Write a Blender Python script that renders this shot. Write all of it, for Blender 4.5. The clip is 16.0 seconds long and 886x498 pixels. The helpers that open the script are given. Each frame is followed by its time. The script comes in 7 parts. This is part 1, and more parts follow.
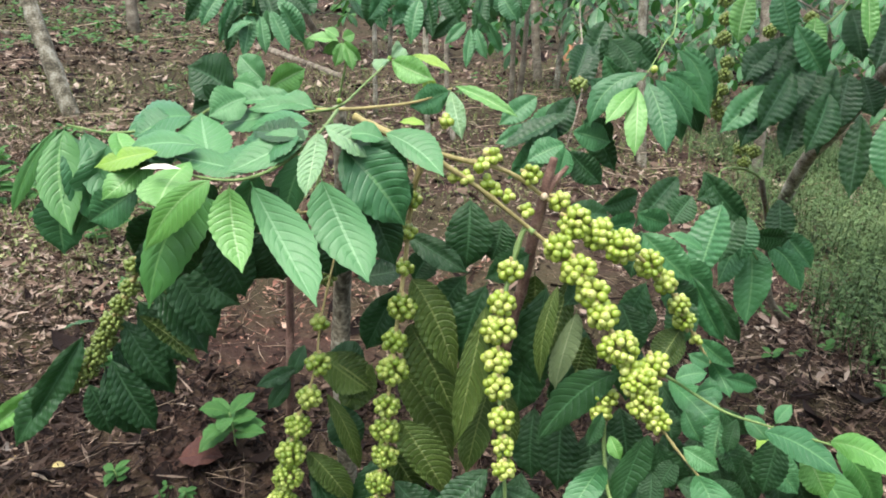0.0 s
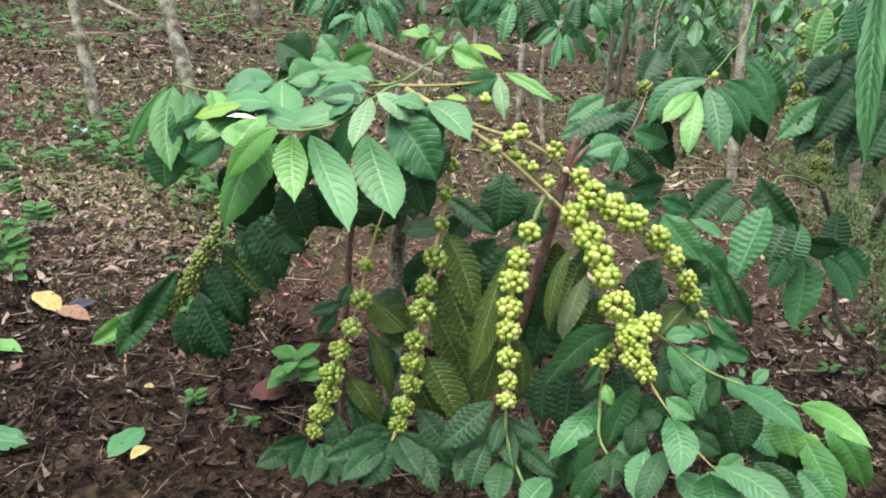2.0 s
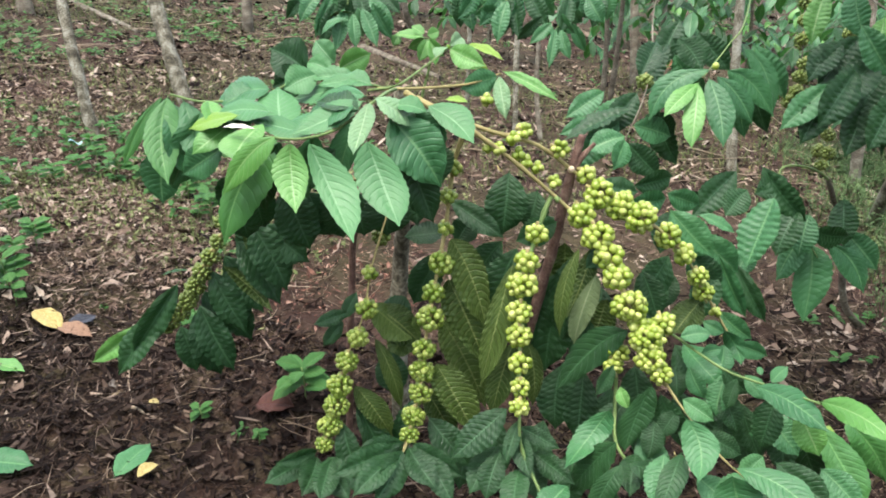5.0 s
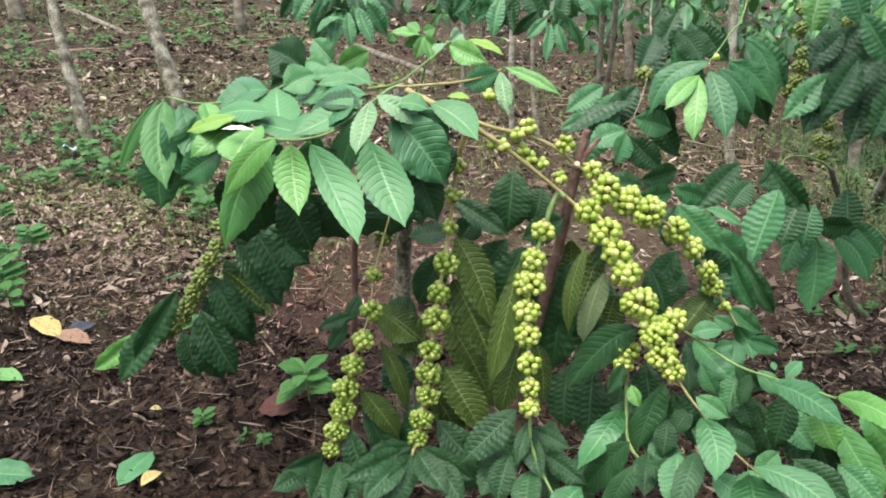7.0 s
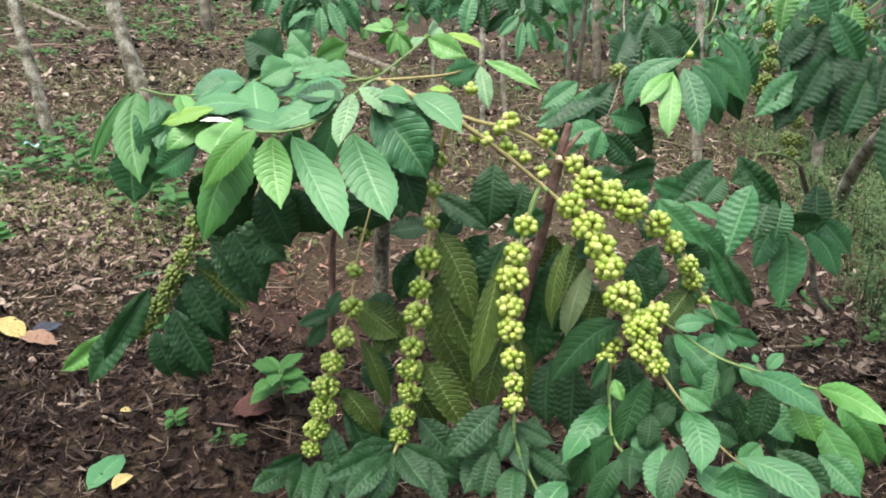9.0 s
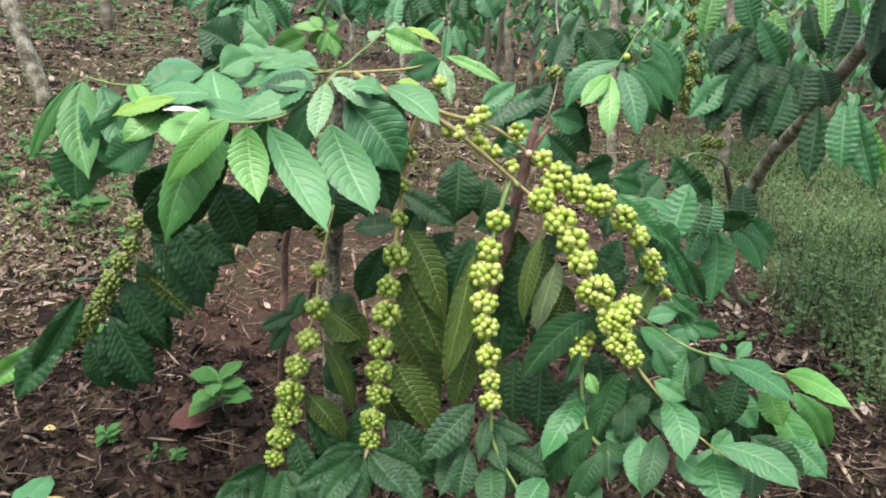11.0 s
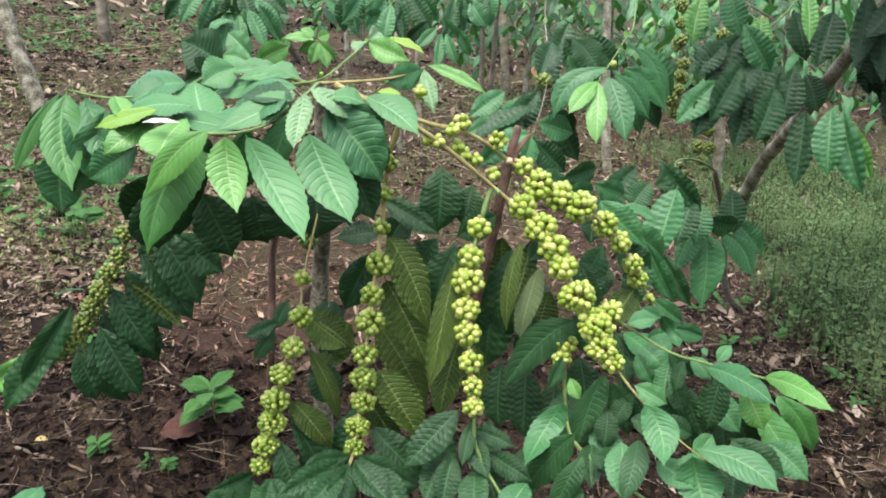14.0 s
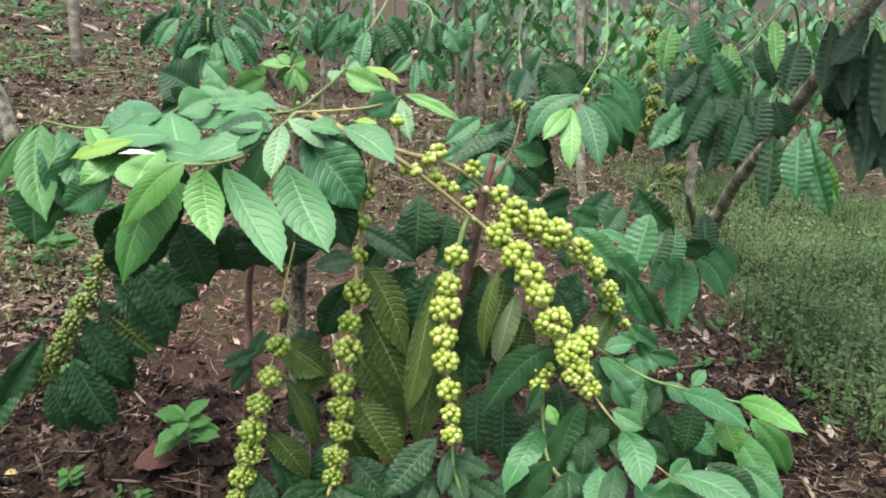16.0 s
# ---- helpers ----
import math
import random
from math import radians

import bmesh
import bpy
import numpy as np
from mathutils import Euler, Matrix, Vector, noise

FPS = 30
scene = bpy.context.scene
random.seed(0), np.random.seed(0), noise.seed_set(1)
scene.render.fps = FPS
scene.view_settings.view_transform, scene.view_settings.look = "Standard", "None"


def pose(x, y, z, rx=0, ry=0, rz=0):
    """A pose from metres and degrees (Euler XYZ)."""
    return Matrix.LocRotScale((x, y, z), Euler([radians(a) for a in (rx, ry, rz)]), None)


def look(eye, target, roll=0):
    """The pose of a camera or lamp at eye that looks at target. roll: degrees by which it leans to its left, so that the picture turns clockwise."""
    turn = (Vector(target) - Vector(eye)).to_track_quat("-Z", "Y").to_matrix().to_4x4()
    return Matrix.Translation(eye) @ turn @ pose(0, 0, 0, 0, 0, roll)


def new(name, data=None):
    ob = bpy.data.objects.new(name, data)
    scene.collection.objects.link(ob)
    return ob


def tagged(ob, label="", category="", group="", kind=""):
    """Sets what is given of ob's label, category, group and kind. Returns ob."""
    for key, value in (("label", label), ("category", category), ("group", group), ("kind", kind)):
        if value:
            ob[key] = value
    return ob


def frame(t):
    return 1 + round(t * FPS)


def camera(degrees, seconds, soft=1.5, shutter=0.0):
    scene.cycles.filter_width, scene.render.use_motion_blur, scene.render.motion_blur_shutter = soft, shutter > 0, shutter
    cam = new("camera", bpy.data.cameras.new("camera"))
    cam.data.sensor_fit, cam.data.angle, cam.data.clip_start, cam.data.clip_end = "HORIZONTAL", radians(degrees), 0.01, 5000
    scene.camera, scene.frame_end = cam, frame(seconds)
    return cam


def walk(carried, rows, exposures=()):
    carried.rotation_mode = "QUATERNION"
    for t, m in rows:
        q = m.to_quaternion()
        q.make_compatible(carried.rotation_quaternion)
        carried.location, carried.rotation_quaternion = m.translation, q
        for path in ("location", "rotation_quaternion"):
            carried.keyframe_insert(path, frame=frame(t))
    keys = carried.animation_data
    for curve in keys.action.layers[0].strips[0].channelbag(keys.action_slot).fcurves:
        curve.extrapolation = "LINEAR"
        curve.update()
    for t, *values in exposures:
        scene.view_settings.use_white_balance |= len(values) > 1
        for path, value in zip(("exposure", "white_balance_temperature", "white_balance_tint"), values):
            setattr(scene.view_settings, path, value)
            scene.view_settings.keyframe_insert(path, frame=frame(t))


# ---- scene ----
cam = camera(61.20, 16.0, soft=1.85)
ROWS = [
    (0, 0.2481, 0.0570, 1.1455, 68.65, 0.87, 5.93),
    (0.5, 0.2982, 0.0142, 1.1454, 67.47, -0.65, 9.74),
    (1, 0.3478, -0.0472, 1.1308, 67.89, -1.63, 12.66),
    (1.5, 0.3691, -0.0961, 1.1344, 68.75, -1.28, 15.15),
    (2, 0.3721, -0.1012, 1.1341, 69.19, -1.05, 14.50),
    (2.5, 0.3673, -0.1010, 1.1346, 69.39, -0.34, 14.30),
    (3, 0.3656, -0.0993, 1.1308, 69.25, -0.47, 14.00),
    (3.5, 0.3644, -0.0981, 1.1359, 69.54, 0.25, 14.11),
    (4, 0.3660, -0.0920, 1.1363, 69.59, 0.88, 13.78),
    (6.5, 0.3406, -0.0619, 1.1290, 68.41, 0.78, 13.78),
    (7, 0.3407, -0.0609, 1.1298, 68.95, 1.90, 13.12),
    (7.5, 0.3416, -0.0630, 1.1275, 68.70, 0.84, 12.62),
    (8, 0.3459, -0.0603, 1.1263, 68.42, 0.60, 12.68),
    (10.5, 0.2396, -0.0536, 1.1024, 69.45, 0.79, 5.10),
    (11, 0.2259, -0.0507, 1.0969, 69.34, -0.45, 3.94),
    (11.5, 0.2247, -0.0478, 1.0921, 68.88, -0.51, 3.61),
    (12, 0.2288, -0.0494, 1.0971, 69.71, -0.05, 3.37),
    (12.5, 0.2345, -0.0503, 1.0972, 69.84, -0.44, 2.43),
    (13, 0.2439, -0.0508, 1.0986, 69.79, 0.03, 2.18),
    (13.5, 0.2509, -0.0547, 1.0996, 69.62, 0.10, 3.02),
    (14, 0.2531, -0.0571, 1.1001, 69.91, 0.10, 3.77),
    (14.5, 0.2585, -0.0563, 1.1049, 70.55, 0.30, 3.43),
    (15, 0.2494, -0.0568, 1.1048, 71.28, -0.09, 3.36),
    (15.5, 0.2462, -0.0600, 1.1061, 71.43, -0.10, 2.66),
    (16, 0.2529, -0.0607, 1.1099, 71.62, -0.08, 1.97),
]
walk(cam, [(t, pose(*row)) for t, *row in ROWS])
# ---- end of walk ----

# ---- sky, daylight, exposure ----
world = bpy.data.worlds.new("overcast_sky")
scene.world = world
world.use_nodes = True
wn = world.node_tree.nodes
sky = wn.new("ShaderNodeTexSky")
sky.sky_type = "NISHITA"
sky.sun_disc = False
sky.sun_elevation, sky.sun_rotation = radians(74), radians(210)
sky.air_density, sky.dust_density = 1.0, 4.0
wn["Background"].inputs["Strength"].default_value = 0.375
whiten = wn.new("ShaderNodeHueSaturation")
whiten.inputs["Saturation"].default_value = 0.68
world.node_tree.links.new(sky.outputs["Color"], whiten.inputs["Color"])
world.node_tree.links.new(whiten.outputs["Color"], wn["Background"].inputs["Color"])
sun_data = bpy.data.lights.new("sun", "SUN")
sun_data.energy, sun_data.angle, sun_data.color = 1.72, radians(35), (1.0, 0.945, 0.965)
sun = new("sun", sun_data)
sun.matrix_world = look((-1.0, -0.6, 6.0), (0, 1, 0))
scene.view_settings.exposure = 0.46


# ---- materials ----
def nodes_of(name):
    m = bpy.data.materials.new(name)
    m.use_nodes = True
    return m, m.node_tree.nodes, m.node_tree.links, m.node_tree.nodes["Principled BSDF"]


def math_node(n, l, op, a, b=None, c=None):
    k = n.new("ShaderNodeMath")
    k.operation = op
    for i, v in enumerate((a, b, c)):
        if v is None:
            continue
        if isinstance(v, (int, float)):
            k.inputs[i].default_value = v
        else:
            l.new(v, k.inputs[i])
    return k.outputs[0]


def noise_node(n, l, scale, detail=4.0, coord=None):
    k = n.new("ShaderNodeTexNoise")
    k.inputs["Scale"].default_value, k.inputs["Detail"].default_value = scale, detail
    if coord is not None:
        l.new(coord, k.inputs["Vector"])
    return k.outputs["Fac"]


def ramp_node(n, l, fac, stops):
    k = n.new("ShaderNodeValToRGB")
    e = k.color_ramp.elements
    while len(e) < len(stops):
        e.new(0.5)
    for q, (p, c) in zip(e, stops):
        q.position, q.color = p, (*c, 1)
    l.new(fac, k.inputs["Fac"])
    return k.outputs["Color"]


def mix_node(n, l, fac, a, b, mode="MIX"):
    k = n.new("ShaderNodeMix")
    k.data_type, k.blend_type = "RGBA", mode
    for sock, v in ((k.inputs[0], fac), (k.inputs[6], a), (k.inputs[7], b)):
        if isinstance(v, (int, float)):
            sock.default_value = v
        elif isinstance(v, tuple):
            sock.default_value = (*v, 1)
        else:
            l.new(v, sock)
    return k.outputs[2]


def bump_node(n, l, height, strength, distance, bsdf):
    k = n.new("ShaderNodeBump")
    k.inputs["Strength"].default_value, k.inputs["Distance"].default_value = strength, distance
    l.new(height, k.inputs["Height"])
    l.new(k.outputs["Normal"], bsdf.inputs["Normal"])


def leaf_material(name, dark, light, vein, rough, veins=12.0, through_light=0.22, gloss=0.5, line_at=0.455, relief=0.5):
    """A coffee leaf: blade colour with grain, lighter midrib and side veins (broad ones paint lit ribs), some light
    through it.
    """
    m, n, l, p = nodes_of(name)
    uv = n.new("ShaderNodeTexCoord")
    xyz = n.new("ShaderNodeSeparateXYZ")
    l.new(uv.outputs["UV"], xyz.inputs[0])
    side = math_node(n, l, "ABSOLUTE", math_node(n, l, "SUBTRACT", xyz.outputs[0], 0.5))
    rib = math_node(n, l, "MULTIPLY", math_node(n, l, "LESS_THAN", side, 0.026), 1.5)
    sweep = math_node(n, l, "MULTIPLY", side, math_node(n, l, "MULTIPLY_ADD", side, 0.36, 0.18))
    sweep = math_node(n, l, "ADD", sweep, math_node(n, l, "MULTIPLY", math_node(n, l, "GREATER_THAN", xyz.outputs[0], 0.5), 0.042))
    phase = math_node(n, l, "FRACT", math_node(n, l, "MULTIPLY", math_node(n, l, "SUBTRACT", xyz.outputs[1], sweep), veins))
    near = math_node(n, l, "ABSOLUTE", math_node(n, l, "SUBTRACT", phase, 0.5))
    # a low line_at widens the veins into stripes that paint rib shading
    line = math_node(n, l, "MULTIPLY", math_node(n, l, "GREATER_THAN", near, line_at), 0.20 if line_at > 0.45 else 0.7)
    mask = math_node(n, l, "MAXIMUM", rib, line)
    info = n.new("ShaderNodeObjectInfo")
    geo = n.new("ShaderNodeNewGeometry")
    big = noise_node(n, l, 14.0, 3.0, uv.outputs["Object"])
    rnd = math_node(n, l, "ADD", math_node(n, l, "MULTIPLY", info.outputs["Random"], 0.45), math_node(n, l, "MULTIPLY", geo.outputs["Random Per Island"], 0.25))
    fine = noise_node(n, l, 55.0, 4.0, uv.outputs["UV"])
    fac = math_node(n, l, "ADD", math_node(n, l, "MULTIPLY_ADD", big, 0.7, -0.05), rnd)
    fac = math_node(n, l, "ADD", fac, math_node(n, l, "MULTIPLY_ADD", fine, 0.5, -0.25))
    blade = ramp_node(n, l, fac, [(0.25, dark), (0.95, light)])
    col = mix_node(n, l, math_node(n, l, "MULTIPLY", mask, 0.6), blade, vein)
    l.new(col, p.inputs["Base Color"])
    sheen = noise_node(n, l, 9.0, 4.0, uv.outputs["Object"])
    l.new(math_node(n, l, "MULTIPLY_ADD", sheen, 0.3, rough - 0.13), p.inputs["Roughness"])
    p.inputs["Specular IOR Level"].default_value = gloss
    groove = math_node(n, l, "POWER", math_node(n, l, "MULTIPLY", near, 2.0), 5.0)
    h = math_node(n, l, "ADD", math_node(n, l, "MULTIPLY", groove, -1.0), math_node(n, l, "MULTIPLY", noise_node(n, l, 60.0, 3.0, uv.outputs["UV"]), 0.5))
    bump_node(n, l, h, relief, 0.002, p)
    tr = n.new("ShaderNodeBsdfTranslucent")
    l.new(mix_node(n, l, 0.5, col, (0.10, 0.34, 0.04)), tr.inputs["Color"])
    mx = n.new("ShaderNodeMixShader")
    mx.inputs[0].default_value = through_light
    l.new(p.outputs[0], mx.inputs[1])
    l.new(tr.outputs[0], mx.inputs[2])
    l.new(mx.outputs[0], n["Material Output"].inputs["Surface"])
    return m


def mixed_material(name, stops, scale, rough, bump=0.4, fine=8.0, dist=0.004, each=0.12, shine=0.2):
    """Grain at two scales over a colour ramp, for bark, soil, litter, cherries."""
    m, n, l, p = nodes_of(name)
    tc = n.new("ShaderNodeTexCoord")
    geo = n.new("ShaderNodeNewGeometry")
    info = n.new("ShaderNodeObjectInfo")
    a = noise_node(n, l, scale, 4.0, tc.outputs["Object"])
    b = noise_node(n, l, scale * fine, 4.0, tc.outputs["Object"])
    f = math_node(n, l, "ADD", math_node(n, l, "MULTIPLY_ADD", a, 1.2, -0.38), math_node(n, l, "MULTIPLY_ADD", b, 0.8, -0.25))
    f = math_node(n, l, "ADD", f, math_node(n, l, "MULTIPLY", geo.outputs["Random Per Island"], 0.28))
    f = math_node(n, l, "ADD", f, math_node(n, l, "MULTIPLY", info.outputs["Random"], each))
    l.new(ramp_node(n, l, f, stops), p.inputs["Base Color"])
    p.inputs["Roughness"].default_value = rough
    p.inputs["Specular IOR Level"].default_value = shine
    bump_node(n, l, b, bump, dist, p)
    return m


# broad light veins also stand in for the lit ridges between pleats
UNDER = leaf_material("leaf_underside", (0.042, 0.084, 0.014), (0.100, 0.160, 0.030), (0.17, 0.23, 0.06), 0.42, gloss=0.4, line_at=0.41)
PALE_UNDER = leaf_material("leaf_underside_pale", (0.13, 0.185, 0.075), (0.19, 0.25, 0.115), (0.25, 0.31, 0.16), 0.6, gloss=0.25)
TOPS = {
    # darkest leaf tone; shade under the canopy is put into its colour
    "deep": leaf_material("leaf_deep_shaded_green", (0.012, 0.045, 0.014), (0.024, 0.076, 0.024), (0.05, 0.12, 0.05), 0.34, gloss=0.36),
    # dark leaf green, lowered further for shade low in the bush
    "dark": leaf_material("leaf_dark_and_shaded_green", (0.015, 0.051, 0.015), (0.031, 0.095, 0.030), (0.06, 0.155, 0.06), 0.34, gloss=0.36),
    "lush": leaf_material("leaf_lush_green", (0.050, 0.185, 0.036), (0.095, 0.285, 0.062), (0.17, 0.40, 0.11), 0.36, through_light=0.3, gloss=0.7, relief=0.36),
    "mid": leaf_material("leaf_mid_green", (0.030, 0.125, 0.040), (0.065, 0.21, 0.070), (0.13, 0.30, 0.11), 0.38, gloss=0.5, relief=0.42),
    # pale base colour paints the sky's sheen on mid-green canopy leaves
    "pale": leaf_material("leaf_pale_sheen_green", (0.048, 0.165, 0.052), (0.096, 0.262, 0.090), (0.19, 0.37, 0.17), 0.42, gloss=0.45, relief=0.36),
    "light": leaf_material("leaf_light_green", (0.075, 0.24, 0.035), (0.125, 0.33, 0.06), (0.24, 0.42, 0.14), 0.42, gloss=0.7, relief=0.38),
    "young": leaf_material("leaf_young_ribbed", (0.15, 0.32, 0.12), (0.24, 0.42, 0.19), (0.36, 0.52, 0.28), 0.34, gloss=0.85, relief=0.70),
    "yellow": leaf_material("leaf_yellow_green", (0.15, 0.31, 0.03), (0.25, 0.40, 0.05), (0.38, 0.50, 0.12), 0.42, relief=0.38),
    "olive": leaf_material("leaf_olive_green", (0.025, 0.085, 0.03), (0.045, 0.12, 0.045), (0.08, 0.16, 0.06), 0.42),
}
TOPS["paleback"] = TOPS["pale"]
UNDERS = {k: UNDER for k in TOPS}
UNDERS["paleback"] = PALE_UNDER
# widest vein stripes: rib light painted over the real pleats
UNDERS["olive"] = leaf_material("leaf_underside_ribbed", (0.040, 0.080, 0.013), (0.105, 0.165, 0.030), (0.20, 0.26, 0.075), 0.42, 15.0, gloss=0.4, line_at=0.40, relief=0.9)
# near-black shaded copy of the underside, for foliage standing in shadow
UNDERS["deep"] = leaf_material("leaf_underside_shaded", (0.012, 0.030, 0.016), (0.024, 0.050, 0.026), (0.03, 0.055, 0.03), 0.65, gloss=0.2)
CHERRY = mixed_material("green_cherry_skin", [(0.2, (0.10, 0.18, 0.012)), (0.6, (0.20, 0.29, 0.026)), (0.85, (0.34, 0.40, 0.075)), (1.0, (0.50, 0.53, 0.17))], 60.0, 0.26, 0.05, 4.0, 0.0005, 0.4, 0.55)
CHERRY_GREEN = mixed_material("grass_green_cherry_skin", [(0.2, (0.075, 0.135, 0.010)), (0.65, (0.145, 0.225, 0.022)), (0.9, (0.26, 0.33, 0.055)), (1.0, (0.42, 0.46, 0.13))], 60.0, 0.28, 0.05, 4.0, 0.0005, 0.4, 0.5)
CHERRY_DARK = mixed_material("unripe_cherry_skin", [(0.2, (0.06, 0.10, 0.015)), (0.9, (0.17, 0.22, 0.045))], 60.0, 0.4, 0.05, 4.0, 0.0005, 0.2, 0.4)
SCAR = mixed_material("cherry_navel", [(0.2, (0.05, 0.04, 0.015)), (0.8, (0.14, 0.11, 0.045))], 80.0, 0.8)
BARK = mixed_material("grey_bark", [(0.2, (0.045, 0.038, 0.026)), (0.5, (0.11, 0.092, 0.065)), (0.7, (0.17, 0.15, 0.11)), (0.95, (0.30, 0.28, 0.21))], 14.0, 0.9, 0.7)
PALE_BARK = mixed_material("lichened_bark", [(0.3, (0.045, 0.040, 0.027)), (0.48, (0.11, 0.098, 0.066)), (0.60, (0.185, 0.17, 0.12)), (0.85, (0.34, 0.33, 0.26))], 16.0, 0.9, 0.7)
BROWN_BARK = mixed_material("brown_bark", [(0.2, (0.07, 0.04, 0.03)), (0.6, (0.17, 0.10, 0.075)), (0.9, (0.28, 0.19, 0.14))], 40.0, 0.85, 0.7)
TWIG = mixed_material("young_twig", [(0.2, (0.20, 0.17, 0.06)), (0.8, (0.36, 0.31, 0.13))], 60.0, 0.6)
GREEN_TWIG = mixed_material("green_twig", [(0.2, (0.10, 0.17, 0.05)), (0.8, (0.19, 0.28, 0.09))], 60.0, 0.5)
CUT_WOOD = mixed_material("cut_wood", [(0.2, (0.50, 0.36, 0.22)), (0.8, (0.68, 0.54, 0.36))], 90.0, 0.8)
ORANGE_WOOD = mixed_material("split_orange_wood", [(0.2, (0.22, 0.10, 0.05)), (0.6, (0.42, 0.21, 0.11)), (0.95, (0.55, 0.33, 0.19))], 20.0, 0.8)
BLUE_SCRAP = mixed_material("blue_plastic", [(0.2, (0.22, 0.42, 0.46)), (0.8, (0.40, 0.60, 0.62))], 30.0, 0.4, shine=0.5)
PETAL = mixed_material("white_petal", [(0.2, (0.75, 0.66, 0.5)), (0.8, (0.9, 0.85, 0.75))], 50.0, 0.6)


def litter_material(name, stops):
    """Fallen leaves, each of its own brown, with blotches."""
    m, n, l, p = nodes_of(name)
    geo = n.new("ShaderNodeNewGeometry")
    tc = n.new("ShaderNodeTexCoord")
    blot = noise_node(n, l, 45.0, 4.0, tc.outputs["Object"])
    f = math_node(n, l, "ADD", geo.outputs["Random Per Island"], math_node(n, l, "MULTIPLY_ADD", blot, 0.4, -0.2))
    l.new(ramp_node(n, l, f, stops), p.inputs["Base Color"])
    p.inputs["Roughness"].default_value = 0.85
    p.inputs["Specular IOR Level"].default_value = 0.15
    bump_node(n, l, blot, 0.5, 0.003, p)
    return m


# browns set below real leaf tones, to hold the shade under the bush
LITTER = litter_material("shade_dark_leaf_litter", [(0.0, (0.0055, 0.0031, 0.0021)), (0.45, (0.0110, 0.0062, 0.0042)), (0.75, (0.022, 0.0132, 0.0090)), (0.92, (0.048, 0.031, 0.0220)), (1.0, (0.14, 0.10, 0.07))])
MULCH = litter_material("straw_mulch", [(0.0, (0.012, 0.0075, 0.0052)), (0.45, (0.030, 0.020, 0.0145)), (0.8, (0.075, 0.053, 0.039)), (1.0, (0.21, 0.16, 0.12))])
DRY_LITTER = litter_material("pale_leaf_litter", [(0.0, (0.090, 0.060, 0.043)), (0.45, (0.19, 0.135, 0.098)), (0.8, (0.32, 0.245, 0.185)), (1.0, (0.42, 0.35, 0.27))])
STICKS = mixed_material("dry_sticks", [(0.2, (0.10, 0.07, 0.05)), (0.6, (0.24, 0.18, 0.12)), (0.95, (0.45, 0.37, 0.27))], 6.0, 0.9)
OLD_STRAW = mixed_material("decaying_straw", [(0.2, (0.026, 0.016, 0.011)), (0.6, (0.070, 0.046, 0.032)), (0.95, (0.19, 0.14, 0.10))], 6.0, 0.85, each=0.0)
DEAD_YELLOW = mixed_material("yellowed_leaf", [(0.2, (0.20, 0.13, 0.035)), (0.6, (0.38, 0.31, 0.11)), (0.95, (0.50, 0.44, 0.25))], 18.0, 0.7)
DEAD_BROWN = mixed_material("brown_leaf", [(0.2, (0.12, 0.07, 0.045)), (0.8, (0.26, 0.16, 0.10))], 14.0, 0.7)
DEAD_SLATE = mixed_material("blackened_leaf", [(0.2, (0.02, 0.022, 0.028)), (0.8, (0.05, 0.055, 0.065))], 14.0, 0.5)
DEAD_RED = mixed_material("red_brown_leaf", [(0.2, (0.030, 0.011, 0.007)), (0.8, (0.085, 0.031, 0.019))], 16.0, 0.5)
CRUMB = litter_material("red_soil_crumbs", [(0.0, (0.07, 0.031, 0.020)), (0.5, (0.18, 0.090, 0.062)), (0.9, (0.32, 0.185, 0.13)), (1.0, (0.48, 0.35, 0.26))])
WEED = leaf_material("weed_leaf", (0.034, 0.110, 0.024), (0.068, 0.172, 0.045), (0.08, 0.17, 0.045), 0.5, 6.0, gloss=0.16)
DRY_GRASS = mixed_material("dry_short_grass", [(0.2, (0.06, 0.085, 0.025)), (0.6, (0.12, 0.155, 0.05)), (0.95, (0.25, 0.27, 0.11))], 2.0, 0.8)
GRASS = mixed_material("grass_and_herbs", [(0.2, (0.028, 0.058, 0.017)), (0.6, (0.066, 0.115, 0.037)), (0.95, (0.155, 0.205, 0.085))], 2.0, 0.7)


def soil_material():
    m, n, l, p = nodes_of("plantation_soil")
    tc = n.new("ShaderNodeTexCoord")
    co = tc.outputs["Object"]
    a, b, c = noise_node(n, l, 0.9, 5.0, co), noise_node(n, l, 9.0, 6.0, co), noise_node(n, l, 70.0, 5.0, co)
    f = math_node(n, l, "ADD", math_node(n, l, "MULTIPLY", a, 0.4), math_node(n, l, "MULTIPLY", b, 0.35))
    f = math_node(n, l, "ADD", f, math_node(n, l, "MULTIPLY", c, 0.3))
    earth = ramp_node(n, l, f, [(0.34, (0.021, 0.0118, 0.0082)), (0.52, (0.052, 0.030, 0.021)), (0.72, (0.115, 0.073, 0.052))])
    moss = ramp_node(n, l, math_node(n, l, "ADD", math_node(n, l, "MULTIPLY", noise_node(n, l, 0.55, 3.0, co), 0.7), math_node(n, l, "MULTIPLY", b, 0.4)), [(0.47, (0, 0, 0)), (0.60, (1, 1, 1))])
    l.new(mix_node(n, l, math_node(n, l, "MULTIPLY", moss, 0.35), earth, (0.045, 0.060, 0.018)), p.inputs["Base Color"])
    p.inputs["Roughness"].default_value = 0.95
    p.inputs["Specular IOR Level"].default_value = 0.15
    bump_node(n, l, math_node(n, l, "ADD", c, math_node(n, l, "MULTIPLY", b, 2.0)), 0.8, 0.02, p)
    return m


SOIL = soil_material()


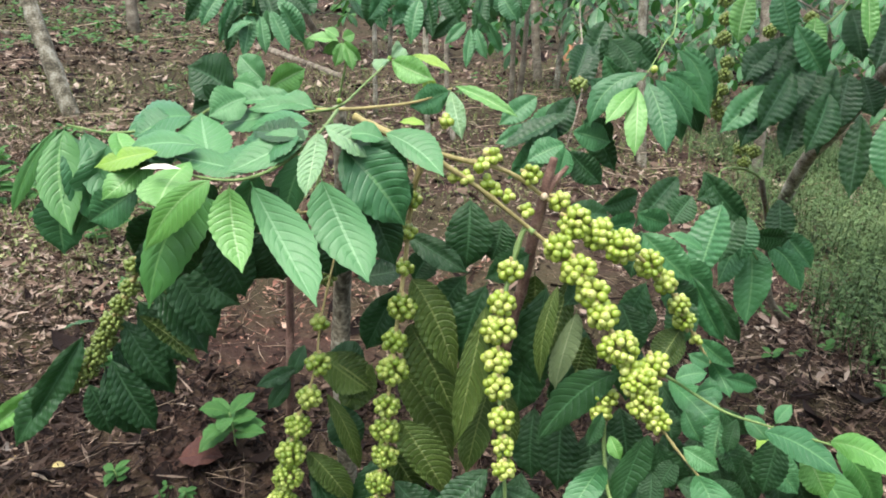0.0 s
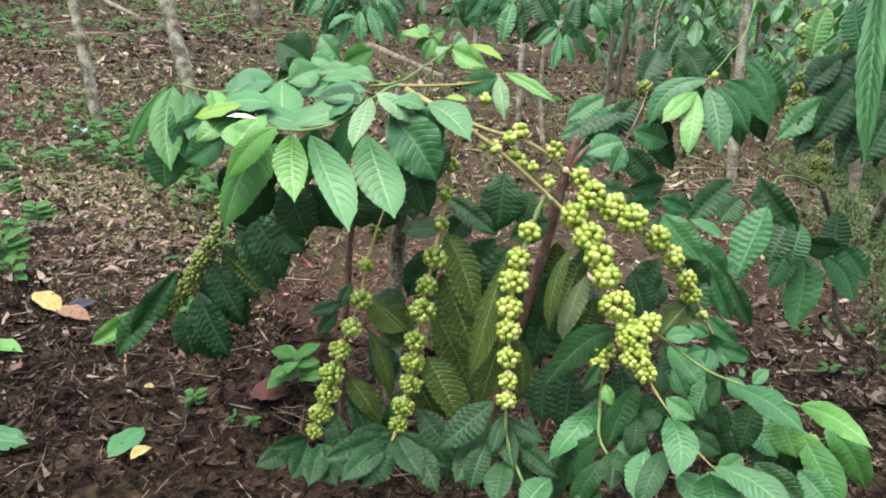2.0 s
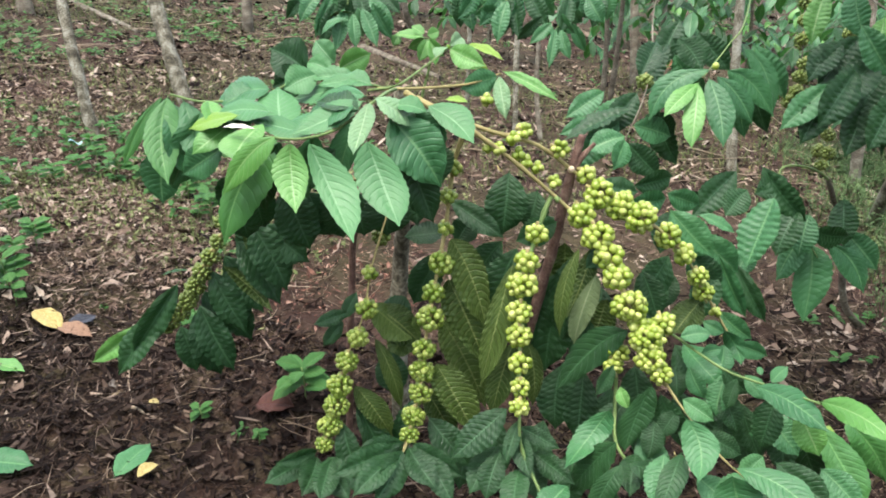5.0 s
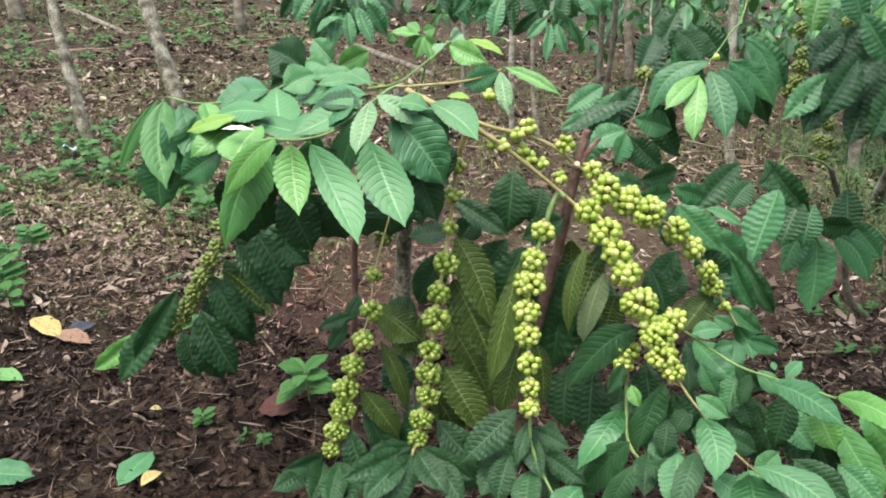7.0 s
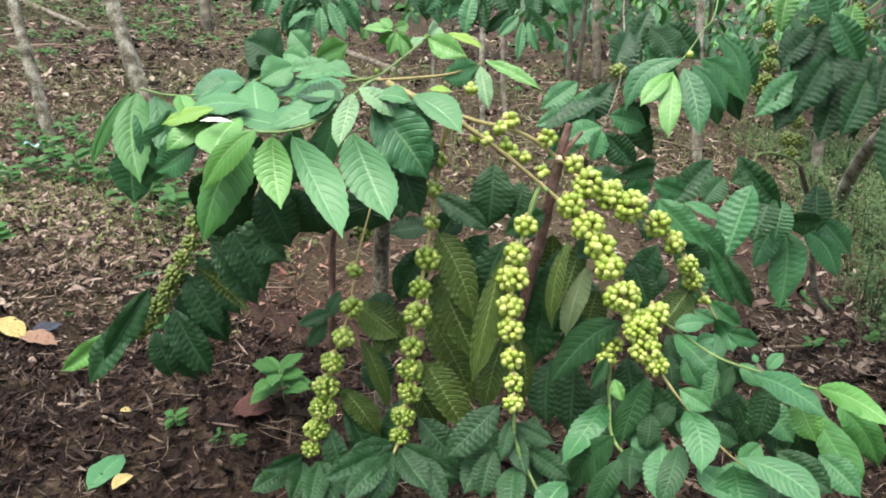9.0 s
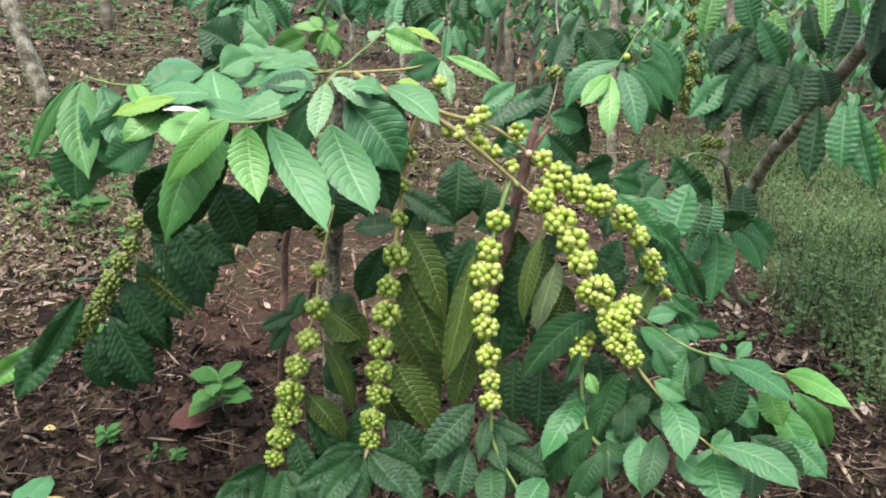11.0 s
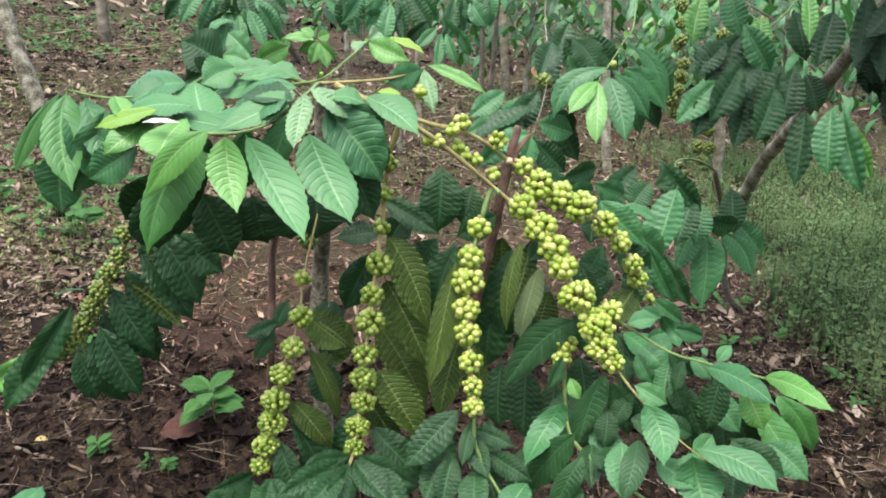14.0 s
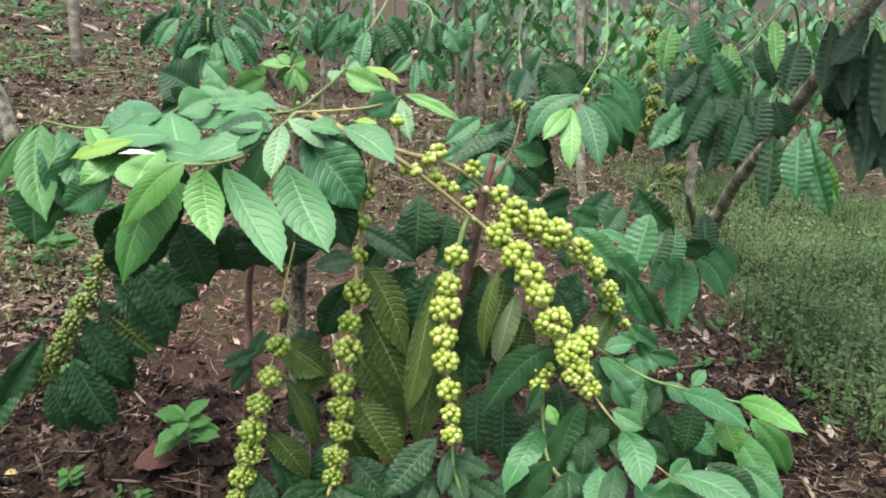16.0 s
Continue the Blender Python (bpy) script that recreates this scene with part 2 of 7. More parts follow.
# ---- building helpers ----
def mesh_of(name, verts, faces, mats, uvs=None, slots=None, smooth=True):
    me = bpy.data.meshes.new(name)
    me.from_pydata([tuple(v) for v in verts], [], faces)
    for m in mats:
        me.materials.append(m)
    if uvs is not None:
        layer = me.uv_layers.new(name="UVMap")
        loop = np.empty(len(me.loops), dtype=np.int32)
        me.loops.foreach_get("vertex_index", loop)
        layer.data.foreach_set("uv", np.asarray(uvs, dtype=np.float32)[loop].ravel())
    if slots is not None:
        me.polygons.foreach_set("material_index", slots)
    me.polygons.foreach_set("use_smooth", [smooth] * len(me.polygons))
    me.update()
    return me


def part(name, me, parent, label=""):
    ob = new(name, me)
    ob.parent = parent
    if label:
        ob["label"] = label
    return ob


def smooth_path(pts, steps=6):
    """Points along a curve that passes through pts."""
    p = [Vector(q) for q in pts]
    p = [p[0] * 2 - p[1], *p, p[-1] * 2 - p[-2]]
    out = []
    for i in range(1, len(p) - 2):
        for k in range(steps):
            t = k / steps
            a, b, c, d = p[i - 1], p[i], p[i + 1], p[i + 2]
            out.append(0.5 * (2 * b + (c - a) * t + (2 * a - 5 * b + 4 * c - d) * t * t + (3 * b - a - 3 * c + d) * t**3))
    out.append(p[-2])
    return out


def tube_data(pts, r0, r1, sides=8, steps=6, rough=0.06, knots=0):
    """Vertices and faces of a tapered, slightly uneven limb through pts, closed at both ends."""
    path = smooth_path(pts, steps)
    n = len(path)
    verts, faces = [], []
    ref = Vector((0.3, 0.9, 0.2))
    for i, c in enumerate(path):
        ax = (path[min(i + 1, n - 1)] - path[max(i - 1, 0)]).normalized()
        u = ax.cross(ref).normalized()
        w = ax.cross(u)
        r = r0 + (r1 - r0) * i / (n - 1)
        if knots and i % knots == 0:
            r *= 1.35
        for k in range(sides):
            a = 2 * math.pi * k / sides
            q = r * (1 + rough * noise.noise(c * 40 + Vector((k * 3.1, i, 0))))
            verts.append(c + u * math.cos(a) * q + w * math.sin(a) * q)
    for i in range(n - 1):
        for k in range(sides):
            a, b = i * sides + k, i * sides + (k + 1) % sides
            faces.append((a, b, b + sides, a + sides))
    faces.append(tuple(range(sides))[::-1])
    faces.append(tuple(range((n - 1) * sides, n * sides)))
    return verts, faces


def limb(name, pts, r0, r1, mat, parent, label="", sides=8, steps=6, rough=0.06, knots=0):
    """A limb as a part of its plant; it hangs at the plant's origin."""
    v, f = tube_data(pts, r0, r1, sides, steps, rough, knots)
    if parent is not None:
        o = parent.matrix_world.translation if parent.parent is None else Vector((0, 0, 0))
        o = ORIGIN.get(parent.name, o)
        v = [q - o for q in v]
    ob = part(name, mesh_of(name, v, f, [mat]), parent, label)
    ORIGIN[ob.name] = ORIGIN.get(parent.name, Vector((0, 0, 0)))
    return ob


ORIGIN = {}


def plant(name, at, label, category, group=""):
    """A thing made of parts, with its origin at the foot."""
    ob = new(name)
    ob.location = at
    ob.empty_display_size = 0.1
    ORIGIN[ob.name] = Vector(at)
    return tagged(ob, label, category, group)


def blade_data(base, mid, tip, left, right, seed, pleat, ribs=12, along=48, across=8, layers=2, bulge=0.12, rim=0.05, thick=0.012):
    """A coffee leaf on a curved midrib through base, mid and tip, reaching to left and right where it is widest: pleated between its
    side veins, scalloped and wavy at the rim, drawn out into a drip tip."""
    r = random.Random(seed)
    base, mid, tip, left, right = (np.array(q, dtype=float) for q in (base, mid, tip, left, right))
    waves, shift, lean = r.uniform(2.2, 4.0), r.uniform(0, 6), r.uniform(0.86, 1.0)
    t = np.linspace(0, 1, along + 1)[:, None, None]
    v = np.linspace(-1, 1, across + 1)[None, :, None]
    a = np.abs(v)
    rib = base * (1 - t) * (1 - 2 * t) + mid * 4 * t * (1 - t) + tip * t * (2 * t - 1)
    s = np.clip((t - 0.05) / 0.95, 0, 1)
    width = np.sin(np.pi * s**lean) ** 0.78
    width = width * (1 - 0.62 * np.clip((s - 0.80) / 0.16, 0, 1) ** 1.6) + 0.018
    width = width * (1 + 0.030 * a * np.cos(2 * np.pi * ribs * (t - 0.16)) + 0.02 * np.sin(t * 17 + shift))
    arm = np.where(v < 0, left - mid, right - mid)
    up = np.cross(right - left, tip - base)
    up = up / np.linalg.norm(up)
    half = np.linalg.norm(right - left) / 2
    stagger = np.where(v < 0, 0.0, 0.042)
    wob = np.where(v < 0, shift, shift + 1.9)
    lift = bulge * 4 * a * (1 - a) * 0.5 + rim * np.sin(waves * 2 * np.pi * t + wob) * a**2.4
    lift = lift + 0.35 * rim * np.sin(2 * np.pi * ribs * (t - 0.09 * a - 0.09 * a * a - stagger)) * a**4
    lift = lift + pleat * (np.abs(np.sin(np.pi * ribs * (t - 0.09 * a - 0.09 * a * a - stagger))) ** 0.75 - 0.62) * np.minimum(1, 5 * a) * (1 - 0.3 * a) * np.minimum(1, 2.5 * width)
    lift = lift - 0.05 * np.exp(-((v / 0.07) ** 2)) * np.minimum(1, 3 * width)
    top = rib + arm * width * a + up * half * lift * np.minimum(1, width * 1.6)
    uv = np.concatenate(np.broadcast_arrays(0.5 + v * 0.5, t), axis=2).reshape(-1, 2)
    verts = np.concatenate([(top - up * half * thick * k).reshape(-1, 3) for k in range(layers)])
    q = (np.arange(along)[:, None] * (across + 1) + np.arange(across)[None, :]).reshape(-1, 1) + np.array([[0, 1, across + 2, across + 1]])
    faces = q.tolist()
    if layers == 2:
        faces += (q[:, [0, 3, 2, 1]] + (along + 1) * (across + 1)).tolist()
    return verts.tolist(), faces, np.concatenate([uv] * layers).tolist(), [k for k in range(layers) for _ in range(len(q))]


def leaf_blade(seed, along=44, across=8, pleat=0.06, layers=2, ribs=12):
    """A leaf of unit length along +y, unit width along x, facing +z."""
    r = random.Random(seed)
    arch, fold, sway = r.uniform(0.10, 0.55), r.uniform(0.02, 0.26), r.uniform(-0.09, 0.09)
    return blade_data((0, 0, 0), (sway, 0.5, arch * 0.35), (0, 1, 0), (sway - 0.5, 0.5, arch * 0.35 + fold * 0.5), (sway + 0.5, 0.5, arch * 0.35 + fold * 0.5), seed, pleat, ribs, along, across, layers)


BLADES = [leaf_blade(s, 50, 8, 0.035 + 0.007 * s) for s in range(4)] + [leaf_blade(s, 50, 6, 0.064 + 0.006 * (s % 6)) for s in range(4, 14)] + [leaf_blade(s, 62, 6, 0.16, 2, 15) for s in range(14, 18)] + [leaf_blade(s, 60, 6, 0.11) for s in range(18, 22)]
LEAF_MESHES = {}
count_of = {"leaf": 0}


def leaf_mesh(kind, k):
    if (kind, k) not in LEAF_MESHES:
        v, f, uv, sl = BLADES[k]
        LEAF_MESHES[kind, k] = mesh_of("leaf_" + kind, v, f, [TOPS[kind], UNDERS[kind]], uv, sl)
    return LEAF_MESHES[kind, k]


def leaf_pose(base, tip, width, face):
    b, t, z = Vector(base), Vector(tip), Vector(face)
    y = t - b
    length = y.length
    y.normalize()
    x = y.cross(z).normalized()
    z = x.cross(y)
    m = Matrix((x, y, z)).transposed().to_4x4()
    return Matrix.Translation(b) @ m @ Matrix.Diagonal((width * 0.97, length, (width + length) / 2 * 0.8, 1))


def leaf(branch, base, tip, width, face, kind):
    """One leaf on a branch, from its stalk to its tip."""
    count_of["leaf"] += 1
    if branch in SLIM:
        width = min(width, 0.60 * (Vector(tip) - Vector(base)).length)
    ob = part("leaf", leaf_mesh(kind, count_of["leaf"] * 3 % 4 if branch in SMOOTH and kind != "young" else (14 + count_of["leaf"] % 4 if kind in ("olive", "paleback") else 18 + count_of["leaf"] % 4 if base[1] > 1.6 else 4 + count_of["leaf"] * 3 % 10)), branch)
    ob.matrix_local = Matrix.Translation(-ORIGIN[branch.name]) @ leaf_pose(base, tip, width, face) @ Matrix.Diagonal((1, 1, 1.7 if kind == "young" else 1, 1))
    return ob


def shaped_leaf(branch, base, mid, tip, left, right, kind):
    """One leaf of its own shape: its stalk, the middle of its rib, its tip, and its rim on both sides of the middle."""
    count_of["leaf"] += 1
    o = ORIGIN[branch.name]
    pleat = 0.13 if kind in ("olive", "paleback") else 0.11 if kind == "young" else 0.016 if branch in SMOOTH else 0.12 if base[1] > 1.6 else 0.06
    v, f, uv, sl = blade_data(*(Vector(q) - o for q in (base, mid, tip, left, right)), count_of["leaf"], pleat, 15 if kind == "olive" else 12, 64, 8, 2, 0.12, 0.022 if branch in SMOOTH else 0.05)
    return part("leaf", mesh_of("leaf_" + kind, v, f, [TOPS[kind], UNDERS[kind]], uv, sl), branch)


def cherry_data(seg=10, rings=6):
    verts, faces, slots = [(0, 0, -1.0)], [], []
    for i in range(1, rings):
        a = math.pi * i / rings
        for k in range(seg):
            b = 2 * math.pi * k / seg
            verts.append((math.sin(a) * math.cos(b), math.sin(a) * math.sin(b), -math.cos(a) * 1.1))
    verts.append((0, 0, 1.04))
    for k in range(seg):
        faces.append((0, 1 + (k + 1) % seg, 1 + k))
        slots.append(0)
    for i in range(rings - 2):
        for k in range(seg):
            a, b = 1 + i * seg + k, 1 + i * seg + (k + 1) % seg
            faces.append((a, b, b + seg, a + seg))
            slots.append(0)
    top, o = len(verts) - 1, 1 + (rings - 2) * seg
    ring = []
    for k in range(seg):
        v = verts[o + k]
        ring.append((v[0] * 0.3, v[1] * 0.3, 1.07))
    n = len(verts)
    verts += ring
    for k in range(seg):
        faces.append((o + k, o + (k + 1) % seg, n + (k + 1) % seg, n + k))
        slots.append(0)
        faces.append((n + k, n + (k + 1) % seg, top))
        slots.append(1)
    return verts, faces, slots


CV, CF, CS = cherry_data()
CHERRY_MESH = mesh_of("cherry", CV, CF, [CHERRY, SCAR], None, CS)
GREEN_CHERRY = mesh_of("cherry", CV, CF, [CHERRY_GREEN, SCAR], None, CS)
SMALL_CHERRY = mesh_of("cherry", CV, CF, [CHERRY_DARK, SCAR], None, CS)


def ball_points(n, r, axis, rnd):
    """n places round a node of a branch, in whorls about the axis."""
    axis = Vector(axis).normalized()
    u = axis.cross(Vector((0.2, 0.5, 0.8))).normalized()
    w = axis.cross(u)
    out = []
    for k in range(n):
        h = 1 - 2 * (k + 0.5) / n
        a = k * 2.39996 + rnd.uniform(-0.25, 0.25)
        q = math.sqrt(1 - h * h)
        out.append((u * math.cos(a) * q + w * math.sin(a) * q + axis * h * 0.86))
    return out


def cluster(bush, at, r, size=0.0145, axis=(0, 0, 1), skin=None):
    """A bunch of green cherries round a node."""
    rnd = random.Random(int(at[0] * 9000 + at[2] * 7000))
    at = Vector(at)
    ring = max(r - size * 0.44, size * 0.55)
    n = max(4, int(round(12.6 * ring * ring / (size * size * 0.92))))
    o = ORIGIN[bush.name]
    wood = tube_data([at - Vector(axis).normalized() * r, at, at + Vector(axis).normalized() * r], 0.0028, 0.0028, 6, 3)
    dirs = ball_points(n, ring, axis, rnd)
    mats = []
    for d in dirs:
        s = size * rnd.uniform(0.84, 1.1) / 2
        dd = (d + Vector((rnd.uniform(-0.25, 0.25), rnd.uniform(-0.25, 0.25), rnd.uniform(-0.25, 0.25)))).normalized()
        m = dd.to_track_quat("Z", "Y").to_matrix().to_4x4()
        mats.append(Matrix.Translation(at + d * ring * rnd.uniform(0.86, 1.08) - o) @ m @ Matrix.Diagonal((s, s, s, 1)))
    wv = [q - o for q in wood[0]]
    ob = part("fruiting_node", mesh_of("cluster_stalk", wv, wood[1], [TWIG]), bush)
    for m in mats:
        c = part("cherry", skin or CHERRY_MESH, ob)
        c.matrix_local = m
    return ob


LOW = [leaf_blade(100 + s, 18, 4, 0.07, 1, 6) for s in range(6)]
TINY = [leaf_blade(100 + s, 6, 2, 0.0, 1) for s in range(6)]


def leaves_mesh(name, poses, kinds, blades=LOW):
    """Many leaves joined into one mesh; the kinds are materials."""
    verts, faces, uvs, slots = [], [], [], []
    names = sorted(set(kinds))
    for i, (m, k) in enumerate(zip(poses, kinds)):
        v, f, uv, _ = blades[i % 6]
        b = len(verts)
        a = np.array(v) @ np.array(m.to_3x3()).T + np.array(m.translation)
        verts += a.tolist()
        faces += [tuple(b + j for j in q) for q in f]
        uvs += uv
        slots += [names.index(k)] * len(f)
    return mesh_of(name, verts, faces, [TOPS[k] if k in TOPS else WEED for k in names], uvs, slots)


def bough_poses(path, nodes, size, rnd, kinds, droop=0.75, spread=1.0):
    """Pairs of hanging leaves along a bough."""
    pts = smooth_path(path, 8)
    out, ks = [], []
    for i in range(nodes):
        f = (i + 0.6) / nodes * (len(pts) - 1)
        a = int(min(f, len(pts) - 2))
        c = pts[a].lerp(pts[a + 1], f - a)
        ax = (pts[a + 1] - pts[a]).normalized()
        out_dir = ax.cross(Vector((0, 0, 1))).normalized()
        for sgn in (1, -1):
            d = out_dir * sgn * spread + ax * rnd.uniform(0.1, 0.7) + Vector((rnd.uniform(-0.4, 0.4), rnd.uniform(-0.4, 0.4), rnd.uniform(-0.3, 0.2) - droop * rnd.uniform(0.7, 1.6)))
            d.normalize()
            ln = size * rnd.uniform(0.7, 1.15)
            up = Vector((rnd.uniform(-0.3, 0.3), rnd.uniform(-0.6, 0.1), 1.0))
            up = up + out_dir * sgn * 0.8
            out.append(leaf_pose(c, c + d * ln, ln * rnd.uniform(0.33, 0.46), up))
            ks.append(rnd.choice(kinds))
    return out, ks


# ---- ground ----
def ground_height(x, y):
    h = -0.1317 * 14 * math.tanh(x / 14)
    far = min(1.0, max(0.0, (math.hypot(x, y) - 25) / 60))
    h += far * 3.0 * noise.noise(Vector((x * 0.02, y * 0.02, 1.3)))
    return h + 0.035 * noise.noise(Vector((x * 1.1, y * 1.1, 0.2))) + 0.012 * noise.noise(Vector((x * 5, y * 5, 4.0)))


def ground():
    n = 180
    line = [math.sinh(-6.0 + 12.0 * i / n) * 1.5 for i in range(n + 1)]
    verts = [(x, y + 2.0, ground_height(x, y + 2.0)) for y in line for x in line]
    faces = [(j * (n + 1) + i, j * (n + 1) + i + 1, (j + 1) * (n + 1) + i + 1, (j + 1) * (n + 1) + i) for j in range(n) for i in range(n)]
    ob = new("ground", mesh_of("ground", verts, faces, [SOIL]))
    tagged(ob, "sloping red-brown plantation soil with mossy patches and dry litter", "ground", "", "structure")


ground()


def on_ground(x, y, up=0.0):
    return Vector((x, y, ground_height(x, y) + up))


# ---- the fruiting coffee bush ----
bush = plant("coffee_bush", on_ground(-0.10, 1.32), "fruiting coffee bush with drooping branches full of green cherries", "coffee plant")
trunk = limb("trunk", [on_ground(-0.10, 1.32, -0.03), (-0.086, 1.284, 0.389), (-0.082, 1.300, 0.537), (-0.061, 1.261, 0.650), (-0.043, 1.206, 0.779), (-0.030, 1.175, 0.934)], 0.021, 0.010, PALE_BARK, bush, "pale lichened trunk", 10, 6, 0.2)
stem = limb("stem", [on_ground(-0.24, 1.34, -0.03), (-0.159, 1.194, 0.429), (-0.146, 1.191, 0.555), (-0.132, 1.179, 0.653), (-0.075, 1.139, 0.796)], 0.008, 0.006, BROWN_BARK, bush, "thin brown side stem")
canopy = limb("branch", [(-0.030, 1.175, 0.934), (0.004, 1.003, 0.955), (0.009, 0.911, 0.953), (-0.027, 0.875, 0.925), (-0.062, 0.815, 0.922), (-0.165, 0.876, 0.913)], 0.0028, 0.0016, GREEN_TWIG, bush)
top_shoot = limb("branch", [(-0.055, 1.079, 0.944), (-0.008, 1.087, 0.952), (0.009, 1.181, 0.967), (0.032, 1.285, 0.990)], 0.0022, 0.0014, GREEN_TWIG, bush)
limb("branch", [(-0.048, 1.111, 0.942), (0.017, 1.119, 0.943), (0.092, 1.170, 0.944), (0.138, 1.223, 0.955)], 0.003, 0.0016, TWIG, bush)
left_branch = limb("branch", [(-0.037, 1.132, 0.938), (-0.075, 1.092, 0.957), (-0.147, 1.091, 0.973), (-0.189, 0.990, 0.949), (-0.270, 0.957, 0.941), (-0.329, 0.949, 0.952)], 0.0028, 0.0016, GREEN_TWIG, bush)
under_canopy = limb("branch", [(-0.047, 1.218, 0.754), (-0.083, 1.101, 0.788), (-0.169, 1.061, 0.797), (-0.270, 1.057, 0.795)], 0.003, 0.002, TWIG, bush)
left_string = limb("branch", [(-0.083, 1.101, 0.788), (-0.228, 1.103, 0.801), (-0.358, 1.140, 0.695), (-0.450, 1.176, 0.566), (-0.505, 1.175, 0.487), (-0.564, 1.171, 0.416)], 0.005, 0.0025, TWIG, bush, "drooping branch strung with small cherries", 6, 6, 0.05, 9)
string_one = limb("branch", [(-0.025, 1.147, 0.785), (-0.013, 1.027, 0.753), (-0.024, 0.967, 0.679), (-0.032, 0.944, 0.611), (-0.057, 0.913, 0.535), (-0.072, 0.889, 0.455), (-0.094, 0.865, 0.394)], 0.0017, 0.0014, TWIG, bush, "hanging branch strung with cherries", 6, 6, 0.05, 9)
string_two = limb("branch", [(0.070, 0.983, 0.926), (0.118, 1.011, 0.910), (0.102, 1.014, 0.844), (0.090, 1.005, 0.746), (0.075, 0.949, 0.613), (0.066, 0.915, 0.506), (0.057, 0.863, 0.434), (0.032, 0.804, 0.384)], 0.0045, 0.002, TWIG, bush, "hanging branch strung with cherries", 6, 6, 0.05, 9)
string_four = limb("branch", [(0.031, 1.007, 0.954), (0.123, 0.971, 0.917), (0.164, 0.971, 0.892), (0.209, 0.989, 0.853), (0.284, 1.003, 0.786), (0.329, 0.978, 0.752), (0.377, 0.926, 0.674), (0.426, 0.885, 0.594), (0.465, 0.855, 0.550), (0.512, 0.809, 0.517), (0.572, 0.779, 0.487)], 0.0040, 0.0008, TWIG, bush, "yellowish arching branch strung with large cherries", 8, 6, 0.05, 9)
string_three = limb("branch", [(0.266, 0.999, 0.802), (0.253, 1.002, 0.804), (0.237, 0.979, 0.754), (0.223, 0.938, 0.689), (0.226, 0.899, 0.617), (0.235, 0.845, 0.530), (0.242, 0.835, 0.471), (0.280, 0.792, 0.423)], 0.0040, 0.002, GREEN_TWIG, bush, "hanging branch strung with large cherries", 6, 6, 0.05, 9)
string_five = limb("branch", [(0.048, 1.008, 0.946), (0.148, 0.985, 0.910), (0.230, 1.016, 0.880), (0.299, 1.044, 0.824), (0.388, 1.024, 0.776), (0.456, 1.068, 0.705), (0.517, 1.097, 0.600), (0.562, 1.081, 0.531)], 0.0038, 0.002, TWIG, bush, "arching branch strung with cherries", 6, 6, 0.05, 9)
right_shoot = limb("branch", [(0.405, 0.925, 0.655), (0.448, 0.926, 0.630), (0.509, 0.907, 0.599), (0.556, 0.884, 0.595), (0.627, 0.855, 0.590)], 0.0022, 0.0014, GREEN_TWIG, bush)
low_shoot = limb("branch", [(0.367, 0.938, 0.572), (0.369, 0.914, 0.510), (0.376, 0.860, 0.480), (0.424, 0.800, 0.466), (0.468, 0.780, 0.443)], 0.003, 0.002, GREEN_TWIG, bush)
broken_stem = limb("broken_stem", [on_ground(0.20, 1.30, -0.03), (0.168, 1.040, 0.313), (0.203, 1.050, 0.482), (0.251, 1.056, 0.689), (0.272, 1.051, 0.803), (0.285, 1.055, 0.862), (0.292, 1.057, 0.889)], 0.012, 0.0055, BROWN_BARK, bush, "snapped brown stem with a splintered tip", 9, 6, 0.3)
limb("splinter", [(0.279, 1.053, 0.833), (0.295, 1.056, 0.858), (0.311, 1.062, 0.876)], 0.006, 0.003, BROWN_BARK, bush, "broken side fork", 7, 5, 0.3)
limb("cut_end", [(0.278, 1.039, 0.839), (0.280, 1.032, 0.843)], 0.0052, 0.0046, CUT_WOOD, bush, "pale cut end of a side fork", 8, 2)

SMOOTH = [canopy, left_branch]  # branches whose leaves are little pleated
SLIM = [right_shoot, low_shoot, string_four, string_five]  # branches with slender leaves

# leaves of the bush and of the boughs behind it
shaped_leaf(canopy, (-0.049, 0.768, 0.931), (-0.046, 0.758, 0.888), (-0.030, 0.728, 0.850), (-0.028, 0.767, 0.892), (-0.069, 0.752, 0.894), "light")
shaped_leaf(canopy, (-0.030, 0.778, 0.931), (0.001, 0.764, 0.873), (0.050, 0.708, 0.825), (0.031, 0.777, 0.876), (-0.013, 0.758, 0.872), "pale")
shaped_leaf(canopy, (0.034, 0.814, 0.928), (0.059, 0.799, 0.874), (0.093, 0.756, 0.832), (0.087, 0.808, 0.874), (0.028, 0.789, 0.874), "pale")
shaped_leaf(canopy, (0.015, 0.886, 0.962), (0.015, 0.852, 0.931), (0.016, 0.813, 0.905), (0.028, 0.866, 0.938), (0.000, 0.847, 0.932), "young")
shaped_leaf(canopy, (0.015, 0.908, 0.964), (0.052, 0.915, 0.942), (0.085, 0.980, 0.907), (0.054, 0.942, 0.951), (0.050, 0.889, 0.935), "young")
shaped_leaf(canopy, (0.082, 0.934, 0.950), (0.122, 0.926, 0.932), (0.159, 0.890, 0.908), (0.137, 0.945, 0.945), (0.110, 0.916, 0.925), "pale")
shaped_leaf(canopy, (0.002, 0.904, 0.959), (-0.036, 0.881, 0.940), (-0.090, 0.853, 0.918), (-0.026, 0.868, 0.929), (-0.051, 0.897, 0.954), "pale")
shaped_leaf(canopy, (-0.101, 0.845, 0.916), (-0.146, 0.813, 0.861), (-0.175, 0.795, 0.773), (-0.108, 0.817, 0.853), (-0.169, 0.810, 0.859), "lush")
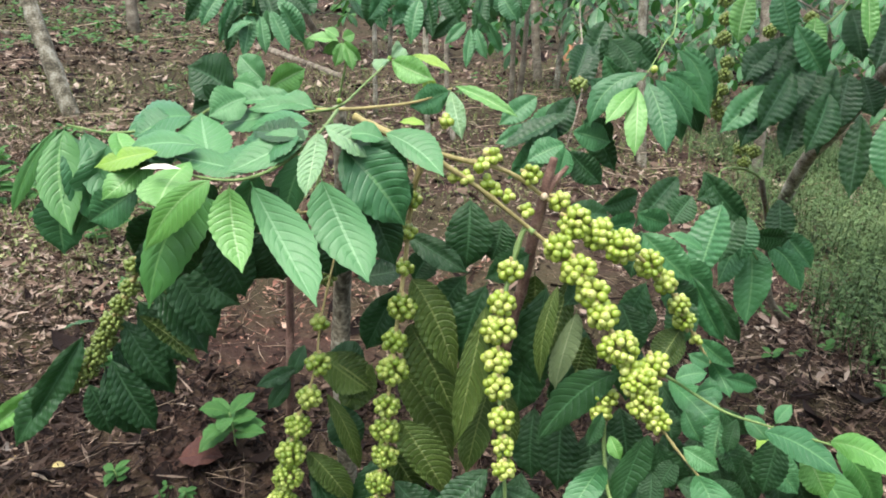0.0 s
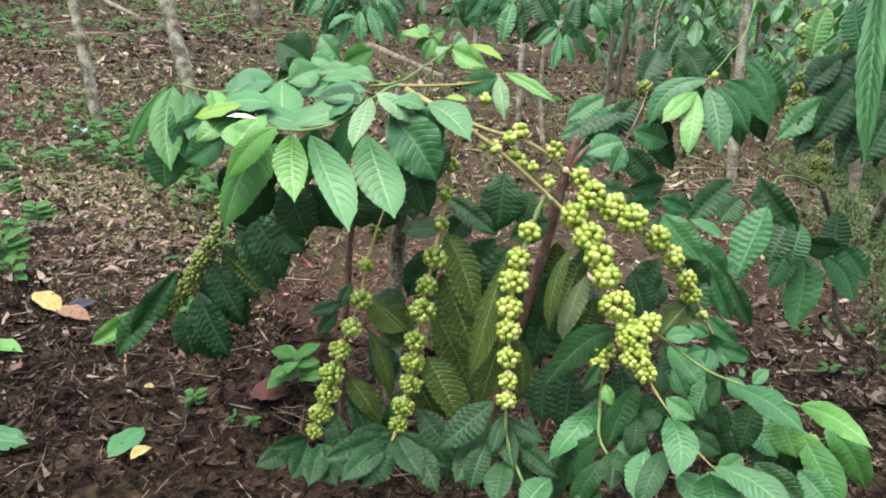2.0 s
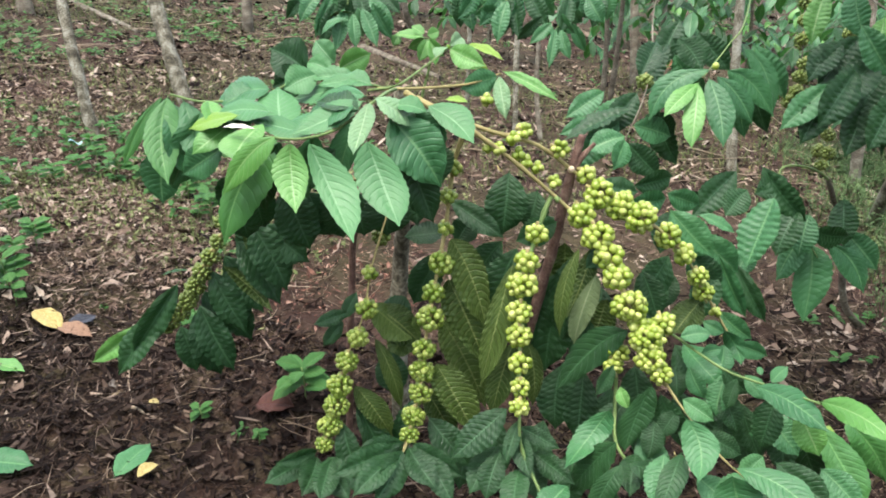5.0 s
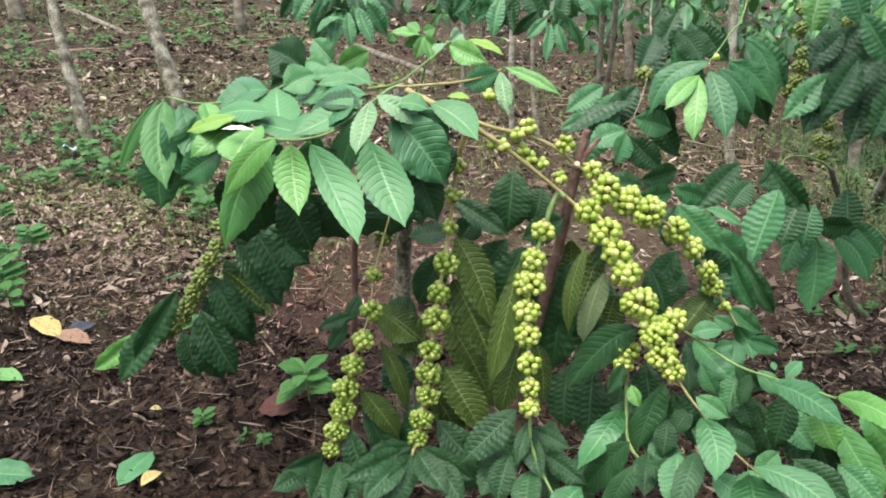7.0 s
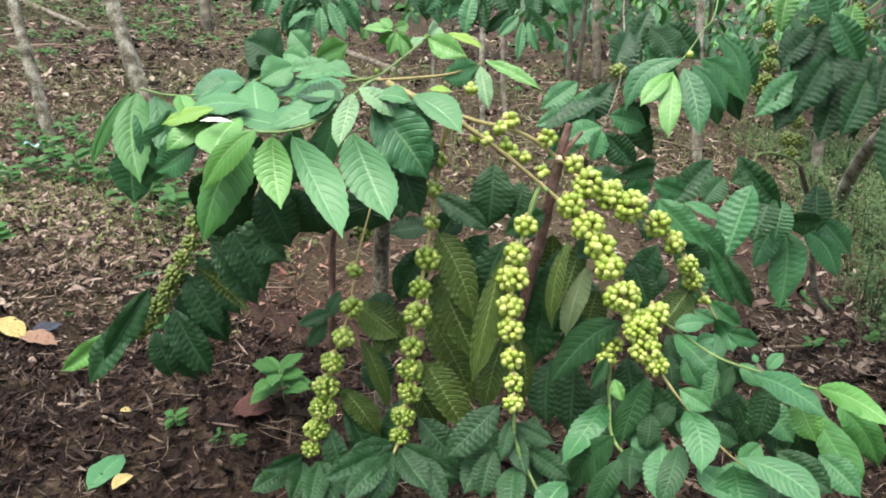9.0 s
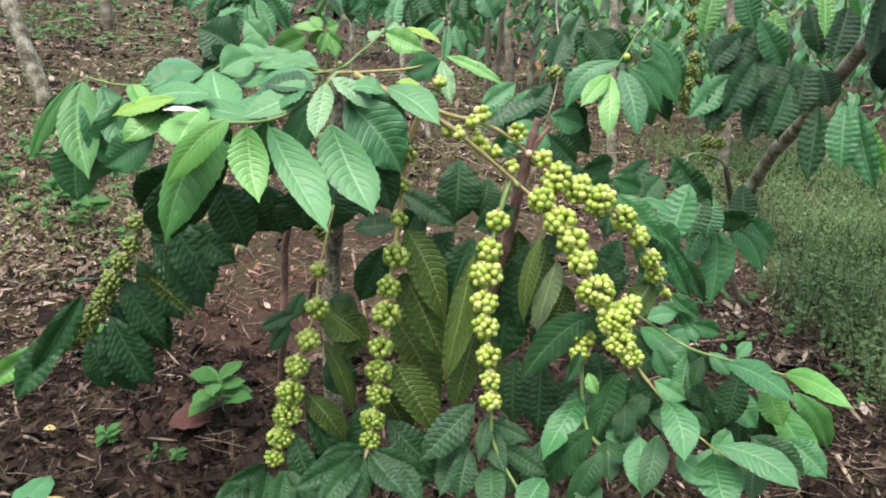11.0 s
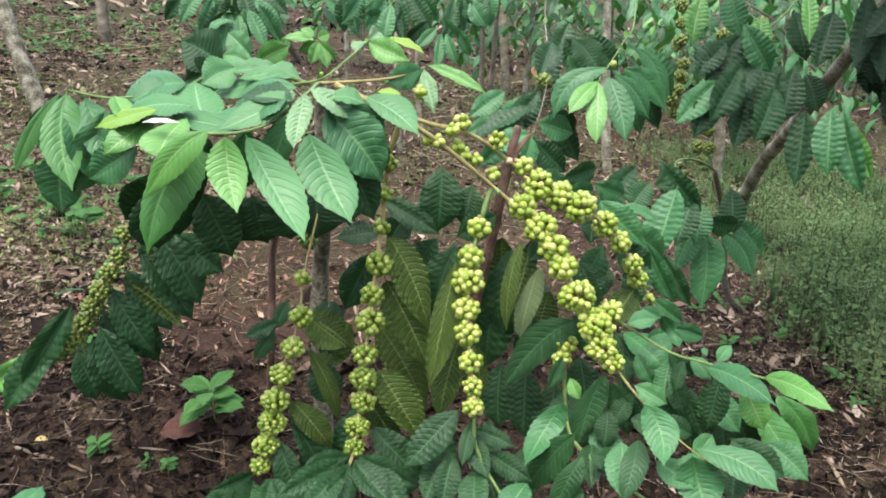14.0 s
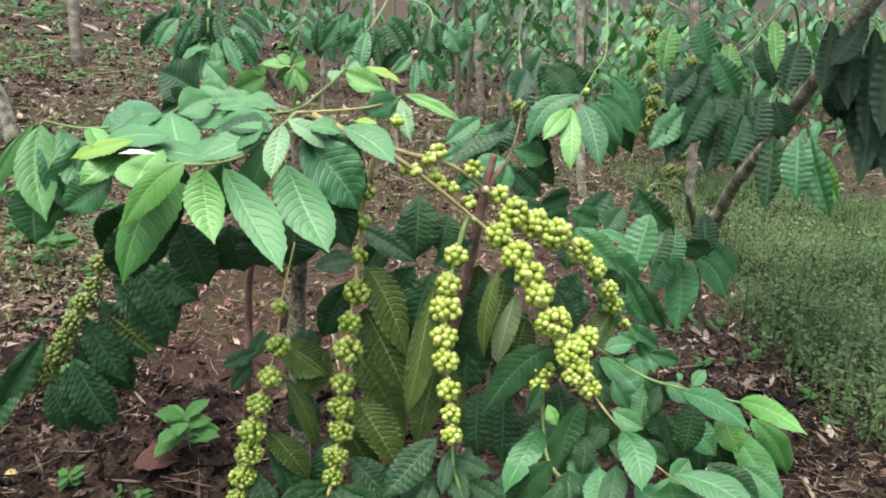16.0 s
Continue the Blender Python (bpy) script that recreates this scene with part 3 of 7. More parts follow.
shaped_leaf(canopy, (-0.198, 0.930, 0.927), (-0.206, 0.861, 0.912), (-0.237, 0.843, 0.887), (-0.191, 0.856, 0.903), (-0.226, 0.868, 0.922), "light")
shaped_leaf(canopy, (-0.126, 0.855, 0.934), (-0.137, 0.811, 0.917), (-0.135, 0.782, 0.898), (-0.118, 0.821, 0.916), (-0.164, 0.801, 0.919), "light")
shaped_leaf(canopy, (-0.159, 0.850, 0.944), (-0.217, 0.879, 0.931), (-0.277, 0.906, 0.909), (-0.198, 0.839, 0.927), (-0.236, 0.912, 0.933), "yellow")
shaped_leaf(left_branch, (-0.329, 0.944, 0.952), (-0.330, 0.912, 0.897), (-0.308, 0.880, 0.829), (-0.306, 0.928, 0.900), (-0.351, 0.898, 0.895), "lush")
shaped_leaf(left_branch, (-0.336, 0.943, 0.952), (-0.373, 0.927, 0.909), (-0.407, 0.914, 0.842), (-0.362, 0.927, 0.900), (-0.388, 0.923, 0.901), "lush")
shaped_leaf(left_branch, (-0.313, 0.956, 0.945), (-0.286, 0.934, 0.896), (-0.252, 0.898, 0.840), (-0.260, 0.948, 0.895), (-0.306, 0.920, 0.894), "mid")
shaped_leaf(left_branch, (-0.350, 0.942, 0.873), (-0.362, 0.942, 0.823), (-0.367, 0.944, 0.776), (-0.335, 0.955, 0.819), (-0.388, 0.928, 0.835), "mid")
shaped_leaf(canopy, (-0.168, 0.968, 0.960), (-0.217, 0.976, 0.957), (-0.274, 0.985, 0.933), (-0.198, 0.938, 0.944), (-0.238, 1.017, 0.971), "mid")
shaped_leaf(canopy, (-0.115, 0.885, 0.911), (-0.141, 0.932, 0.936), (-0.167, 0.989, 0.961), (-0.174, 0.923, 0.938), (-0.112, 0.943, 0.936), "pale")
shaped_leaf(canopy, (-0.075, 0.875, 0.916), (-0.120, 0.887, 0.922), (-0.173, 0.898, 0.928), (-0.110, 0.865, 0.912), (-0.127, 0.910, 0.932), "pale")
shaped_leaf(canopy, (-0.006, 0.895, 0.954), (-0.052, 0.901, 0.942), (-0.096, 0.914, 0.919), (-0.032, 0.865, 0.933), (-0.073, 0.931, 0.949), "mid")
shaped_leaf(string_four, (0.382, 0.921, 0.638), (0.332, 0.944, 0.591), (0.276, 0.943, 0.508), (0.351, 0.926, 0.584), (0.313, 0.963, 0.601), "dark")
shaped_leaf(low_shoot, (0.417, 0.881, 0.579), (0.398, 0.877, 0.521), (0.386, 0.867, 0.468), (0.422, 0.872, 0.534), (0.376, 0.882, 0.509), "dark")
shaped_leaf(low_shoot, (0.362, 0.866, 0.539), (0.335, 0.859, 0.492), (0.306, 0.798, 0.477), (0.360, 0.859, 0.494), (0.316, 0.865, 0.495), "mid")
# dark tone for the shade down here, as on later low_shoot leaves
shaped_leaf(low_shoot, (0.376, 0.821, 0.518), (0.343, 0.838, 0.463), (0.311, 0.852, 0.396), (0.359, 0.818, 0.454), (0.329, 0.855, 0.467), "dark")
shaped_leaf(right_shoot, (0.456, 0.801, 0.580), (0.477, 0.786, 0.549), (0.474, 0.740, 0.527), (0.500, 0.787, 0.553), (0.456, 0.783, 0.544), "mid")
shaped_leaf(right_shoot, (0.541, 0.849, 0.609), (0.592, 0.853, 0.589), (0.638, 0.834, 0.561), (0.601, 0.870, 0.599), (0.578, 0.838, 0.581), "mid")
shaped_leaf(right_shoot, (0.625, 0.862, 0.589), (0.689, 0.893, 0.556), (0.731, 0.866, 0.535), (0.693, 0.910, 0.566), (0.677, 0.874, 0.549), "light")
shaped_leaf(right_shoot, (0.670, 1.006, 0.472), (0.707, 0.973, 0.420), (0.743, 0.949, 0.370), (0.734, 0.980, 0.429), (0.685, 0.969, 0.415), "lush")
shaped_leaf(right_shoot, (0.712, 1.020, 0.472), (0.764, 1.027, 0.418), (0.807, 1.057, 0.337), (0.794, 1.047, 0.414), (0.731, 1.006, 0.424), "lush")
# a shaded underside, painted with the deep tone on its top face
shaped_leaf(right_shoot, (0.623, 0.970, 0.496), (0.659, 0.992, 0.423), (0.702, 1.015, 0.330), (0.683, 0.996, 0.432), (0.635, 0.986, 0.427), "deep")
shaped_leaf(right_shoot, (0.464, 1.030, 0.570), (0.487, 0.941, 0.581), (0.522, 0.936, 0.546), (0.508, 0.950, 0.592), (0.472, 0.936, 0.574), "mid")
shaped_leaf(right_shoot, (0.522, 1.027, 0.602), (0.548, 1.051, 0.562), (0.553, 1.015, 0.550), (0.564, 1.056, 0.565), (0.533, 1.048, 0.560), "mid")
shaped_leaf(low_shoot, (0.460, 0.825, 0.510), (0.446, 0.780, 0.495), (0.431, 0.752, 0.457), (0.465, 0.778, 0.496), (0.431, 0.784, 0.496), "dark")
shaped_leaf(right_shoot, (0.516, 0.768, 0.526), (0.529, 0.770, 0.482), (0.536, 0.740, 0.457), (0.561, 0.773, 0.489), (0.500, 0.769, 0.480), "mid")
shaped_leaf(right_shoot, (0.519, 0.786, 0.523), (0.572, 0.760, 0.525), (0.610, 0.722, 0.509), (0.591, 0.769, 0.533), (0.559, 0.744, 0.515), "mid")
shaped_leaf(low_shoot, (0.389, 0.800, 0.498), (0.425, 0.809, 0.482), (0.463, 0.828, 0.441), (0.437, 0.828, 0.485), (0.413, 0.791, 0.479), "dark")
shaped_leaf(low_shoot, (0.382, 0.790, 0.505), (0.362, 0.777, 0.470), (0.345, 0.779, 0.415), (0.380, 0.770, 0.475), (0.346, 0.784, 0.466), "dark")
shaped_leaf(canopy, (-0.130, 0.891, 0.941), (-0.182, 0.901, 0.943), (-0.236, 0.915, 0.929), (-0.163, 0.869, 0.933), (-0.193, 0.926, 0.952), "pale")
shaped_leaf(canopy, (-0.003, 0.930, 0.960), (-0.050, 0.951, 0.960), (-0.102, 0.975, 0.942), (-0.045, 0.921, 0.950), (-0.057, 0.977, 0.967), "mid")
shaped_leaf(canopy, (-0.041, 0.999, 0.963), (-0.097, 1.003, 0.953), (-0.158, 1.014, 0.937), (-0.093, 0.979, 0.941), (-0.102, 1.025, 0.964), "pale")
shaped_leaf(canopy, (0.005, 0.881, 0.941), (-0.019, 0.880, 0.898), (-0.040, 0.885, 0.837), (0.000, 0.882, 0.896), (-0.042, 0.878, 0.899), "mid")
shaped_leaf(canopy, (-0.045, 0.840, 0.925), (-0.069, 0.861, 0.879), (-0.084, 0.878, 0.821), (-0.048, 0.863, 0.878), (-0.092, 0.859, 0.877), "mid")
shaped_leaf(canopy, (-0.090, 0.826, 0.918), (-0.122, 0.841, 0.863), (-0.139, 0.857, 0.801), (-0.100, 0.842, 0.869), (-0.148, 0.837, 0.864), "dark")
shaped_leaf(canopy, (-0.038, 0.891, 0.938), (-0.083, 0.891, 0.926), (-0.127, 0.893, 0.917), (-0.075, 0.867, 0.914), (-0.087, 0.913, 0.937), "mid")
shaped_leaf(string_two, (0.097, 0.996, 0.735), (0.136, 0.983, 0.674), (0.164, 0.976, 0.583), (0.107, 0.977, 0.668), (0.153, 0.991, 0.698), "olive")
shaped_leaf(string_two, (0.092, 1.001, 0.664), (0.128, 0.986, 0.600), (0.163, 0.984, 0.513), (0.096, 0.979, 0.597), (0.156, 0.995, 0.613), "olive")
shaped_leaf(string_two, (0.070, 1.033, 0.574), (0.117, 1.019, 0.506), (0.154, 1.016, 0.417), (0.085, 1.011, 0.507), (0.142, 1.030, 0.528), "olive")
shaped_leaf(string_two, (0.084, 0.946, 0.538), (0.119, 0.935, 0.484), (0.155, 0.937, 0.409), (0.089, 0.927, 0.489), (0.146, 0.946, 0.500), "olive")
shaped_leaf(string_two, (0.058, 0.958, 0.483), (0.088, 0.950, 0.443), (0.114, 0.955, 0.381), (0.071, 0.942, 0.434), (0.107, 0.959, 0.452), "olive")
shaped_leaf(string_three, (0.207, 0.959, 0.718), (0.189, 0.925, 0.638), (0.167, 0.898, 0.527), (0.169, 0.919, 0.628), (0.214, 0.925, 0.630), "olive")
shaped_leaf(string_three, (0.211, 0.960, 0.585), (0.195, 0.937, 0.536), (0.180, 0.926, 0.461), (0.172, 0.934, 0.531), (0.218, 0.938, 0.533), "olive")
shaped_leaf(string_three, (0.224, 0.990, 0.570), (0.240, 0.976, 0.521), (0.239, 0.974, 0.458), (0.218, 0.974, 0.518), (0.254, 0.978, 0.526), "olive")
shaped_leaf(string_one, (-0.050, 1.033, 0.585), (-0.006, 1.033, 0.557), (0.033, 1.048, 0.509), (-0.021, 1.010, 0.534), (0.008, 1.052, 0.574), "olive")
shaped_leaf(string_one, (-0.034, 0.988, 0.550), (0.001, 0.973, 0.491), (0.016, 0.972, 0.422), (-0.011, 0.967, 0.483), (0.012, 0.979, 0.497), "olive")
shaped_leaf(string_one, (-0.050, 0.926, 0.490), (-0.016, 0.921, 0.453), (0.012, 0.929, 0.397), (-0.034, 0.911, 0.449), (0.003, 0.931, 0.458), "olive")
shaped_leaf(string_three, (0.328, 0.989, 0.695), (0.311, 0.965, 0.644), (0.301, 0.962, 0.585), (0.293, 0.963, 0.634), (0.332, 0.967, 0.653), "paleback")
shaped_leaf(string_three, (0.302, 0.979, 0.740), (0.283, 0.952, 0.682), (0.280, 0.944, 0.605), (0.271, 0.951, 0.678), (0.297, 0.954, 0.689), "olive")
shaped_leaf(canopy, (-0.070, 0.777, 0.934), (-0.114, 0.777, 0.906), (-0.165, 0.790, 0.846), (-0.098, 0.768, 0.892), (-0.132, 0.784, 0.910), "light")
leaf(canopy, (0.029, 0.922, 0.934), (0.107, 0.914, 0.838), 0.077, (0.27, -0.92, 0.29), "mid")
leaf(canopy, (-0.155, 1.078, 0.971), (-0.212, 1.066, 1.010), 0.072, (0.38, -0.88, 0.27), "dark")
leaf(canopy, (-0.122, 1.118, 0.980), (-0.160, 1.128, 1.017), 0.041, (0.07, -0.94, 0.34), "pale")
leaf(canopy, (-0.118, 1.115, 0.972), (-0.071, 1.151, 0.995), 0.044, (0.60, -0.80, 0.02), "light")
leaf(canopy, (-0.047, 1.034, 0.966), (-0.137, 1.025, 0.968), 0.035, (0.07, -0.53, 0.84), "pale")
leaf(canopy, (-0.135, 1.057, 0.967), (-0.213, 1.063, 0.949), 0.055, (-0.09, -0.99, 0.08), "dark")
leaf(canopy, (-0.031, 0.879, 0.897), (-0.111, 0.892, 0.841), 0.054, (-0.11, -0.99, -0.06), "dark")
leaf(canopy, (0.053, 0.926, 0.884), (0.092, 0.923, 0.781), 0.056, (0.15, -0.98, 0.09), "deep")
leaf(top_shoot, (0.032, 1.280, 0.991), (0.015, 1.260, 0.974), 0.038, (-0.39, -0.38, 0.84), "young")
leaf(top_shoot, (0.034, 1.280, 0.991), (0.108, 1.245, 0.964), 0.043, (-0.28, -0.88, 0.39), "light")
leaf(top_shoot, (0.060, 1.295, 0.995), (0.134, 1.272, 0.972), 0.022, (0.12, -0.48, 0.87), "yellow")
leaf(top_shoot, (0.091, 1.267, 0.971), (0.111, 1.247, 0.942), 0.023, (-0.31, -0.87, 0.39), "yellow")
leaf(top_shoot, (0.136, 1.211, 0.954), (0.080, 1.166, 0.936), 0.046, (0.61, -0.79, 0.12), "mid")
leaf(top_shoot, (0.137, 1.212, 0.954), (0.158, 1.166, 0.887), 0.029, (0.06, -0.82, 0.57), "young")
leaf(top_shoot, (0.140, 1.225, 0.959), (0.242, 1.187, 0.917), 0.024, (0.03, -0.70, 0.71), "light")
leaf(top_shoot, (0.120, 1.041, 0.936), (0.084, 1.038, 0.940), 0.018, (0.14, -0.36, 0.92), "yellow")
leaf(top_shoot, (0.031, 1.290, 0.992), (0.045, 1.330, 1.005), 0.028, (0.70, -0.45, 0.55), "young")
leaf(left_branch, (-0.265, 0.948, 0.945), (-0.214, 0.886, 0.911), 0.035, (0.35, -0.22, 0.91), "light")
leaf(left_branch, (-0.191, 0.980, 0.951), (-0.242, 0.947, 0.937), 0.062, (0.07, -0.48, 0.87), "mid")
leaf(left_branch, (-0.216, 0.898, 0.888), (-0.296, 0.903, 0.839), 0.052, (-0.11, -0.99, 0.10), "mid")
leaf(left_branch, (-0.338, 0.963, 0.949), (-0.432, 1.010, 0.876), 0.046, (-0.01, -0.85, -0.53), "dark")
# leaves below the canopy: the deep tone paints their shade
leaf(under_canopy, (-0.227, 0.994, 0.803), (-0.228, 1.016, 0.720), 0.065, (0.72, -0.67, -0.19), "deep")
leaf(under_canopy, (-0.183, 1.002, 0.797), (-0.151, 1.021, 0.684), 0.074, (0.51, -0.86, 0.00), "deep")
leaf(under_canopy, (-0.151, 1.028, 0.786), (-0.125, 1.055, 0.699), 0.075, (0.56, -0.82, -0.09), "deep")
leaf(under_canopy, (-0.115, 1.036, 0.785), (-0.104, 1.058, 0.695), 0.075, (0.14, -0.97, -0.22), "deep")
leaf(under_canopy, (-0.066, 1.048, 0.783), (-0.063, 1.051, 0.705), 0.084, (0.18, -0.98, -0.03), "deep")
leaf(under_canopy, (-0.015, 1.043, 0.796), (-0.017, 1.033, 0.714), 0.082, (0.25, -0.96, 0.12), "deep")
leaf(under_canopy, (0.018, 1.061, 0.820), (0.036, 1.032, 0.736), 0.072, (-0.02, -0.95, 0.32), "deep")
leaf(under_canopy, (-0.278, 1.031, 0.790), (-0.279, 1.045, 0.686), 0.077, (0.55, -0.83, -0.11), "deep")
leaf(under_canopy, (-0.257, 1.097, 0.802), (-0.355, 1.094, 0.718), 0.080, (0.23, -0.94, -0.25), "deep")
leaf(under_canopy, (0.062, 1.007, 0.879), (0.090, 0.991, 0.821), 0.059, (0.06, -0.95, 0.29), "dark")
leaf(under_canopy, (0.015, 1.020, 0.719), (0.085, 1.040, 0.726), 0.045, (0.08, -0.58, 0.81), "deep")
# leaves on the strings: the dark tone is partly painted shade
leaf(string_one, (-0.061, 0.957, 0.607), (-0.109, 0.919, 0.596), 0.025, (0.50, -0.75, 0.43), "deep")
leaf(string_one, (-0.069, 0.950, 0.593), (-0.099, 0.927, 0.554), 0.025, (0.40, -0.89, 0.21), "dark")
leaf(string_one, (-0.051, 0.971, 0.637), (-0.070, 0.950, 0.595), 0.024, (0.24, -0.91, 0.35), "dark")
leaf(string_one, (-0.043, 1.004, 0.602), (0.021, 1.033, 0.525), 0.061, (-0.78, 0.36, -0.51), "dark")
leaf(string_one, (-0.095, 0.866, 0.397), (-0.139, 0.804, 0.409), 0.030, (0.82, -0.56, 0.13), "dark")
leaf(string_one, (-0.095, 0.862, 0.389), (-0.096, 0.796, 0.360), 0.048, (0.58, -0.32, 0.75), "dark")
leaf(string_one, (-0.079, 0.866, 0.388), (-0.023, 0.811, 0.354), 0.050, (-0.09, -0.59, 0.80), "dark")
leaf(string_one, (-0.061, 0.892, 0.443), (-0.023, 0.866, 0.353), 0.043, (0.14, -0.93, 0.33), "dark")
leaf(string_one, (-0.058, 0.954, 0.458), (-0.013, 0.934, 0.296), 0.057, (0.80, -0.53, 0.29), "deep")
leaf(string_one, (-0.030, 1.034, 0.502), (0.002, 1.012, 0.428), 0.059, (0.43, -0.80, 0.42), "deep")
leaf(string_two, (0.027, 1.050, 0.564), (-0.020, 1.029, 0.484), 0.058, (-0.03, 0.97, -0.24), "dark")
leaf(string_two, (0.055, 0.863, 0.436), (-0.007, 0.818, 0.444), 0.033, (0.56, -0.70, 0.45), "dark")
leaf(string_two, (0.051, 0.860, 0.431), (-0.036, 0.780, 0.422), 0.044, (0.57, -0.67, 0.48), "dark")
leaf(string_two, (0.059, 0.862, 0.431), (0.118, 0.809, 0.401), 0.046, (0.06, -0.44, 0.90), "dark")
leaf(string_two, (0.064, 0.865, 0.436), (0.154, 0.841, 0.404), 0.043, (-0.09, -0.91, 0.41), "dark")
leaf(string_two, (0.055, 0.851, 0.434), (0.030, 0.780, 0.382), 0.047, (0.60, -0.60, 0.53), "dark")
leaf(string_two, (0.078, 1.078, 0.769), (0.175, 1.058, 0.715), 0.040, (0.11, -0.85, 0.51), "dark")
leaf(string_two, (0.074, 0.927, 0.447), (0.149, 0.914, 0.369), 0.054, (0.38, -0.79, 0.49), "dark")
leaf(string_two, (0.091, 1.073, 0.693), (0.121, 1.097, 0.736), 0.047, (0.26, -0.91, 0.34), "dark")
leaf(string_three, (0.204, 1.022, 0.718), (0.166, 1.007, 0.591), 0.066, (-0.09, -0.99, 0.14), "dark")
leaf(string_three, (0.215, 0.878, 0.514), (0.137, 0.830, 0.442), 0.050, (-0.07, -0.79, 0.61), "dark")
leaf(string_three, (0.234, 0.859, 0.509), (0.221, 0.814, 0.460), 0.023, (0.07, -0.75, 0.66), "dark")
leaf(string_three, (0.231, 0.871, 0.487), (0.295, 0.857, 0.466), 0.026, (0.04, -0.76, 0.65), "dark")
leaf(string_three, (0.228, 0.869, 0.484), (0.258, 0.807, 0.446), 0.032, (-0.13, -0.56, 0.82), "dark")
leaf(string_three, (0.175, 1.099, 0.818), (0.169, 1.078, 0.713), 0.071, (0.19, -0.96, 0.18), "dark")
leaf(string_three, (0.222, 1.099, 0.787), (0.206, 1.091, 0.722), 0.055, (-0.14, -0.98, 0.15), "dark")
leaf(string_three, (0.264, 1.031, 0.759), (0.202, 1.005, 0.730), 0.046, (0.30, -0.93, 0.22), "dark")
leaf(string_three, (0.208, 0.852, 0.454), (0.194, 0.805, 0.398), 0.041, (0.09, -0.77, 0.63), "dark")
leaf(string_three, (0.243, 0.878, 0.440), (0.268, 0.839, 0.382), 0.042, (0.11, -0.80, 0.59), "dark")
leaf(string_four, (0.318, 1.041, 0.722), (0.285, 0.990, 0.614), 0.040, (0.09, 0.89, -0.45), "olive")
leaf(string_four, (0.263, 1.080, 0.660), (0.249, 1.050, 0.481), 0.090, (-0.31, -0.93, 0.18), "dark")
leaf(string_four, (0.289, 1.077, 0.692), (0.278, 1.040, 0.548), 0.064, (-0.32, -0.91, 0.26), "dark")
leaf(string_four, (0.439, 1.112, 0.687), (0.387, 1.069, 0.610), 0.060, (0.42, -0.88, 0.21), "dark")
leaf(string_four, (0.363, 0.919, 0.582), (0.340, 0.888, 0.544), 0.026, (0.53, -0.78, 0.34), "dark")
leaf(string_four, (0.373, 0.910, 0.551), (0.387, 0.892, 0.525), 0.023, (-0.30, -0.85, 0.42), "light")
leaf(string_four, (0.393, 0.981, 0.551), (0.406, 0.952, 0.470), 0.052, (-0.27, -0.92, 0.28), "dark")
leaf(string_four, (0.322, 1.008, 0.608), (0.308, 0.994, 0.525), 0.053, (0.28, -0.95, 0.12), "dark")
leaf(string_four, (0.403, 0.855, 0.478), (0.396, 0.788, 0.453), 0.039, (-0.01, -0.35, 0.94), "dark")
leaf(string_four, (0.342, 1.026, 0.724), (0.310, 0.996, 0.697), 0.031, (0.12, -0.73, 0.67), "dark")
leaf(string_four, (0.429, 0.893, 0.558), (0.471, 0.880, 0.498), 0.048, (-0.31, -0.95, -0.00), "dark")
leaf(string_five, (0.497, 1.100, 0.621), (0.452, 1.040, 0.580), 0.066, (-0.21, 0.65, -0.73), "olive")
leaf(string_five, (0.435, 1.177, 0.743), (0.511, 1.147, 0.674), 0.061, (-0.22, -0.96, 0.18), "mid")
leaf(string_five, (0.487, 1.245, 0.715), (0.554, 1.249, 0.683), 0.027, (0.39, -0.52, 0.76), "mid")
leaf(string_five, (0.521, 1.181, 0.670), (0.575, 1.153, 0.566), 0.043, (-0.44, -0.90, 0.01), "mid")
leaf(string_five, (0.555, 1.231, 0.638), (0.617, 1.207, 0.537), 0.039, (-0.21, -0.97, 0.10), "dark")
leaf(string_five, (0.449, 0.917, 0.635), (0.493, 0.930, 0.639), 0.031, (0.12, -0.66, 0.74), "mid")
leaf(string_five, (0.310, 1.122, 0.793), (0.382, 1.155, 0.776), 0.040, (0.46, -0.80, 0.39), "dark")
leaf(string_five, (0.365, 1.145, 0.760), (0.429, 1.193, 0.757), 0.047, (0.60, -0.80, -0.02), "mid")
leaf(string_five, (0.444, 1.141, 0.646), (0.438, 1.116, 0.586), 0.056, (-0.24, -0.89, 0.39), "dark")
leaf(string_five, (0.469, 1.161, 0.680), (0.530, 1.170, 0.609), 0.057, (0.24, -0.97, 0.08), "dark")
leaf(right_shoot, (0.562, 0.907, 0.594), (0.559, 0.920, 0.601), 0.031, (-0.23, -0.48, 0.84), "mid")
leaf(right_shoot, (0.547, 0.962, 0.519), (0.586, 0.937, 0.432), 0.040, (-0.00, -0.96, 0.28), "dark")
leaf(right_shoot, (0.515, 0.925, 0.557), (0.542, 0.908, 0.497), 0.035, (0.22, -0.91, 0.36), "dark")
leaf(right_shoot, (0.572, 0.806, 0.527), (0.639, 0.775, 0.491), 0.047, (-0.12, -0.85, 0.51), "dark")
leaf(right_shoot, (0.457, 0.870, 0.566), (0.500, 0.851, 0.548), 0.034, (-0.18, -0.87, 0.46), "pale")
leaf(right_shoot, (0.424, 0.877, 0.522), (0.419, 0.856, 0.470), 0.048, (-0.12, -0.91, 0.39), "dark")
leaf(right_shoot, (0.555, 0.902, 0.502), (0.594, 0.911, 0.501), 0.035, (0.21, -0.82, 0.54), "mid")
leaf(canopy, (0.002, 0.887, 0.948), (-0.077, 0.924, 0.952), 0.046, (-0.14, -0.39, 0.91), "dark")
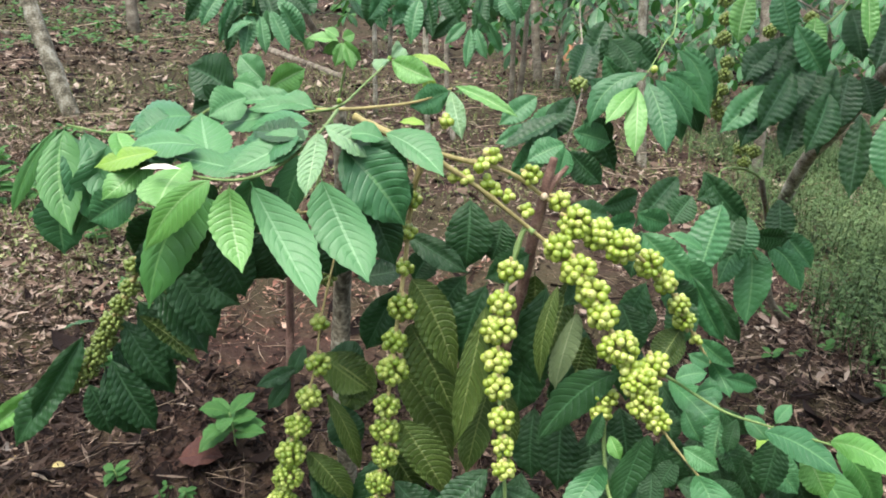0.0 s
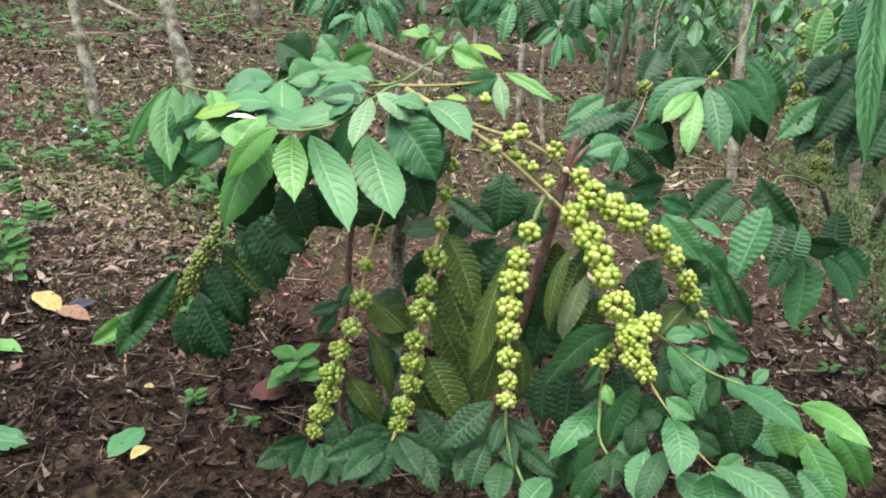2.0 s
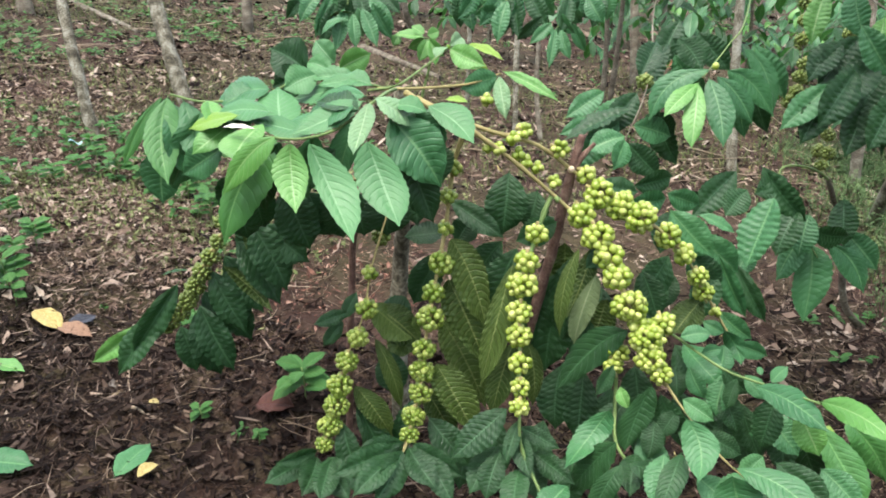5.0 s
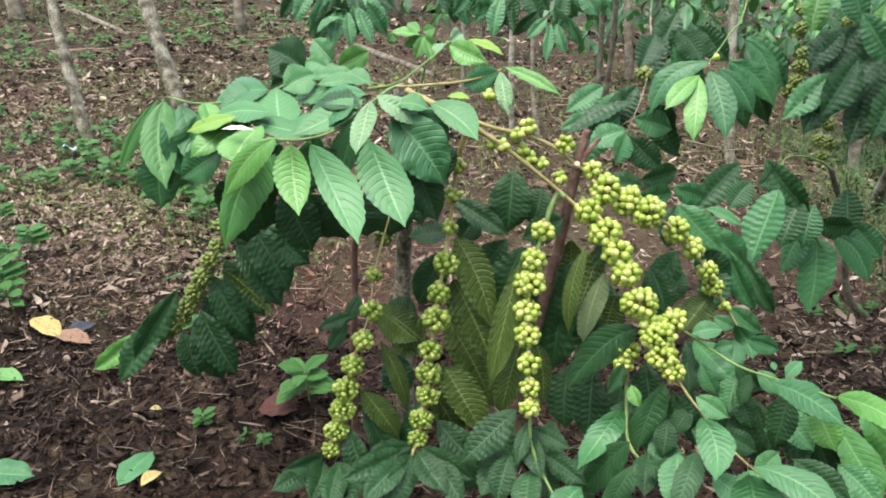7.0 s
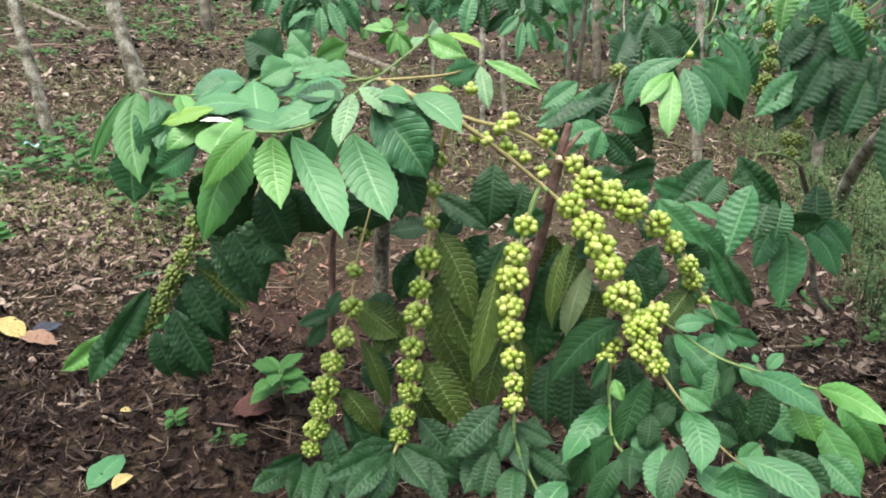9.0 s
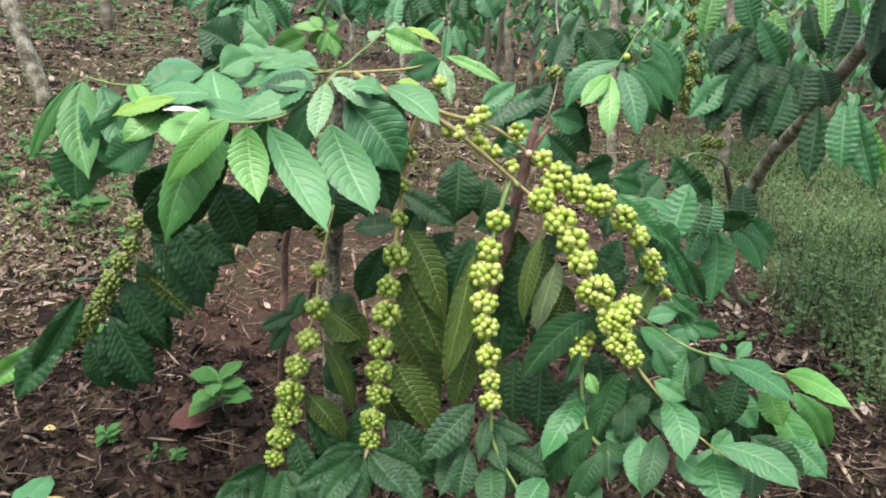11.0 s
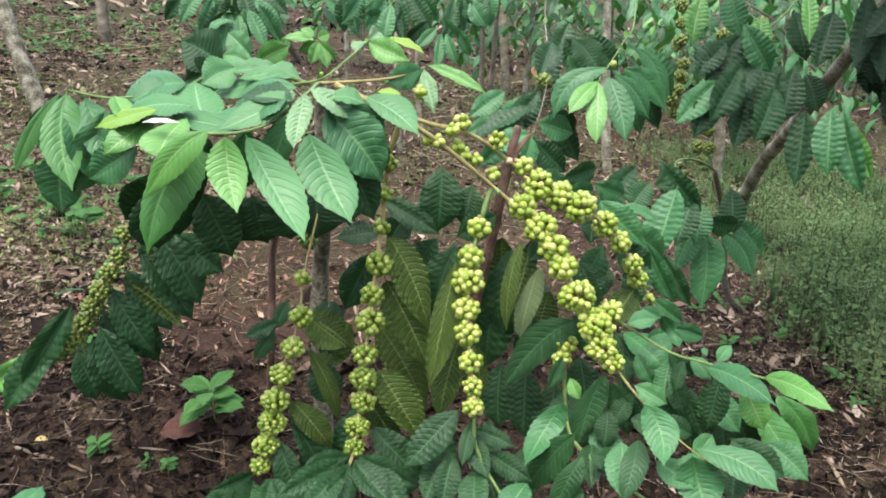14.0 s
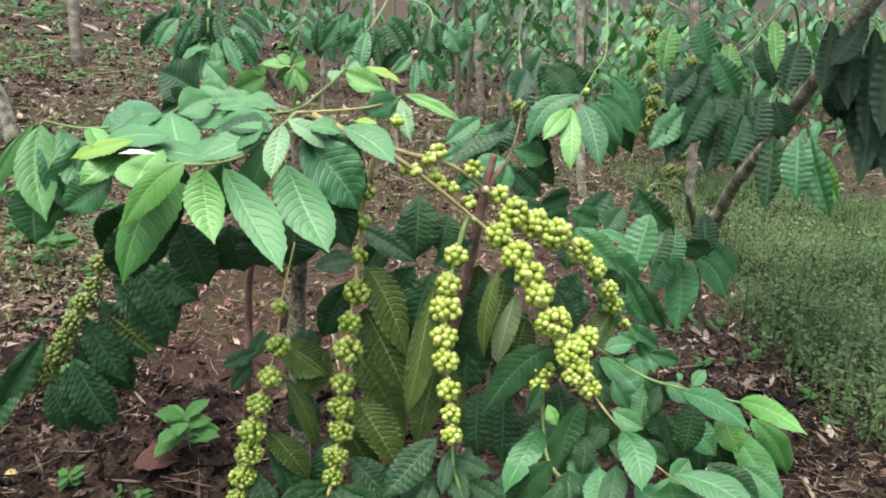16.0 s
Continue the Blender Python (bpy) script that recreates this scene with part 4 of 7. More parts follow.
leaf(canopy, (0.040, 0.919, 0.950), (0.085, 0.927, 0.941), 0.038, (0.24, -0.43, 0.87), "pale")
leaf(canopy, (0.033, 0.913, 0.939), (0.081, 0.929, 0.865), 0.062, (0.71, -0.63, 0.33), "mid")
leaf(canopy, (0.049, 0.940, 0.942), (0.101, 0.950, 0.877), 0.055, (0.35, -0.93, 0.15), "mid")
leaf(canopy, (-0.115, 1.024, 0.976), (-0.155, 0.984, 0.957), 0.051, (0.46, -0.72, 0.52), "pale")
leaf(canopy, (-0.074, 1.010, 0.970), (-0.018, 0.999, 0.964), 0.039, (0.01, -0.49, 0.87), "pale")
leaf(canopy, (-0.034, 0.998, 0.972), (-0.106, 0.999, 0.963), 0.033, (-0.11, -0.53, 0.84), "pale")
leaf(canopy, (-0.150, 1.064, 0.988), (-0.098, 1.049, 0.973), 0.035, (-0.08, -0.83, 0.55), "pale")
leaf(left_branch, (-0.330, 0.956, 0.940), (-0.291, 0.920, 0.822), 0.069, (0.78, -0.47, 0.41), "mid")
leaf(left_branch, (-0.277, 0.944, 0.930), (-0.335, 0.926, 0.810), 0.060, (0.47, -0.88, -0.10), "mid")
leaf(left_branch, (-0.215, 0.917, 0.936), (-0.163, 0.879, 0.920), 0.048, (0.08, -0.29, 0.95), "mid")
leaf(string_one, (-0.048, 0.923, 0.457), (0.006, 0.912, 0.339), 0.046, (0.65, -0.67, 0.36), "dark")
leaf(string_one, (-0.044, 1.059, 0.576), (0.014, 1.066, 0.556), 0.059, (0.28, -0.77, 0.57), "deep")
leaf(string_one, (-0.107, 0.858, 0.386), (-0.154, 0.789, 0.379), 0.039, (0.60, -0.47, 0.65), "dark")
leaf(string_one, (-0.065, 0.851, 0.397), (-0.057, 0.777, 0.372), 0.043, (0.45, -0.24, 0.86), "dark")
leaf(string_one, (-0.041, 0.836, 0.401), (0.032, 0.804, 0.384), 0.040, (-0.28, -0.85, 0.46), "dark")
leaf(string_two, (0.065, 1.083, 0.678), (0.013, 1.073, 0.574), 0.058, (0.08, -1.00, 0.05), "deep")
leaf(string_two, (0.054, 0.971, 0.459), (0.018, 0.939, 0.343), 0.047, (-0.38, -0.85, 0.36), "deep")
leaf(string_two, (0.082, 0.857, 0.433), (0.144, 0.807, 0.379), 0.042, (0.05, -0.70, 0.71), "dark")
leaf(string_two, (0.049, 0.846, 0.426), (0.004, 0.761, 0.405), 0.042, (0.36, -0.40, 0.84), "dark")
leaf(string_three, (0.227, 1.069, 0.711), (0.260, 1.091, 0.744), 0.045, (-0.01, -0.83, 0.55), "dark")
leaf(string_three, (0.219, 1.067, 0.653), (0.231, 1.058, 0.513), 0.065, (0.31, -0.95, 0.08), "dark")
leaf(string_three, (0.171, 1.076, 0.706), (0.123, 1.075, 0.623), 0.056, (-0.16, -0.98, 0.10), "dark")
leaf(string_three, (0.252, 0.863, 0.452), (0.320, 0.827, 0.430), 0.036, (-0.27, -0.82, 0.51), "dark")
leaf(string_three, (0.199, 0.888, 0.437), (0.167, 0.818, 0.393), 0.046, (0.07, -0.56, 0.83), "dark")
leaf(string_three, (0.239, 0.834, 0.442), (0.241, 0.757, 0.416), 0.044, (-0.20, -0.32, 0.93), "dark")
leaf(string_four, (0.271, 1.080, 0.710), (0.266, 1.057, 0.600), 0.055, (0.12, 0.97, -0.20), "olive")
leaf(string_four, (0.346, 1.008, 0.648), (0.325, 0.989, 0.559), 0.052, (0.06, 0.97, -0.22), "olive")
leaf(string_four, (0.395, 1.073, 0.671), (0.426, 1.051, 0.596), 0.053, (-0.20, -0.96, 0.21), "dark")
leaf(string_four, (0.386, 0.942, 0.514), (0.349, 0.885, 0.449), 0.050, (-0.10, -0.72, 0.69), "dark")
leaf(string_four, (0.411, 0.895, 0.490), (0.443, 0.838, 0.439), 0.048, (-0.12, -0.70, 0.70), "mid")
leaf(string_four, (0.359, 0.802, 0.455), (0.375, 0.750, 0.426), 0.053, (-0.29, -0.54, 0.79), "dark")
leaf(string_four, (0.313, 0.808, 0.443), (0.280, 0.747, 0.422), 0.046, (-0.01, -0.33, 0.94), "mid")
leaf(string_four, (0.437, 0.820, 0.508), (0.429, 0.757, 0.465), 0.052, (-0.12, -0.55, 0.83), "mid")
leaf(string_four, (0.454, 0.870, 0.512), (0.513, 0.858, 0.500), 0.039, (-0.04, -0.79, 0.61), "dark")
leaf(string_five, (0.429, 1.206, 0.763), (0.488, 1.232, 0.737), 0.048, (0.38, -0.92, -0.07), "mid")
leaf(string_five, (0.373, 1.197, 0.774), (0.440, 1.259, 0.779), 0.048, (0.68, -0.73, -0.04), "dark")
leaf(string_five, (0.479, 1.193, 0.699), (0.560, 1.206, 0.627), 0.057, (0.25, -0.96, 0.10), "mid")
leaf(string_five, (0.510, 1.179, 0.645), (0.496, 1.141, 0.557), 0.053, (-0.10, -0.91, 0.41), "dark")
leaf(string_five, (0.442, 1.218, 0.730), (0.427, 1.186, 0.659), 0.058, (-0.02, -0.91, 0.41), "dark")
leaf(string_five, (0.526, 1.118, 0.591), (0.578, 1.095, 0.556), 0.046, (-0.31, -0.94, 0.16), "mid")
leaf(string_five, (0.528, 1.043, 0.569), (0.519, 1.004, 0.530), 0.035, (0.34, -0.69, 0.64), "mid")
leaf(right_shoot, (0.522, 0.935, 0.579), (0.510, 0.909, 0.520), 0.037, (-0.25, -0.86, 0.44), "mid")
leaf(right_shoot, (0.584, 0.903, 0.569), (0.570, 0.888, 0.486), 0.044, (-0.54, -0.81, 0.23), "dark")
leaf(right_shoot, (0.609, 0.885, 0.565), (0.642, 0.868, 0.501), 0.045, (0.09, -0.95, 0.30), "light")
leaf(right_shoot, (0.548, 0.837, 0.483), (0.514, 0.774, 0.456), 0.052, (-0.26, -0.26, 0.93), "mid")
leaf(right_shoot, (0.595, 0.826, 0.480), (0.574, 0.766, 0.454), 0.051, (-0.19, -0.33, 0.92), "dark")
leaf(right_shoot, (0.479, 0.802, 0.491), (0.524, 0.763, 0.476), 0.043, (-0.25, -0.59, 0.77), "mid")
leaf(right_shoot, (0.643, 0.862, 0.487), (0.690, 0.818, 0.456), 0.044, (-0.35, -0.75, 0.56), "mid")
leaf(right_shoot, (0.573, 0.869, 0.491), (0.534, 0.829, 0.469), 0.043, (0.39, -0.70, 0.60), "pale")
leaf(right_shoot, (0.467, 0.926, 0.589), (0.493, 0.914, 0.543), 0.027, (-0.12, -0.98, 0.18), "mid")
leaf(right_shoot, (0.482, 0.935, 0.603), (0.512, 0.945, 0.610), 0.021, (0.18, -0.85, 0.49), "mid")
leaf(right_shoot, (0.512, 0.927, 0.592), (0.553, 0.922, 0.554), 0.029, (-0.01, -0.99, 0.12), "dark")
leaf(right_shoot, (0.540, 0.911, 0.591), (0.569, 0.896, 0.563), 0.026, (0.03, -0.87, 0.49), "mid")
leaf(right_shoot, (0.532, 0.908, 0.587), (0.521, 0.897, 0.539), 0.023, (-0.60, -0.74, 0.30), "dark")
leaf(right_shoot, (0.456, 0.882, 0.541), (0.433, 0.871, 0.499), 0.032, (-0.29, -0.87, 0.40), "dark")
leaf(right_shoot, (0.489, 0.861, 0.522), (0.543, 0.862, 0.492), 0.034, (0.25, -0.88, 0.40), "dark")
leaf(right_shoot, (0.450, 0.940, 0.579), (0.456, 0.923, 0.533), 0.029, (0.05, -0.94, 0.35), "dark")
leaf(right_shoot, (0.571, 0.887, 0.595), (0.592, 0.901, 0.615), 0.023, (-0.14, -0.76, 0.63), "mid")
leaf(right_shoot, (0.521, 0.929, 0.509), (0.531, 0.914, 0.463), 0.036, (-0.30, -0.92, 0.24), "dark")
leaf(right_shoot, (0.490, 1.029, 0.612), (0.524, 1.030, 0.594), 0.031, (0.22, -0.91, 0.35), "mid")
leaf(right_shoot, (0.538, 1.009, 0.587), (0.588, 1.014, 0.570), 0.030, (0.14, -0.98, 0.11), "mid")
# filler leaves behind, the shade between the strings put into their tone
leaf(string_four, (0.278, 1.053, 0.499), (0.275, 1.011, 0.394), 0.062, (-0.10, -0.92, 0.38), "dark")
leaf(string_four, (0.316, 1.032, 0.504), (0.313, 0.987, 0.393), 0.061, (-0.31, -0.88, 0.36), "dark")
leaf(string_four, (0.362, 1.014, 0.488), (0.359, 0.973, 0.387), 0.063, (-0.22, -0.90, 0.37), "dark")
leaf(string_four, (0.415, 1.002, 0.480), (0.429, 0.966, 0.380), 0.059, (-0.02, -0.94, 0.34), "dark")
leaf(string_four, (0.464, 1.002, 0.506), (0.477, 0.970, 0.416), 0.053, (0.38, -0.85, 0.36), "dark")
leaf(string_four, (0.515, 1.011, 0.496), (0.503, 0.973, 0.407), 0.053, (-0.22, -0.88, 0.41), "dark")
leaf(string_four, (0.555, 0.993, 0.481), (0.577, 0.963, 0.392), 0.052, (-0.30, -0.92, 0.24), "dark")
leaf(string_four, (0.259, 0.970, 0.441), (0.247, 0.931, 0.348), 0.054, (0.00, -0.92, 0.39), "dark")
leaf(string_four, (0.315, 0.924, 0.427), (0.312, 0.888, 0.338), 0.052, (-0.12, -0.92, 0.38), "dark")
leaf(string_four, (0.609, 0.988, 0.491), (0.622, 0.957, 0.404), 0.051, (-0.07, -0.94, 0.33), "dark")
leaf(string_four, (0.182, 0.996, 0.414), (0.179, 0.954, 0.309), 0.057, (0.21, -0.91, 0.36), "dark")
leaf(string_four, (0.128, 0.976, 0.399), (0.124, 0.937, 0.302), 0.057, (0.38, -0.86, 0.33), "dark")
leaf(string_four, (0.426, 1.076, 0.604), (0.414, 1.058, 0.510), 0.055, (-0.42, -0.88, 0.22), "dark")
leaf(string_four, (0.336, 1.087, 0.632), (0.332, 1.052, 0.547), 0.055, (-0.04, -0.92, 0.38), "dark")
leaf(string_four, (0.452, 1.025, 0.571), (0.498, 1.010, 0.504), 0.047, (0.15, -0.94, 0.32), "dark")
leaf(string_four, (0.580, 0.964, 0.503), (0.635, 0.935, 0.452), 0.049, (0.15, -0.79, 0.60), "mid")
# left hanging leaves: deep tone stands for the canopy's shade over them
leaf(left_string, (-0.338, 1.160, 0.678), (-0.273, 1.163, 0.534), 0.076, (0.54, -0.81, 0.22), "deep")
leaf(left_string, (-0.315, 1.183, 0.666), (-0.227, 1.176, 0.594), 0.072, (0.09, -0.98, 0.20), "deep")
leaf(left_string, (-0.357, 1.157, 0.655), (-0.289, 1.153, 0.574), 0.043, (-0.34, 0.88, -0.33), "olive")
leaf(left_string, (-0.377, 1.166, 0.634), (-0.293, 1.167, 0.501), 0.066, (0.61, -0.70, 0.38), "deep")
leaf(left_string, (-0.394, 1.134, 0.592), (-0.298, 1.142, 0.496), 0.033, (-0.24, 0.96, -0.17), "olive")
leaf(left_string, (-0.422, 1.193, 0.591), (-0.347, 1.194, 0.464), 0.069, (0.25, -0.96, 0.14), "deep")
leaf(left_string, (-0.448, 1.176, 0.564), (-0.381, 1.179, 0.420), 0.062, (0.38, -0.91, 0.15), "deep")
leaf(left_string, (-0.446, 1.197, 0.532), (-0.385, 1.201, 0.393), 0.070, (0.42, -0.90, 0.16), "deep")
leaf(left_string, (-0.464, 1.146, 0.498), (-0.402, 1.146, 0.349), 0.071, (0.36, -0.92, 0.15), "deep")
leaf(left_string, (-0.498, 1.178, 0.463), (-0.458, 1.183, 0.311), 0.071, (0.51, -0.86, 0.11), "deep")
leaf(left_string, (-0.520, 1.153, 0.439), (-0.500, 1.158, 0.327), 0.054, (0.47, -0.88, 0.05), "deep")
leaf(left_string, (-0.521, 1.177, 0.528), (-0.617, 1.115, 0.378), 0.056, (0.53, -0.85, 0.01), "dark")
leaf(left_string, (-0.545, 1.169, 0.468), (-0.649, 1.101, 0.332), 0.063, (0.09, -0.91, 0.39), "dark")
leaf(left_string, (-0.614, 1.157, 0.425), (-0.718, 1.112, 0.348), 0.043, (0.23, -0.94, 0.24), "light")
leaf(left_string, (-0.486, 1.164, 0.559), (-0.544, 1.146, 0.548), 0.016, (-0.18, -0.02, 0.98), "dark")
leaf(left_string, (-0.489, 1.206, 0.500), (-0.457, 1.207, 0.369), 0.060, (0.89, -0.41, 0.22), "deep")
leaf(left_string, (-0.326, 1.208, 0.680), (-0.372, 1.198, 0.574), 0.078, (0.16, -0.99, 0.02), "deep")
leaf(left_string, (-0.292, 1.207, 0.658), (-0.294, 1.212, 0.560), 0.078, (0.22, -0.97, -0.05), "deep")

# buds at the shoot tips
def bud(branch, at, size, mat):
    v = [Vector(q) * size + Vector(at) - ORIGIN[branch.name] for q in CV]
    part("bud", mesh_of("bud", v, CF, [mat, mat], None, CS), branch, "pale yellow-green shoot bud")


bud(canopy, (-0.008, 1.090, 0.959), 0.0034, TOPS["yellow"])
bud(top_shoot, (0.032, 1.280, 0.993), 0.004, TOPS["yellow"])

# cherries
for place, r in (((0.210, 1.009, 0.902), 0.0139), ((0.177, 0.981, 0.881), 0.0121), ((0.163, 0.978, 0.883), 0.0105), ((0.215, 1.003, 0.856), 0.0115), ((0.203, 0.999, 0.869), 0.0106), ((0.261, 1.032, 0.873), 0.0158), ((0.146, 1.051, 0.939), 0.0110), ((0.231, 1.009, 0.848), 0.0107), ((0.255, 1.022, 0.824), 0.0126), ((0.196, 0.991, 0.894), 0.0089)):
    cluster(bush, place, r, 0.0115, (0.9, 0.3, -0.4))
for place, r in (((0.237, 0.979, 0.754), 0.0191), ((0.226, 0.951, 0.718), 0.0206), ((0.223, 0.936, 0.688), 0.0238), ((0.223, 0.917, 0.653), 0.0204), ((0.224, 0.901, 0.622), 0.0204), ((0.229, 0.878, 0.589), 0.0186), ((0.233, 0.862, 0.560), 0.0161), ((0.235, 0.847, 0.536), 0.0160)):
    cluster(bush, place, r, 0.0124 if place[2] > 0.64 else 0.0112 if place[2] > 0.58 else 0.0094, (0.02, 0.1, 1.0))
for place, r in (((0.299, 0.999, 0.782), 0.0223), ((0.327, 0.979, 0.756), 0.0253), ((0.344, 0.963, 0.732), 0.0234), ((0.358, 0.946, 0.708), 0.0232), ((0.378, 0.926, 0.673), 0.0269), ((0.394, 0.920, 0.648), 0.0174), ((0.405, 0.906, 0.633), 0.0259), ((0.426, 0.928, 0.649), 0.0198), ((0.412, 0.893, 0.609), 0.0226), ((0.428, 0.884, 0.592), 0.0171)):
    cluster(bush, place, r, 0.0131 if place[2] > 0.69 else 0.0118 if place[2] > 0.64 else 0.0100, (-0.4, 0.2, 0.9))
for place, r in (((0.301, 1.047, 0.831), 0.0169), ((0.323, 1.031, 0.805), 0.0251), ((0.355, 1.033, 0.789), 0.0251), ((0.386, 1.024, 0.775), 0.0266), ((0.428, 1.053, 0.739), 0.0230), ((0.457, 1.069, 0.705), 0.0191)):
    cluster(bush, place, r, 0.0126, (-0.8, 0.1, 0.5))
for place, r in (((0.483, 1.081, 0.664), 0.0177), ((0.495, 1.089, 0.634), 0.0179), ((0.517, 1.097, 0.600), 0.0109), ((0.367, 0.936, 0.592), 0.0181), ((0.362, 0.927, 0.573), 0.0164)):
    cluster(bush, place, r, 0.0105, (-0.3, 0.2, 0.9))
for place, r in (((-0.025, 0.965, 0.674), 0.0160), ((-0.027, 0.948, 0.619), 0.0214), ((-0.039, 0.930, 0.575), 0.0214), ((-0.054, 0.915, 0.538), 0.0223), ((-0.064, 0.903, 0.501), 0.0242), ((-0.068, 0.892, 0.470), 0.0243), ((-0.077, 0.881, 0.436), 0.0226), ((-0.085, 0.872, 0.406), 0.0172)):
    cluster(bush, place, r * 0.90, 0.0114 if place[2] > 0.54 else 0.0096 if place[2] > 0.47 else 0.0080, (0.1, 0.2, 0.95), GREEN_CHERRY)
for place, r in (((0.102, 1.013, 0.841), 0.0170), ((0.094, 1.009, 0.796), 0.0173), ((0.090, 1.005, 0.745), 0.0166), ((0.087, 0.983, 0.693), 0.0245), ((0.079, 0.965, 0.650), 0.0210), ((0.077, 0.949, 0.612), 0.0263), ((0.070, 0.934, 0.565), 0.0220), ((0.067, 0.925, 0.530), 0.0238), ((0.067, 0.912, 0.497), 0.0221), ((0.061, 0.893, 0.466), 0.0220), ((0.059, 0.873, 0.444), 0.0174)):
    cluster(bush, place, r * 0.90, 0.0114 if place[2] > 0.54 else 0.0096 if place[2] > 0.47 else 0.0080, (0.1, 0.2, 0.95), GREEN_CHERRY)
for place, r in (((-0.388, 1.146, 0.675), 0.0214), ((-0.408, 1.156, 0.630), 0.0219), ((-0.437, 1.168, 0.592), 0.0246), ((-0.461, 1.169, 0.556), 0.0272), ((-0.483, 1.172, 0.522), 0.0275), ((-0.505, 1.175, 0.487), 0.0279), ((-0.530, 1.179, 0.455), 0.0259), ((-0.550, 1.175, 0.431), 0.0213), ((-0.562, 1.172, 0.416), 0.0166), ((-0.044, 1.083, 0.693), 0.0212), ((-0.042, 1.111, 0.704), 0.0196)):
    cluster(bush, place, r * 0.80, 0.0090, (0.4, -0.2, 0.8), SMALL_CHERRY)

# ---- the trees behind ----
bud_tree = plant("coffee_tree", on_ground(1.02, 4.86), "slender pale-trunked coffee tree with a hanging leafy shoot", "coffee tree", "coffee trees behind the bush")
limb("trunk", [on_ground(1.02, 4.86, -0.03), (1.007, 4.938, 0.103), (0.989, 5.014, 0.444), (0.977, 5.060, 0.847), (0.970, 5.138, 1.327)], 0.035, 0.025, PALE_BARK, bud_tree, "pale lichened trunk", 10, 6, 0.15)
bud_shoot = limb("branch", [(0.970, 5.138, 1.327), (0.858, 3.661, 1.290), (0.665, 2.285, 0.999), (0.601, 2.074, 0.925), (0.532, 1.921, 0.860)], 0.003, 0.0016, GREEN_TWIG, bud_tree)
mid_branch = limb("branch", [(0.970, 5.138, 1.327), (0.465, 2.822, 1.087), (0.411, 2.167, 0.860), (0.392, 2.021, 0.783), (0.353, 1.850, 0.708)], 0.0026, 0.0014, BARK, bud_tree)
fan_bush = plant("coffee_bush", on_ground(1.30, 2.75), "low dark-leaved coffee bush with drooping leaves", "coffee plant")
limb("trunk", [on_ground(1.30, 2.75, -0.03), (1.180, 2.710, -0.060), (1.085, 2.537, 0.260), (0.918, 2.168, 0.548)], 0.016, 0.008, BARK, fan_bush, "thin grey trunk")
right_fan = limb("branch", [(1.085, 2.537, 0.260), (0.918, 2.168, 0.548), (0.761, 1.993, 0.621), (0.769, 1.908, 0.540), (0.879, 1.982, 0.380)], 0.004, 0.002, GREEN_TWIG, fan_bush)
right_tree = plant("coffee_tree", on_ground(1.68, 4.23), "leaning grey coffee tree with dark glossy foliage", "coffee tree", "coffee trees behind the bush")
limb("trunk", [on_ground(1.68, 4.23, -0.03), (1.627, 3.816, 0.154), (1.573, 3.379, 0.421), (1.501, 2.854, 0.740), (1.443, 2.420, 1.017), (1.492, 2.283, 1.218)], 0.036, 0.022, PALE_BARK, right_tree, "leaning grey-brown trunk", 10, 6, 0.15)
limb("trunk", [on_ground(1.75, 4.9, -0.03), (1.728, 4.861, 0.084), (1.702, 4.923, 0.547), (1.688, 5.065, 1.224)], 0.035, 0.028, BARK, right_tree, "upright grey trunk", 10, 6, 0.15)
edge_bough = limb("branch", [(1.492, 2.283, 1.218), (0.801, 1.187, 1.328), (0.500, 0.385, 1.156), (0.483, 0.335, 1.140)], 0.005, 0.002, GREEN_TWIG, right_tree)
SMOOTH.append(edge_bough)
right_tree_front = limb("branch", [(1.501, 2.854, 0.740), (1.313, 2.551, 1.097), (1.019, 2.123, 0.980), (0.881, 2.044, 0.925)], 0.005, 0.003, GREEN_TWIG, right_tree)
shaded_bough = limb("branch", [(1.443, 2.420, 1.017), (1.360, 2.111, 1.056), (1.380, 1.993, 0.878)], 0.005, 0.003, GREEN_TWIG, right_tree)
# unseen leaves overhead, added to keep sky light off the bough below
over = []
for k in range(9):
    a = Vector((1.492, 2.283, 1.218)) + Vector((-0.55 + 0.16 * k, 0.1 * (k % 3), 0.06 * (k % 2)))
    over.append([a, a + Vector((-0.15, -0.25, 0.16)), a + Vector((-0.2 + 0.05 * k, -0.5, 0.12)), a + Vector((-0.25, 0.5 - 0.1 * k, 0.0))])
rnd = random.Random(44)
p, ks = [], []
for way in over:
    q, kk = bough_poses(way, 9, 0.18, rnd, ("dark", "deep"), 0.35)
    p, ks = p + q, ks + kk
part("crown", leaves_mesh("crown", [Matrix.Translation(-on_ground(1.68, 4.23)) @ m for m in p], ks), right_tree, "unseen overhanging leaves added to shade the bough below")
rnd = random.Random(71)
for k in range(120):  # dense foliage below the leaning trunk, its shadow painted by dark undersides
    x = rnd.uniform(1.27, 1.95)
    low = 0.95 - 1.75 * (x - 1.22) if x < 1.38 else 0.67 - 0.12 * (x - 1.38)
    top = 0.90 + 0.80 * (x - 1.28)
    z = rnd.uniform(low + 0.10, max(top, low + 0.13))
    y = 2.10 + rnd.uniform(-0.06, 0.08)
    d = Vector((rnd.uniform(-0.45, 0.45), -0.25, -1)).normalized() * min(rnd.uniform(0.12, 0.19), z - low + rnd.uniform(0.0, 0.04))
    leaf(shaded_bough, (x, y, z), (x + d.x, y + d.y, z + d.z), rnd.uniform(0.055, 0.085), (rnd.uniform(-0.2, 0.5), 0.85, -0.4), "deep")
